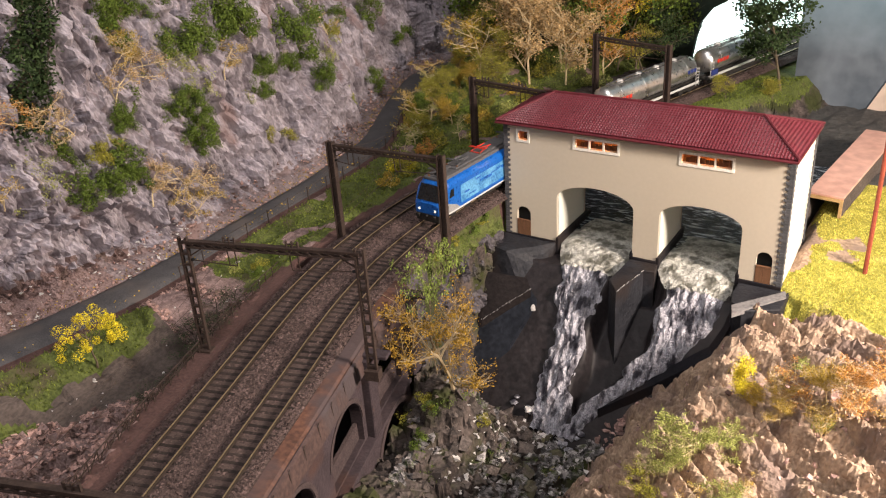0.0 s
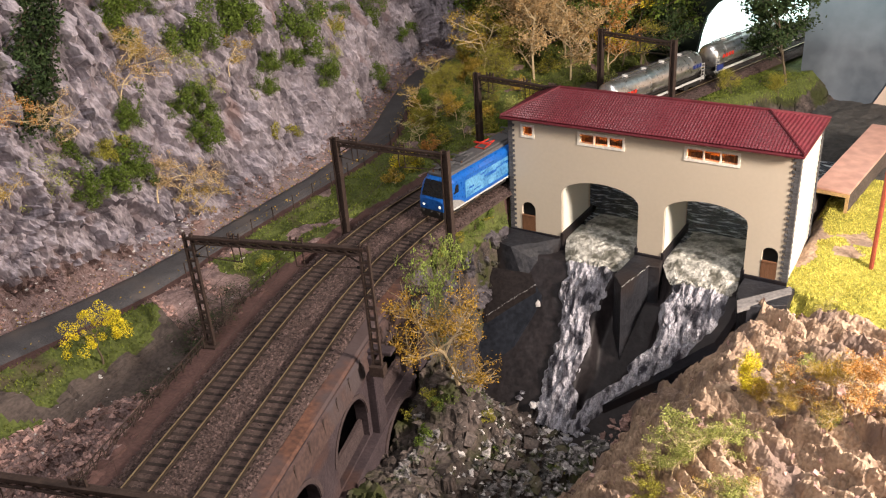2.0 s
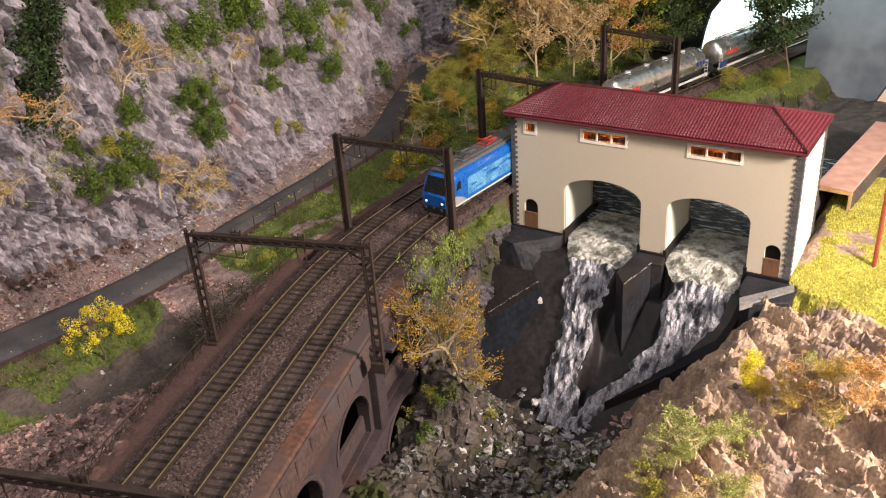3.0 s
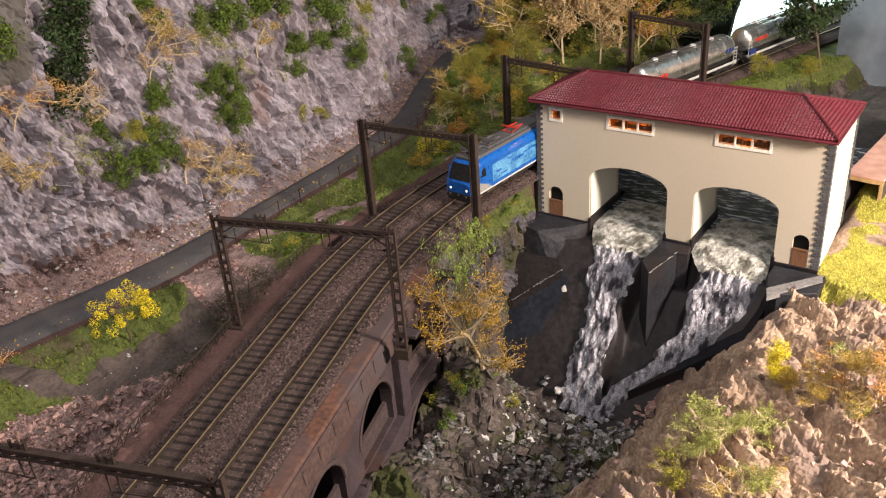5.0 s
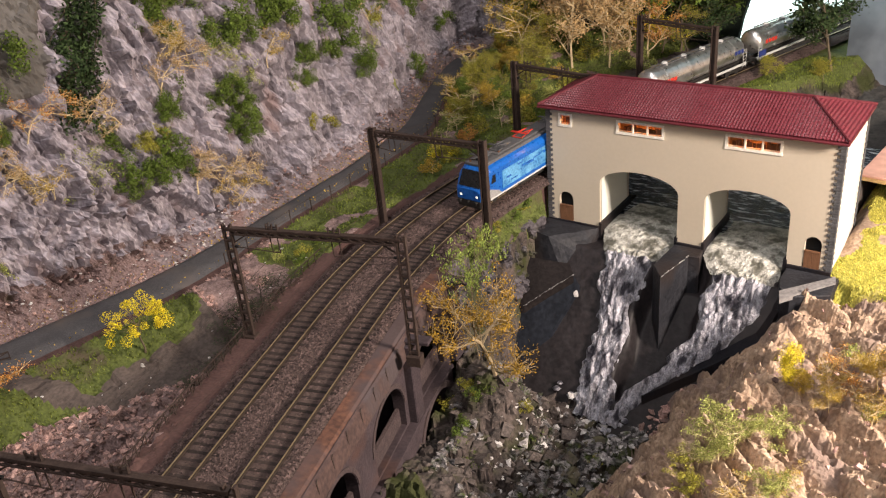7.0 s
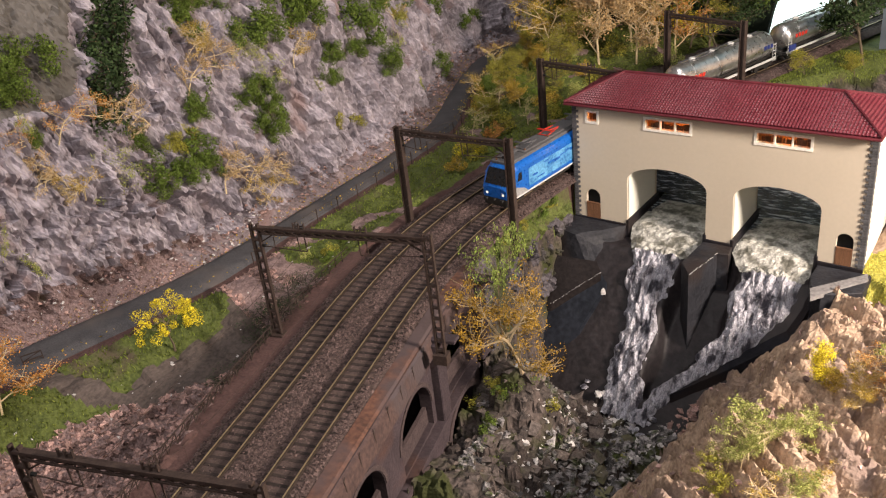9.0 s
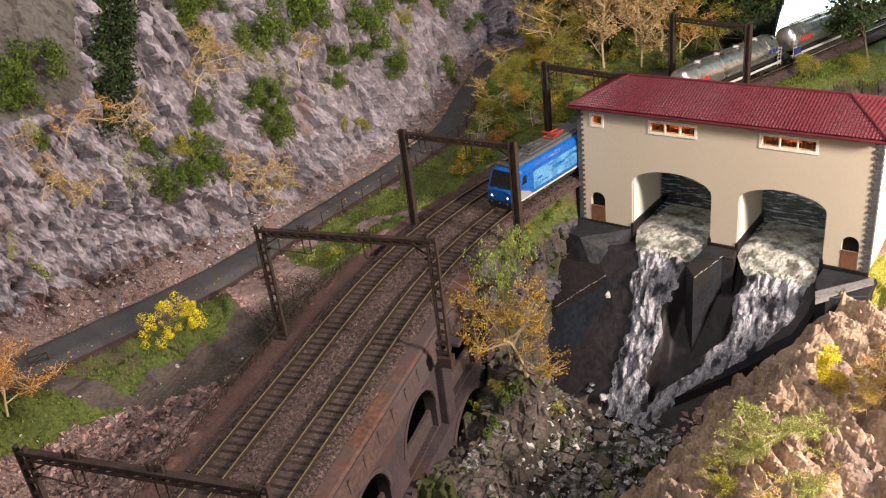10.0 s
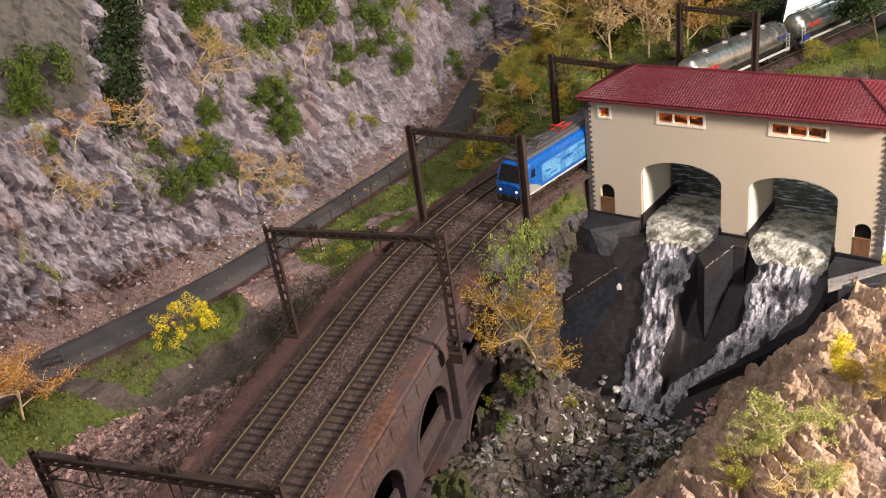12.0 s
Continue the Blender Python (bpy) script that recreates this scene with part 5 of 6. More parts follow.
def plant_model(kind, seed):
    """Meshes of a plant one metre high, to be scaled when it is set: wood and leaves."""
    rng = random.Random(seed)
    if kind == "bush":
        vs, fs, ends = grow(rng, 0.55, 1.1, 2, 5, 0.5, 0.1, 0.03)
        lumps = []
        for _ in range(11):
            a, r, q = rng.uniform(0, 6.28), 0.52 * math.sqrt(rng.random()), rng.uniform(0.10, 0.25)
            lumps.append((Vector((r * math.cos(a), r * math.sin(a), 0.10 + rng.uniform(0.05, 0.55) * (1.15 - r))), q, int(2600 * q * q) + 30))
        lv, lf = clumps(rng, lumps, 0.030)
    elif kind == "twiggy":
        vs, fs, ends = grow(rng, 1.0, 1.0, 3, 6, 0.5, 0.15, 0.0115, 0.76)
        lv, lf = foliage(rng, [e for e in ends if rng.random() < 0.8], 8, 0.05, 0.0100)
    elif kind == "leafy":
        vs, fs, ends = grow(rng, 1.0, 1.0, 3, 6, 0.6, 0.15, 0.014)
        lv, lf = foliage(rng, ends, 5, 0.08, 0.016)
    elif kind == "spreading":
        vs, fs, ends = grow(rng, 0.85, 1.25, 3, 6, 0.35, 0.12, 0.012, 0.78)
        lv, lf = foliage(rng, [e for e in ends if rng.random() < 0.75], 9, 0.042, 0.0085)
    elif kind == "lumpy":
        vs, fs, ends = grow(rng, 0.9, 0.9, 2, 5, 0.4, 0.35, 0.024)
        lumps = []
        for _ in range(38):
            a, r = rng.uniform(0, 6.28), 0.55 * math.sqrt(rng.random())
            lumps.append(Vector((r * math.cos(a), r * math.sin(a), 0.40 + 0.62 * (1 - (r / 0.75) ** 2) * rng.uniform(0.1, 1))))
        lv, lf = clumps(rng, [(c, rng.uniform(0.04, 0.12), 120) for c in lumps], 0.0125)
    elif kind == "sparse":
        vs, fs, ends = grow(rng, 0.9, 1.25, 3, 4, 0.3, 0.05, 0.0150, 0.82)
        lv, lf = foliage(rng, [e for e in ends if rng.random() < 0.38], 9, 0.05, 0.0110)
    elif kind == "bare":
        vs, fs, ends = grow(rng, 0.75, 1.5, 3, 7, 0.15, 0.05, 0.017)
        lv, lf = foliage(rng, [e for e in ends if rng.random() < 0.10], 2, 0.05, 0.014)
    elif kind == "crown":
        vs, fs, ends = grow(rng, 1.0, 1.05, 3, 5, 0.5, 0.25, 0.014)
        lv, lf = foliage(rng, [e for e in ends if rng.random() < 0.5], 20, 0.055, 0.0150)
    elif kind == "feathery":
        vs, fs, ends = grow(rng, 1.15, 0.85, 2, 7, 0.15, 0.3, 0.013)
        lv, lf = foliage(rng, [e for e in ends if rng.random() < 0.8], 17, 0.055, 0.0165, 0.7)
    elif kind == "slender":
        vs, fs, ends = grow(rng, 1.2, 0.8, 2, 8, 0.1, 0.62, 0.011)
        lv, lf = foliage(rng, [e for e in ends if rng.random() < 0.6 and e.z > 0.45], 17, 0.045, 0.0125, 0.7)
    elif kind == "branchy":
        vs, fs, ends = grow(rng, 1.05, 1.0, 3, 5, 0.5, 0.22, 0.019, 0.72)
        lv, lf = foliage(rng, [e for e in ends if rng.random() < 0.42 and e.z > 0.18], 20, 0.042, 0.0085)
    else:
        vs, fs, ends = grow(rng, 0.5, 1.3, 2, 6, 0.3, 0.05, 0.02)
        lumps = [Vector((rng.gauss(0, 0.4), rng.gauss(0, 0.4), rng.uniform(0.02, 0.2))) for _ in range(26)]
        lv, lf = foliage(rng, lumps, 24, 0.16, 0.035, 0.4)
    return (vs, fs), (lv, lf)


LEAVES = {"green": M_LEAF_GREEN, "dark": M_LEAF_DARK, "olive": M_LEAF_OLIVE, "yellow": M_LEAF_YELLOW, "gold": M_LEAF_GOLD, "orange": M_LEAF_ORANGE, "rust": M_LEAF_RUST, "lime": M_LEAF_LIME, "fresh": M_LEAF_FRESH, "amber": M_LEAF_AMBER}
SHELF = {}


def plant(kind, tint, at, height, spin, name, label, category, group="", variant=0, width=1.0, lean=(0, 0)):
    key = (kind, tint, variant % 3)
    size = Matrix.Diagonal((height * width, height * width, height, 1))
    m = pose(*at, lean[0], lean[1], spin) @ size
    if key not in SHELF:
        wood, leaves = plant_model(kind, sum(map(ord, kind)) + 17 * (variant % 3))
        ob = thing(name, Matrix.Identity(4), label, category, group)
        twig = M_BARK_DARK if kind == "bare" else M_BRANCH if kind == "branchy" else M_TWIG if kind in ("twiggy", "sparse") or tint in ("gold", "rust", "lime") else M_BARK
        mesh_part("trunk", *wood, twig, ob)
        mesh_part("crown", *leaves, LEAVES[tint], ob)
        ob.matrix_world = m
        SHELF[key] = ob
        return ob
    ob = copy_thing(SHELF[key], Matrix.Identity(4))
    ob.name = name
    ob.matrix_world = m
    return tagged(ob, label, category, group)


def on_cliff(y, z, out=0.0):
    p = cliff_point(y, 0.022 + (z - ROAD_Z - 0.010) / 0.955)
    d = cliff_rough(p, 0.1)
    return (p.x + d * 0.93 + out, p.y, p.z + d * 0.3)


rng = random.Random(11)
CLIFF_GREEN = [(0.502, 0.182, 0.023), (0.487, 0.195, 0.018), (0.537, 0.187, 0.016), (0.537, 0.154, 0.021), (0.588, 0.166, 0.025), (0.63, 0.155, 0.026), (0.564, 0.151, 0.019), (0.706, 0.126, 0.028),
               (0.728, 0.115, 0.019), (0.646, 0.112, 0.015), (0.68, 0.094, 0.017), (0.644, 0.086, 0.013), (0.731, 0.075, 0.019), (0.902, 0.023, 0.017), (0.961, 0.092, 0.02), (1.037, 0.042, 0.015)]
CLIFF_GREEN += [(0.865, 0.115, 0.011), (0.486, 0.11, 0.018), (0.462, 0.104, 0.011), (0.412, 0.11, 0.016), (0.546, 0.097, 0.017), (0.545, 0.082, 0.017), (0.528, 0.065, 0.014), (0.531, 0.104, 0.014),
                (0.41, 0.067, 0.016), (0.444, 0.068, 0.018), (0.452, 0.06, 0.013), (0.347, 0.185, 0.019), (0.334, 0.171, 0.014), (0.329, 0.157, 0.016), (0.322, 0.125, 0.009)]
for k, (y, z, w) in enumerate(CLIFF_GREEN):
    for j in range(3):
        plant("bush", "green", on_cliff(y + rng.gauss(0, w * 0.45), z - w * 0.5 + rng.gauss(0, w * 0.3), 0.001), w * rng.uniform(1.25, 1.95), rng.uniform(0, 360), "shrub", "dense green leafy shrub rooted in the rock face", "shrub", "shrubs on the cliff", k + j, 0.95, (0, 38))
for k, (y, z, w) in enumerate([(0.626, 0.039, 0.016), (0.657, 0.032, 0.012), (0.814, 0.107, 0.015), (0.806, 0.091, 0.012), (0.442, 0.093, 0.016), (0.425, 0.089, 0.014)]):
    plant("bush", "olive", on_cliff(y, z - w * 0.5, 0.001), w * 1.5, rng.uniform(0, 360), "shrub", "olive-yellow leafy shrub rooted in the rock face", "shrub", "shrubs on the cliff", k, 1.0, (0, 40))
CLIFF_TWIGS = [(0.507, 0.138, 0.036, "gold"), (0.465, 0.116, 0.042, "rust"), (0.42, 0.107, 0.036, "rust"), (0.585, 0.106, 0.034, "gold"), (0.488, 0.024, 0.036, "rust"), (0.492, 0.004, 0.028, "gold"), (0.454, 0.030, 0.038, "rust"), (0.445, 0.072, 0.030, "lime"),
               (0.769, 0.105, 0.026, "gold"), (0.824, 0.086, 0.022, "rust"), (0.338, 0.116, 0.036, "orange"), (0.327, 0.113, 0.026, "orange"), (0.328, 0.082, 0.034, "rust"), (0.340, 0.070, 0.030, "gold"), (0.497, 0.010, 0.026, "gold"), (0.489, 0.146, 0.028, "gold")]
TWIG_WORD = {"gold": "golden", "rust": "pale brown half-bare", "orange": "orange", "lime": "light green"}
for k, (y, z, h, tint) in enumerate(CLIFF_TWIGS):
    plant("sparse", tint, on_cliff(y, z, 0.003), h * 1.5, rng.uniform(0, 360), "autumn_shrub", TWIG_WORD[tint] + " twiggy autumn shrub clinging to the cliff", "shrub", "autumn shrubs on the cliff", k, 1.0, (rng.uniform(-20, 20), 30))
for k, (y, z, w) in enumerate([(0.534, 0.137, 0.014), (0.543, 0.124, 0.014), (0.553, 0.11, 0.013), (0.77, 0.088, 0.011), (0.366, 0.082, 0.014), (0.784, 0.032, 0.010), (0.615, 0.083, 0.008), (0.269, 0.062, 0.010), (0.278, 0.037, 0.011), (0.318, 0.14, 0.010), (0.526, 0.146, 0.012), (0.80, 0.10, 0.014)]):
    plant("mat", "lime", on_cliff(y, z, 0.001), w * 1.5, rng.uniform(0, 360), "moss_patch", "yellow-green moss patch on the rock", "moss", "moss on the cliff", k, 1.0, (0, 70))
# ivy hanging down the cliff
ivy = thing("ivy", pose(0, 0, 0), "dark green ivy hanging down the rock face", "ivy")
centres, stems = [], []
for s in range(16):
    y, z = 0.433 + 0.034 * s / 15, 0.30
    line = []
    while z > 0.114 + 0.045 * abs(s - 6) / 9 * rng.random():
        line.append(Vector(on_cliff(y, z, 0.004)))
        centres.append(line[-1])
        z -= 0.0045
        y += rng.gauss(-0.0021, 0.0013) * (1.0 if z < 0.21 else 0.6)
    stems.append(line)
for line in stems:
    vs, fs = [], []
    tube(vs, fs, line, [0.0005] * len(line), 3)
    mesh_part("stem", vs, fs, M_BARK, ivy)
mesh_part("foliage", *foliage(rng, centres, 17, 0.0072, 0.0018), M_LEAF_DARK, ivy)


def on_ground(x, y, sink=0.001):
    return (x, y, ground_height(x, y)[0] - sink)


# bushes by the road and the line
plant("lumpy", "yellow", on_ground(-0.520, 0.309), 0.048, 20, "flowering_bush", "bright yellow flowering bush on the grass beside the road", "bush", "", 0, 0.95)
plant("twiggy", "orange", on_ground(-0.560, 0.192), 0.066, 70, "autumn_bush", "orange-brown twiggy autumn bush on the grass", "bush", "", 1, 1.25)
for k, (x, y, h, tint) in enumerate([(-0.502, 0.69, 0.03, "olive"), (-0.512, 0.70, 0.028, "yellow"), (-0.493, 0.652, 0.022, "gold"), (-0.522, 0.78, 0.03, "olive"), (-0.545, 0.80, 0.035, "olive"), (-0.515, 0.755, 0.022, "orange"),
                                     (-0.505, 0.47, 0.013, "olive"), (-0.492, 0.455, 0.012, "green"), (-0.515, 0.45, 0.011, "lime"), (-0.505, 0.49, 0.012, "green"), (-0.535, 0.84, 0.035, "gold"), (-0.565, 0.86, 0.04, "olive"),
                                     (-0.49, 0.83, 0.03, "olive"), (-0.475, 0.86, 0.03, "green"), (-0.45, 0.80, 0.016, "olive")]):
    plant("bush" if h < 0.033 else "leafy", tint, on_ground(x, y), h, rng.uniform(0, 360), "bush", {"olive": "olive-green", "yellow": "yellow-green", "gold": "golden", "orange": "orange", "green": "green", "lime": "light green"}[tint] + " bush on the grassy verge beside the line", "bush", "bushes on the verge", k)
for k, (x, y, h) in enumerate([(-0.468, 0.345, 0.036), (-0.480, 0.37, 0.040), (-0.462, 0.38, 0.036), (-0.487, 0.40, 0.036), (-0.472, 0.41, 0.034), (-0.455, 0.32, 0.03), (-0.472, 0.31, 0.024), (-0.44, 0.27, 0.022), (-0.495, 0.38, 0.03), (-0.45, 0.35, 0.03), (-0.47, 0.36, 0.03), (-0.425, 0.22, 0.02)]):
    plant("bare", "dark", on_ground(x, y), h, rng.uniform(0, 360), "dry_bush", "low bare dark-twigged bush on the stony slope", "bush", "dry bushes beside the viaduct", k, 1.5)
# wood on the far slope
WOOD = [(-0.505, 0.985, 0.12, "rust"), (-0.47, 1.02, 0.115, "rust"), (-0.535, 1.03, 0.13, "rust"), (-0.44, 1.075, 0.105, "orange"), (-0.555, 0.875, 0.05, "olive"), (-0.625, 0.93, 0.045, "gold"),
        (-0.52, 0.90, 0.055, "olive"), (-0.56, 0.95, 0.085, "gold"), (-0.57, 1.01, 0.10, "olive"), (-0.612, 1.05, 0.13, "green"), (-0.50, 1.10, 0.15, "dark"), (-0.42, 1.14, 0.12, "green"),
        (-0.55, 1.10, 0.17, "dark"), (-0.385, 1.16, 0.10, "dark"), (-0.46, 1.13, 0.15, "green"), (-0.47, 1.08, 0.13, "gold"), (-0.435, 1.11, 0.12, "yellow"), (-0.59, 1.10, 0.15, "green"),
        (-0.53, 0.94, 0.06, "olive"), (-0.575, 0.90, 0.04, "olive"), (-0.49, 1.05, 0.12, "rust"), (-0.58, 0.985, 0.085, "gold"), (-0.51, 1.15, 0.18, "green"), (-0.40, 1.12, 0.08, "olive"), (-0.545, 0.985, 0.07, "olive"),
        (-0.595, 0.945, 0.045, "olive"), (-0.60, 1.0, 0.06, "olive")]
WORD = {"rust": "pale brown almost bare", "orange": "orange-brown", "gold": "golden", "olive": "olive-green", "green": "green", "dark": "dark green", "yellow": "yellow"}
for k, (x, y, h, tint) in enumerate(WOOD):
    plant("twiggy" if tint in ("rust", "orange") else "sparse" if tint == "gold" else "spreading" if tint in ("olive", "yellow") else "leafy", tint, on_ground(x, y, 0.002), h * 1.15, rng.uniform(0, 360), "tree", WORD[tint] + " autumn tree on the slope beside the line", "tree", "trees on the far slope", k, 0.95)
plant("crown", "dark", on_ground(-0.222, 1.120, 0.002), 0.135, 40, "tree", "dark green broadleaf tree beside the opening in the backdrop", "tree", "", 0, 1.02)
plant("leafy", "olive", on_ground(-0.272, 1.055), 0.03, 0, "bush", "small olive-yellow bush beside the line", "bush", "bushes by the water", 2)
plant("leafy", "olive", on_ground(-0.225, 1.09), 0.03, 90, "bush", "small olive bush at the foot of the tree", "bush", "bushes by the water", 1)
# undergrowth on the far slope
for k in range(34):
    y = rng.uniform(0.80, 1.10)
    x = lerp(verge_x(y) + 0.02, track_x(y) - 0.075, rng.random())
    tint = ("olive", "green", "olive", "gold", "lime")[k % 5]
    plant("bush" if k % 3 else "leafy", tint, on_ground(x, y), rng.uniform(0.018, 0.036), rng.uniform(0, 360), "bush", {"olive": "olive-green", "gold": "golden", "green": "green", "lime": "light green"}[tint] + " undergrowth bush below the trees", "bush", "undergrowth on the far slope", k)
for k, (x, y, h, tint) in enumerate([(-0.545, 0.775, 0.042, "lime"), (-0.53, 0.735, 0.034, "lime"), (-0.575, 0.835, 0.05, "gold"), (-0.555, 0.82, 0.045, "lime"), (-0.515, 0.70, 0.03, "gold"), (-0.60, 0.875, 0.05, "lime"), (-0.58, 0.86, 0.04, "gold"), (-0.50, 0.80, 0.035, "lime")]):
    plant("sparse", tint, on_ground(x, y), h, 70 * k, "verge_bush", ("light green" if tint == "lime" else "golden") + " half-bare bush on the verge beside the road", "bush", "half-bare bushes on the verge", k)
# trees at the end of the viaduct
plant("slender", "fresh", on_ground(-0.341, 0.492), 0.118, 10, "young_tree", "slender light green tree beside the viaduct's end", "tree", "", 0, 0.44)
plant("branchy", "amber", on_ground(-0.309, 0.466, 0.006), 0.090, 160, "autumn_tree", "spreading golden autumn tree on a rock below the viaduct", "tree", "", 1, 1.05)
for k, (y, o) in enumerate([(0.585, 0.044), (0.60, 0.047), (0.615, 0.045), (0.63, 0.047), (0.645, 0.044), (0.57, 0.046), (0.555, 0.046)]):
    p = beside(y, o, -0.016 - 0.002 * (k % 3))
    plant("mat" if k % 2 else "bush", "green" if k % 3 else "olive", tuple(p), 0.011 + 0.002 * (k % 3), 50 * k, "low_shrub", "low mossy green shrub on the slope below the line", "shrub", "low shrubs below the line", k, 1.0, (0, 25))
# moss and low growth in the gorge beside the viaduct
for k, (x, y, h) in enumerate([(-0.328, 0.455, 0.014), (-0.305, 0.462, 0.013), (-0.322, 0.448, 0.011), (-0.335, 0.44, 0.016), (-0.318, 0.425, 0.014), (-0.302, 0.40, 0.013), (-0.29, 0.475, 0.010), (-0.282, 0.465, 0.009), (-0.31, 0.41, 0.010), (-0.245, 0.50, 0.009), (-0.225, 0.49, 0.009)]):
    plant("mat" if k % 2 else "bush", "green" if k % 3 else "olive", on_ground(x, y), h, 47 * k, "gorge_shrub", "low mossy green growth on the gorge rocks", "shrub", "low growth in the gorge", k, 1.2)
# shrubs on the bright bank
for k, (x, y, h, tint, kind) in enumerate([(-0.104, 0.515, 0.028, "yellow", "leafy"), (-0.092, 0.51, 0.02, "gold", "leafy"), (-0.062, 0.52, 0.046, "orange", "sparse"), (-0.042, 0.53, 0.048, "orange", "sparse"), (-0.05, 0.505, 0.036, "gold", "sparse"), (-0.052, 0.525, 0.04, "gold", "twiggy"), (-0.03, 0.51, 0.045, "orange", "twiggy"), (-0.075, 0.50, 0.03, "gold", "twiggy"), (-0.02, 0.53, 0.04, "gold", "sparse"),
                                           (-0.05, 0.515, 0.016, "lime", "bush"), (-0.118, 0.412, 0.034, "lime", "feathery"), (-0.102, 0.442, 0.030, "lime", "feathery"), (-0.128, 0.395, 0.03, "olive", "feathery"), (-0.112, 0.42, 0.034, "lime", "sparse"), (-0.085, 0.42, 0.028, "gold", "sparse"), (-0.10, 0.39, 0.032, "gold", "sparse"),
                                           (-0.095, 0.40, 0.03, "lime", "feathery"), (-0.12, 0.405, 0.022, "lime", "leafy"), (-0.106, 0.436, 0.020, "lime", "leafy"), (-0.13, 0.41, 0.026, "lime", "sparse"),
                                           (-0.075, 0.575, 0.014, "lime", "bush"), (-0.06, 0.57, 0.012, "olive", "bush")]):
    plant(kind, tint, on_ground(x, y), h, rng.uniform(0, 360), "bank_shrub", {"yellow": "bright yellow", "gold": "golden", "orange": "orange", "lime": "light green", "olive": "olive"}[tint] + " shrub on the sunlit rocky bank", "shrub", "shrubs on the rocky bank", k)


def grass(name, accept, count, box_, size, mat, label, seed, gaps=-0.05):
    """Short fibres of scatter grass."""
    rng = random.Random(seed)
    vs, fs, tries = [], [], 0
    while len(fs) < count and tries < count * 12:
        tries += 1
        x, y = rng.uniform(box_[0], box_[1]), rng.uniform(box_[2], box_[3])
        if nz(x * 40, y * 40, seed) < rng.uniform(-0.8, gaps):
            continue
        z, zone = ground_height(x, y)
        if zone not in (2, 8) or not accept(x, y):
            continue
        a, h = rng.uniform(0, 6.28), size * rng.uniform(0.5, 1.4)
        w = Vector((math.cos(a), math.sin(a), 0)) * h * 0.28
        t = Vector((rng.gauss(0, 0.4), rng.gauss(0, 0.4), 1)) * h
        p = Vector((x, y, z - 0.0003))
        n = len(vs)
        vs += [p - w, p + w, p + t]
        fs.append((n, n + 1, n + 2))
    return tagged(new(name, mesh_of(name, vs, fs, mat)), label, "grass", kind="stuff")


grass("grass_verge", lambda x, y: x < -0.3, 26000, (-0.68, -0.38, 0.15, 1.15), 0.0021, M_GRASS, "short green scatter grass on the verge", 3)
grass("grass_bank", lambda x, y: x > -0.13, 60000, (-0.13, 0.06, 0.62, 0.9), 0.0014, M_GRASS_YELLOW, "yellow-green grass on the bright bank", 5, -0.5)
grass("grass_shore", lambda x, y: x > track_x(y), 9000, (-0.42, -0.18, 0.48, 1.17), 0.0021, M_GRASS, "short grass between line and water", 8)


# ---- rubble ----
def rubble(name, count, box_, sizes, accept, mat, label, seed, jitter=0.42):
    rng = random.Random(seed)
    ps, ss, tries = [], [], 0
    while len(ps) < count and tries < count * 20:
        tries += 1
        x, y = rng.uniform(box_[0], box_[1]), rng.uniform(box_[2], box_[3])
        z, zone = ground_height(x, y)
        if accept(x, y, z, zone):
            s = lerp(sizes[0], sizes[1], rng.random() ** 3)
            ps.append((x, y, z + s * 0.15))
            ss.append(s)
    stones(name, ps, ss, mat, label, "rubble", seed, 0.7, jitter)


rubble("gorge_rubble", 6500, (-0.36, -0.13, 0.36, 0.66), (0.0006, 0.0038), lambda x, y, z, k: k == 6 and z < -0.07 and off_of(x, y) > 0.07 and (x > -0.265 or nz(x * 60, y * 60, 4) > 0.25), M_RUBBLE, "broken grey and black stones in the gorge", 1)
rubble("gorge_blocks", 420, (-0.36, -0.17, 0.36, 0.55), (0.002, 0.0075), lambda x, y, z, k: k == 6 and off_of(x, y) > 0.07 and (x < -0.255 or y < 0.47), M_BLOCK, "grey-brown broken rock blocks beside the stream bed", 21, 0.12)
rubble("gorge_chips", 450, (-0.30, -0.15, 0.40, 0.60), (0.0006, 0.0034), lambda x, y, z, k: k == 6 and z < -0.08 and off_of(x, y) > 0.075, M_CHIP, "whitish wet stone chips in the stream bed", 22)
rubble("slope_rubble", 12000, (-0.56, -0.40, 0.08, 0.47), (0.0004, 0.0023), lambda x, y, z, k: k == 1 and off_of(x, y) < -0.064 and (y < 0.33 or nz(x * 50, y * 50, 4) > 0.1), M_RUBBLE_RED, "reddish grey broken stones beside the viaduct", 2)
rubble("bank_rubble", 500, (-0.2, 0.05, 0.36, 0.66), (0.0008, 0.003), lambda x, y, z, k: k == 4, M_RUBBLE_RED, "tan broken stones on the bright bank", 4)
rng = random.Random(9)
ps, ss = [], []
for _ in range(1500):
    y, v = rng.uniform(0.1, 1.1), rng.random() ** 1.6 * 0.034
    p = cliff_point(y, v)
    ps.append((p.x + 0.0006, p.y, p.z + 0.0005))
    ss.append(rng.uniform(0.0004, 0.0018))
stones("scree_stones", ps, ss, M_RUBBLE_RED, "loose pale stones along the foot of the cliff", "scree", 6)


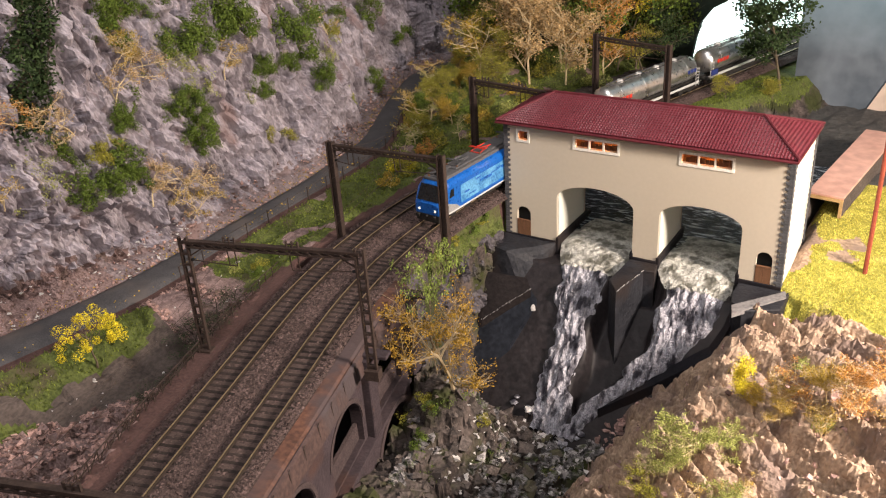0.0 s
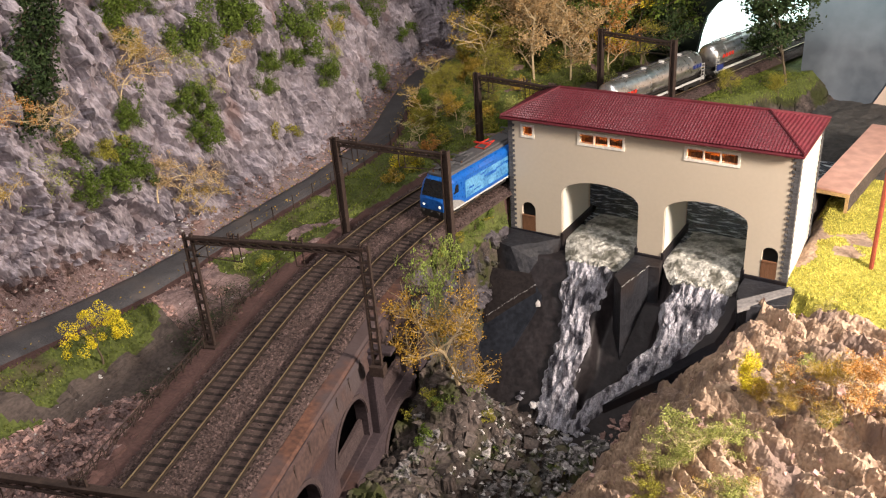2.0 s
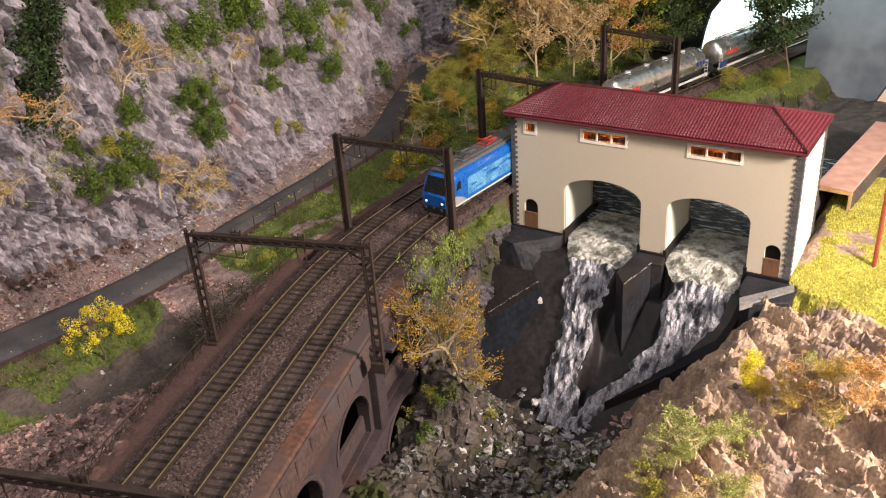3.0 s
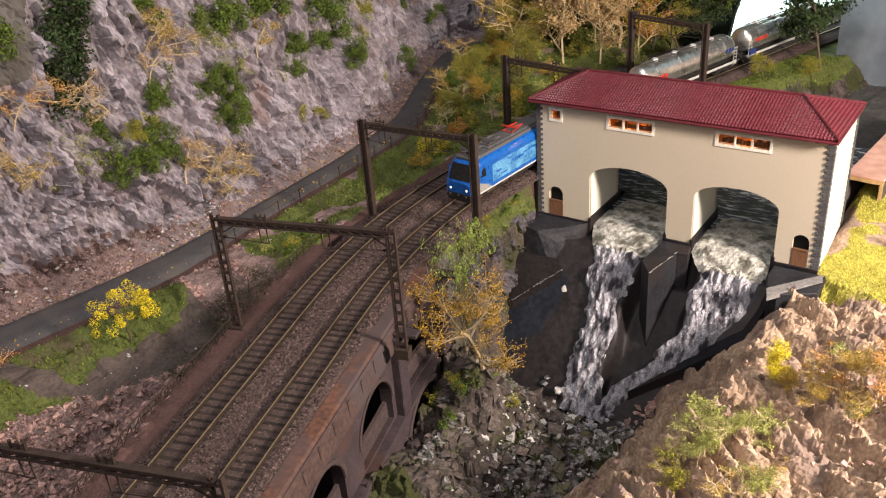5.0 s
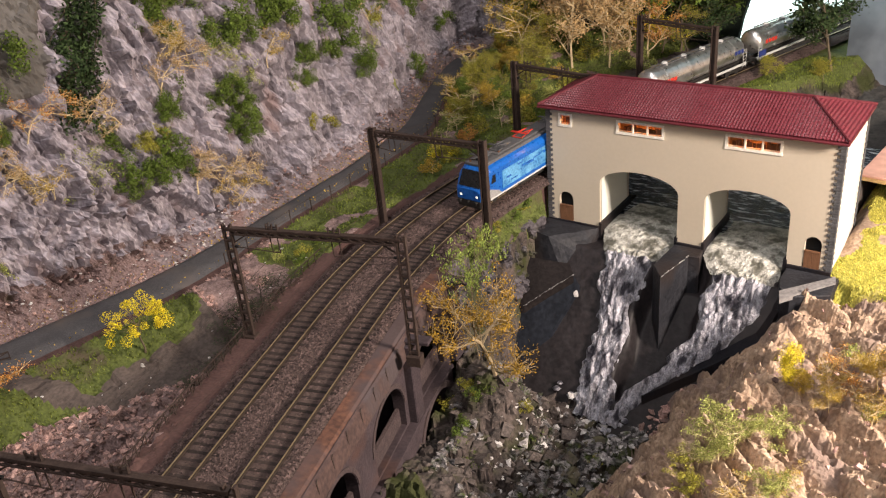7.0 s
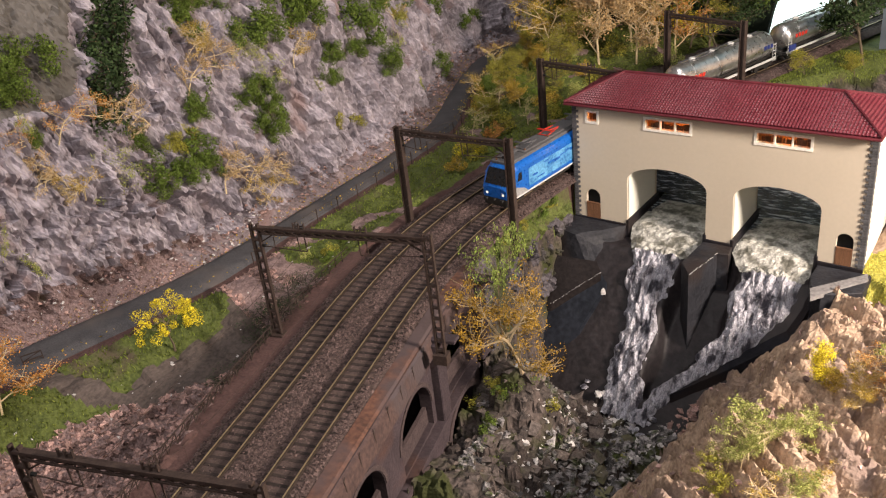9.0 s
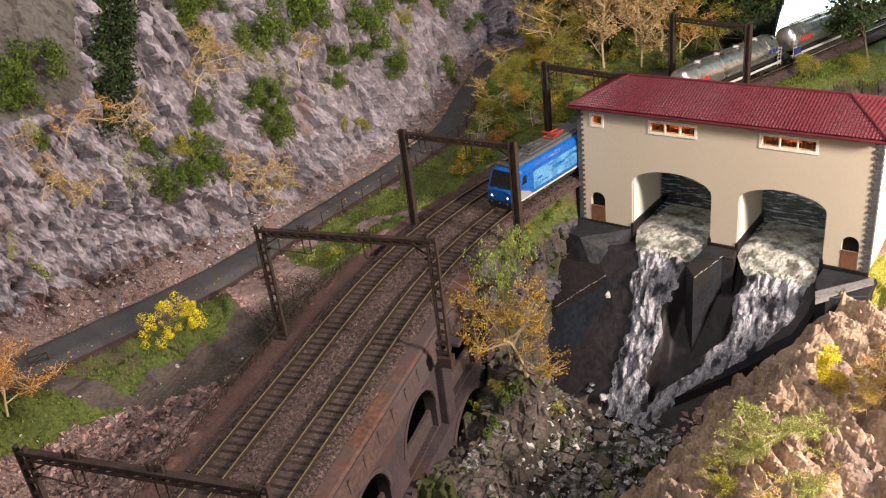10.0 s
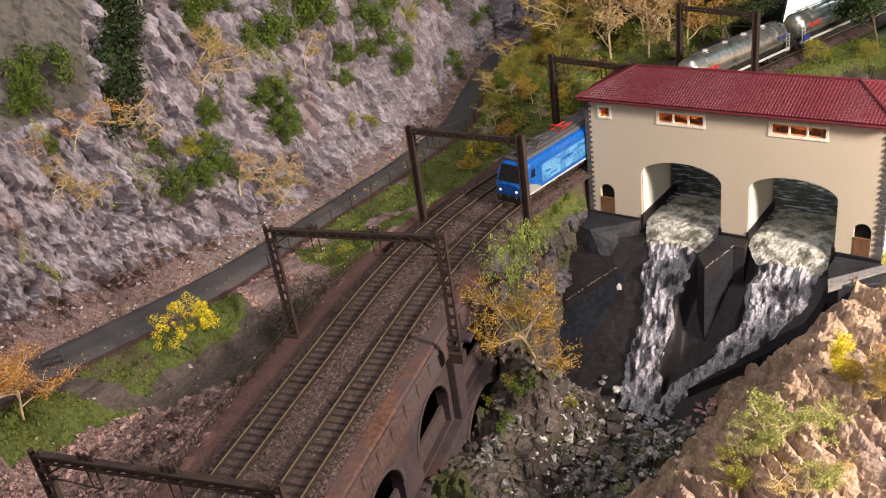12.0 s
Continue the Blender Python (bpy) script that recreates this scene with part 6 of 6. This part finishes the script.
rng = random.Random(14)
ps, ss = [], []
while len(ps) < 420:
    y, x = rng.uniform(0.556, 0.615), rng.uniform(-0.235, -0.14)
    if x > fall_2_right(y) + 0.012 + 0.004 * rng.random():
        ps.append((x, y, chute_z(y) + 0.0006))
        ss.append(lerp(0.0008, 0.0042, rng.random() ** 2))
stones("chute_rubble", ps, ss, M_RUBBLE_RED, "brown broken rock beside the chute", "rubble", 9)

ps, ss = [], []
for _ in range(260):
    y = rng.uniform(0.12, 0.50)
    if rng.random() < 0.75:
        p = cliff_point(y, rng.uniform(0.0, 0.032))
        ps.append((p.x + 0.003, p.y, p.z + 0.001))
    else:
        x = rng.uniform(verge_x(y) + 0.03, verge_x(y) + 0.09)
        ps.append((x, y, ground_height(x, y)[0] + 0.0004))
    ss.append(lerp(0.0005, 0.0019, rng.random() ** 3))
stones("pale_chips", ps, ss, M_CHIP, "scattered whitish stone chips beside the road", "stone chips", 12, 0.5)

# fallen leaves along the road's edges
rng = random.Random(21)
spots = []
for _ in range(900):
    y = rng.uniform(0.15, 1.0)
    if rng.random() < 0.7:
        p = cliff_point(y, abs(rng.gauss(0, 0.007)))
        spots.append(Vector((p.x + 0.001, p.y, p.z + 0.0016)))
    else:
        spots.append(Vector((verge_x(y) - abs(rng.gauss(0, 0.006)), y, ROAD_Z + 0.0016)))
tagged(new("leaf_litter", mesh_of("leaf_litter", *foliage(rng, spots, 1, 0.0, 0.0010, 0.3), M_LEAF_GOLD)), "fallen golden leaves along the road's edges", "leaf litter", kind="stuff")

# ---- things beside the water and the road ----
hut = thing("flat_shed", pose(-0.1105, 0.812, -0.046, 0, 0, -6), "low open-ended shed with a pinkish flat roof", "shed")
part("roof", boxes((-0.0165, 0.0165, 0.0, 0.198, 0.0315, 0.0338), bevel=0.0004), M_COPPER, hut, "pinkish flat roof board")
part("side_wall", boxes((-0.016, -0.014, 0.001, 0.197, -0.02, 0.0315)), M_SOIL, hut)
part("side_wall", boxes((0.014, 0.016, 0.001, 0.197, -0.02, 0.0315)), M_SOIL, hut)
# black panel halfway in, added for the shade inside the open end
part("rear_wall", boxes((-0.014, 0.014, 0.10, 0.102, -0.02, 0.0315)), M_BLACK, hut)
part("lintel", boxes((-0.0165, 0.0165, -0.0012, 0.0012, 0.0285, 0.0314)), M_TIMBER, hut, "pale timber lintel")
for x in (-0.0162, 0.0135):
    part("door_post", boxes((x, x + 0.0027, -0.0012, 0.0012, -0.012, 0.0285)), M_TIMBER, hut, "pale timber post")
mast = thing("mast", pose(-0.059, 0.723, -0.046), "slender rust-red mast standing on the grassy bank", "mast")
part("pole", bars([((0, 0, -0.012), (0, 0, 0.135), 0.0019)], 8), M_MAST, mast)
part("collar", bars([((0, 0, 0.0), (0, 0, 0.004), 0.0027)], 8), M_MAST, mast)

fence = thing("roadside_fence", pose(0, 0, 0), "thin dark wire fence along the road's edge", "fence")
ys = [0.42 + 0.030 * k for k in range(17)]
pts = []
for y in ys:
    x = verge_x(y) + 0.006
    z = ground_height(x, y)[0]
    pts.append(Vector((x, y, z)))
    part("fence_post", bars([((x, y, z - 0.004), (x, y, z + 0.0145), 0.0005)]), M_STEEL, fence)
for h in (0.007, 0.0135):
    vs, fs = [], []
    tube(vs, fs, [p + Vector((0, 0, h)) for p in pts], [0.0002] * len(pts), 3)
    mesh_part("fence_wire", vs, fs, M_STEEL, fence)
barrier = thing("road_barrier", pose(-0.588, 0.236, ROAD_Z, 0, 0, 65), "small dark trestle barrier at the road's edge", "barrier")
part("frame", bars([((-0.007, 0, 0), (-0.007, 0, 0.008), 0.0005), ((0.007, 0, 0), (0.007, 0, 0.008), 0.0005), ((-0.007, 0, 0.0078), (0.007, 0, 0.0078), 0.0005), ((-0.007, 0, 0.003), (0.007, 0, 0.003), 0.0005)]), M_STEEL, barrier)
part("brace", bars([((-0.007, 0, 0.003), (0.007, 0, 0.0078), 0.0004)]), M_STEEL, barrier)


# ---- train on the inner track ----
def along(y, metres):
    """The y that lies so many metres further along the line."""
    step = 0.002 if metres > 0 else -0.002
    left = abs(metres)
    while left > 0:
        s = (track_x(y + 0.01) - track_x(y - 0.01)) / 0.02
        y += step / math.hypot(1, s)
        left -= 0.002
    return y


def vehicle_pose(y0, y1):
    a, b = beside(y0, INNER), beside(y1, INNER)
    d = b - a
    return pose(a.x, a.y, 0, 0, 0, math.degrees(math.atan2(d.y, d.x)))


def bogie(parent, x, wheels, r=0.0055):
    bg = part("bogie", boxes((x - 0.0165, x + 0.0165, -0.0115, -0.0095, 0.004, 0.0085), (x - 0.0165, x + 0.0165, 0.0095, 0.0115, 0.004, 0.0085), (x - 0.004, x + 0.004, -0.0095, 0.0095, 0.005, 0.0105), bevel=0.0005), M_UNDER, parent)
    for dx in wheels:
        bm = bmesh.new()
        for s in (-1, 1):
            lathe(bm, [(r, s * 0.0075), (r, s * 0.0092)], 18, Matrix.Translation((x + dx, 0, r)) @ Matrix.Rotation(radians(90), 4, "Z"))
        bar(bm, (x + dx, -0.0085, r), (x + dx, 0.0085, r), 0.0012, 6)
        part("wheelset", bm, M_UNDER, bg)


def section(bm, x, pts):
    return [bm.verts.new((x, y, z)) for y, z in pts]


def locomotive(y0):
    L = 0.196
    g = thing("electric_locomotive", vehicle_pose(y0, along(y0, L)), "bright blue electric locomotive with grey roof and snowy side band", "locomotive")
    SCALE = Matrix.Diagonal((0.845, 0.92, 0.87, 1))
    W = 0.0170

    def ring(w, z0, z1, zr):
        return [(-w, z0), (w, z0), (w, z1), (w * 0.86, z1 + (zr - z1) * 0.55), (w * 0.55, zr), (-w * 0.55, zr), (-w * 0.86, z1 + (zr - z1) * 0.55), (-w, z1)]

    bm = bmesh.new()
    stations = [(0.003, 0.80, 0.012, 0.020, 0.0235), (0.0045, 0.90, 0.0115, 0.022, 0.0250), (0.013, 0.97, 0.0115, 0.036, 0.0415), (0.020, 1.0, 0.0115, 0.039, 0.0455)]
    stations += [(L - x, w, a, b, c) for x, w, a, b, c in stations[::-1]]
    rings = [section(bm, x, ring(W * w, a, b, c)) for x, w, a, b, c in stations]
    for p, q in zip(rings, rings[1:]):
        for k in range(8):
            bm.faces.new((p[k], p[(k + 1) % 8], q[(k + 1) % 8], q[k]))
    bm.faces.new(rings[0][::-1])
    bm.faces.new(rings[-1])
    part("body", bm, M_LOCO_BLUE, g)
    for x0, s in ((0, 1), (L, -1)):
        bm = bmesh.new()
        pts = [(x0 + s * 0.0049, -0.0125, 0.0258), (x0 + s * 0.0049, 0.0125, 0.0258), (x0 + s * 0.0125, 0.0118, 0.0408), (x0 + s * 0.0125, -0.0118, 0.0408)]
        n = (Vector(pts[1]) - Vector(pts[0])).cross(Vector(pts[2]) - Vector(pts[0])).normalized() * 0.0005
        if n.x * s > 0:
            n = -n
        a = [bm.verts.new(Vector(p) + n) for p in pts]
        b = [bm.verts.new(Vector(p) - n * 2) for p in pts]
        bm.faces.new(a)
        bm.faces.new(b[::-1])
        for k in range(4):
            bm.faces.new((a[k], b[k], b[(k + 1) % 4], a[(k + 1) % 4]))
        part("windscreen", bm, M_DARK_GLASS, g, "black windscreen")
        for y in (-0.0095, 0.0095):
            bm = bmesh.new()
            lathe(bm, [(0.0014, 0), (0.0014, 0.0008)], 10, Matrix.Translation((x0 + s * 0.0032 - 0.0004, y, 0.0165)))
            part("headlight", bm, M_HEADLAMP, g, "pale round headlight")
            bm = bmesh.new()
            lathe(bm, [(0.0008, 0), (0.0008, 0.003), (0.0022, 0.0032), (0.0022, 0.0042)], 10, Matrix.Translation((x0 + s * 0.003, y, 0.0105)) @ Matrix.Rotation(0 if s < 0 else math.pi, 4, "Z"))
            part("buffer", bm, M_UNDER, g)
        part("front_skirt", boxes(tuple(sorted((x0 + s * 0.003, x0 + s * 0.007))) + (-0.014, 0.014, 0.0035, 0.0118), bevel=0.0006), M_UNDER, g)
        bm = bmesh.new()
        bar(bm, (x0, 0, 0.0105), (x0 + s * 0.004, 0, 0.0105), 0.001, 6)
        part("coupling", bm, M_UNDER, g)
        for side in (-1, 1):
            y = side * (W + 0.0002)
            bm = bmesh.new()
            q = [(x0 + s * 0.0185, 0.027), (x0 + s * 0.0265, 0.027), (x0 + s * 0.0265, 0.0355), (x0 + s * 0.0215, 0.0355)]
            vs = [bm.verts.new((x, y, z)) for x, z in q] + [bm.verts.new((x, y - side * 0.001, z)) for x, z in q]
            bm.faces.new(vs[:4])
            for k in range(4):
                bm.faces.new((vs[k], vs[4 + k], vs[4 + (k + 1) % 4], vs[(k + 1) % 4]))
            part("cab_window", bm, M_DARK_GLASS, g)
            bm = bmesh.new()
            q = [(x0 + s * 0.0075, 0.0118), (x0 + s * 0.036, 0.0118), (x0 + s * 0.030, 0.0165), (x0 + s * 0.017, 0.0215), (x0 + s * 0.0105, 0.0185)]
            vs = [bm.verts.new((x, y * 1.004, z)) for x, z in q] + [bm.verts.new((x, y - side * 0.0015, z)) for x, z in q]
            bm.faces.new(vs[:5])
            for k in range(5):
                bm.faces.new((vs[k], vs[5 + k], vs[5 + (k + 1) % 5], vs[(k + 1) % 5]))
            part("grey_corner", bm, M_CORNER, g, "pale grey lower cab corner")
    for side in (-1, 1):
        y = side * W
        band = part("side_band", boxes((0.038, L - 0.038) + tuple(sorted((y - side * 0.001, y + side * 0.0003))) + (0.0155, 0.0345)), M_LOCO_LIGHT, g, "pale blue side picture of snowy ridges")
        r2 = random.Random(3)
        bm = bmesh.new()
        x = 0.045
        while x < L - 0.05:
            w, h = r2.uniform(0.006, 0.018), r2.uniform(0.001, 0.003)
            z = r2.uniform(0.019, 0.031)
            box(bm, x, x + w, *sorted((y, y + side * 0.0005)), z, z + h)
            x += w * r2.uniform(0.5, 1.1)
        part("side_picture", bm, M_LOCO_BLUE, band)
        part("sill", boxes((0.012, L - 0.012) + tuple(sorted((y - side * 0.0015, y + side * 0.0001))) + (0.0098, 0.0116)), M_FRAME, g)
        part("logo_patch", boxes((0.148, 0.156) + tuple(sorted((y, y + side * 0.0006))) + (0.026, 0.0315)), M_LEAF_LIME, g, "small light green mark")
    part("roof", boxes((0.016, L - 0.016, -0.0118, 0.0118, 0.0435, 0.0472), (0.045, L - 0.045, -0.0085, 0.0085, 0.0472, 0.0485), bevel=0.0008), M_LOCO_GREY, g, "grey roof with equipment")
    for x, m in ((0.030, M_LOCO_GREY), (0.062, M_LOCO_GREY), (0.105, M_RED), (0.158, M_LOCO_GREY)):
        bm = bmesh.new()
        for yy in (-0.0055, 0.0055):
            bar(bm, (x - 0.012, yy, 0.0495), (x + 0.012, yy * 0.7, 0.0515), 0.0005)
            bar(bm, (x + 0.012, yy * 0.7, 0.0515), (x - 0.008, yy * 0.5, 0.0532), 0.0005)
        bar(bm, (x - 0.008, -0.010, 0.0532), (x - 0.008, 0.010, 0.0532), 0.0005)
        bar(bm, (x - 0.0055, -0.010, 0.0532), (x - 0.0055, 0.010, 0.0532), 0.0005)
        bar(bm, (x - 0.012, -0.006, 0.0495), (x - 0.012, 0.006, 0.0495), 0.0006)
        pan = part("pantograph", bm, m, g, "folded red pantograph" if m == M_RED else "folded grey pantograph")
        bm = bmesh.new()
        for yy in (-0.006, 0.006):
            lathe(bm, [(0.0009, 0), (0.0012, 0.001), (0.0009, 0.0016), (0.0012, 0.0024), (0.0008, 0.003)], 8, Matrix.Translation((x - 0.012, yy, 0.047)) @ Matrix.Rotation(radians(-90), 4, "Y"))
        part("insulator", bm, M_DOOR, pan)
    part("underframe", boxes((0.02, L - 0.02, -0.013, 0.013, 0.0085, 0.0116), (0.075, 0.121, -0.0135, 0.0135, 0.0035, 0.0085), bevel=0.0006), M_UNDER, g)
    bogie(g, 0.048, (-0.0135, 0.0135), 0.0068)
    bogie(g, L - 0.048, (-0.0135, 0.0135), 0.0068)
    g.matrix_world = g.matrix_world @ SCALE
    return along(y0, L * 0.845 + 0.008)


def tank_wagon(y0, dark, marks):
    L, R = 0.118 if dark else 0.192, 0.0150
    g = thing("tank_wagon", vehicle_pose(y0, along(y0, L)), "black tank wagon with a dull sheen" if dark else "polished silver tank wagon with coloured lettering bars", "tank wagon", "train of tank wagons")
    m_tank = M_TANK_DARK if dark else M_CHROME
    bm = bmesh.new()
    prof = [(R * math.sin(t), 0.016 - 0.0085 * math.cos(t)) for t in (0.12, 0.4, 0.75, 1.1, 1.4, math.pi / 2)]
    prof += [(R, x * L / 0.2) for x in (0.05, 0.1, 0.15)] + [(r, L - x) for r, x in prof[::-1]]
    lathe(bm, prof, 36, Matrix.Translation((0, 0, 0.0283)))
    part("tank", bm, m_tank, g, smooth_faces=True)
    for x in (0.17 * L, 0.39 * L, 0.61 * L, 0.83 * L):
        bm = bmesh.new()
        lathe(bm, [(R + 0.00025, x - 0.0009), (R + 0.00025, x + 0.0009)], 36, Matrix.Translation((0, 0, 0.0283)))
        part("band", bm, m_tank, g)
    part("top_walkway", boxes((0.022, L - 0.022, -0.0045, -0.0020, 0.0438, 0.0443), (0.022, L - 0.022, 0.0020, 0.0045, 0.0438, 0.0443), bevel=0.0001), M_LOCO_GREY if not dark else M_UNDER, g, "grey grating walkway")
    for x in (0.225 * L, 0.41 * L, 0.59 * L, 0.775 * L):
        bm = bmesh.new()
        lathe(bm, [(0.0035, 0), (0.0035, 0.0022), (0.0028, 0.003)], 14, Matrix.Translation((x, 0, 0.0428)) @ Matrix.Rotation(radians(-90), 4, "Y"))
        part("dome_lid", bm, M_FRAME if not dark else M_UNDER, g)
    part("underframe", boxes((0.006, L - 0.006, -0.0045, 0.0045, 0.0085, 0.0125), (0.004, 0.007, -0.0145, 0.0145, 0.0085, 0.0125), (L - 0.007, L - 0.004, -0.0145, 0.0145, 0.0085, 0.0125), bevel=0.0004), M_UNDER, g)
    for s in (-1, 1):
        part("side_sill", boxes((0.006, L - 0.006) + tuple(sorted((s * 0.0125, s * 0.0143))) + (0.0100, 0.0125), bevel=0.0003), M_UNDER if dark else M_FRAME, g, "long pale side sill" if not dark else "")
        for x in (0.012, L - 0.012):
            bm = bmesh.new()
            for dx in (-0.003, 0.003):
                bar(bm, (x + dx, s * 0.0148, 0.008), (x + dx, s * 0.0148, 0.030), 0.0003)
            for k in range(6):
                bar(bm, (x - 0.003, s * 0.0148, 0.010 + k * 0.0038), (x + 0.003, s * 0.0148, 0.010 + k * 0.0038), 0.0003)
            part("ladder", bm, M_FRAME if not dark else M_UNDER, g)
        if not dark:
            part("end_sign", boxes((0.010, 0.024) + tuple(sorted((s * 0.0150, s * 0.0158))) + (0.0125, 0.0195)), M_NAVY, g, "blue sign plate")
            part("hand_wheel", boxes((0.026, 0.029) + tuple(sorted((s * 0.0144, s * 0.0158))) + (0.0075, 0.0105), bevel=0.0004), M_YELLOW, g, "yellow brake wheel")
    for x0, s in ((0, 1), (L, -1)):
        for y in (-0.0095, 0.0095):
            bm = bmesh.new()
            lathe(bm, [(0.0008, 0), (0.0008, 0.003), (0.0022, 0.0032), (0.0022, 0.0042)], 10, Matrix.Translation((x0 + s * 0.0045, y, 0.0105)) @ Matrix.Rotation(0 if s < 0 else math.pi, 4, "Z"))
            part("buffer", bm, M_UNDER, g)
    if not dark:
        for x0, x1, za, zb, m in marks:
            for s in (-1, 1):
                vs, fs = [], []
                t0, t1 = math.asin((za - 0.0283) / R), math.asin((zb - 0.0283) / R)
                for k in range(6):
                    t = lerp(t0, t1, k / 5)
                    for x in (x0, x1):
                        vs.append((x, s * (R + 0.0003) * math.cos(t), 0.0283 + (R + 0.0003) * math.sin(t)))
                fs = [(2 * k, 2 * k + 1, 2 * k + 3, 2 * k + 2) for k in range(5)]
                mesh_part("lettering_bar", vs, fs, m, g)
    bogie(g, 0.028, (-0.0095, 0.0095))
    bogie(g, L - 0.028, (-0.0095, 0.0095))
    return along(y0, L + 0.010)


M_TANK_DARK = material("black_tank", (0.03, 0.03, 0.028), (0.07, 0.068, 0.062), 40, 0.33, metal=0.6, bump=0.03)
BIG = [(0.062 + 0.0125 * k, 0.071 + 0.0125 * k, 0.026, 0.036, M_NAVY) for k in range(6)]
SMALL = [(0.022 + 0.0065 * k, 0.027 + 0.0065 * k, 0.0265, 0.031, M_RED) for k in range(4)] + [(0.158 + 0.0065 * k, 0.163 + 0.0065 * k, 0.0265, 0.031, M_NAVY) for k in range(3)]
y = locomotive(0.577)
y = tank_wagon(y, True, [])
y = tank_wagon(y, False, SMALL)
y = tank_wagon(y, False, SMALL)
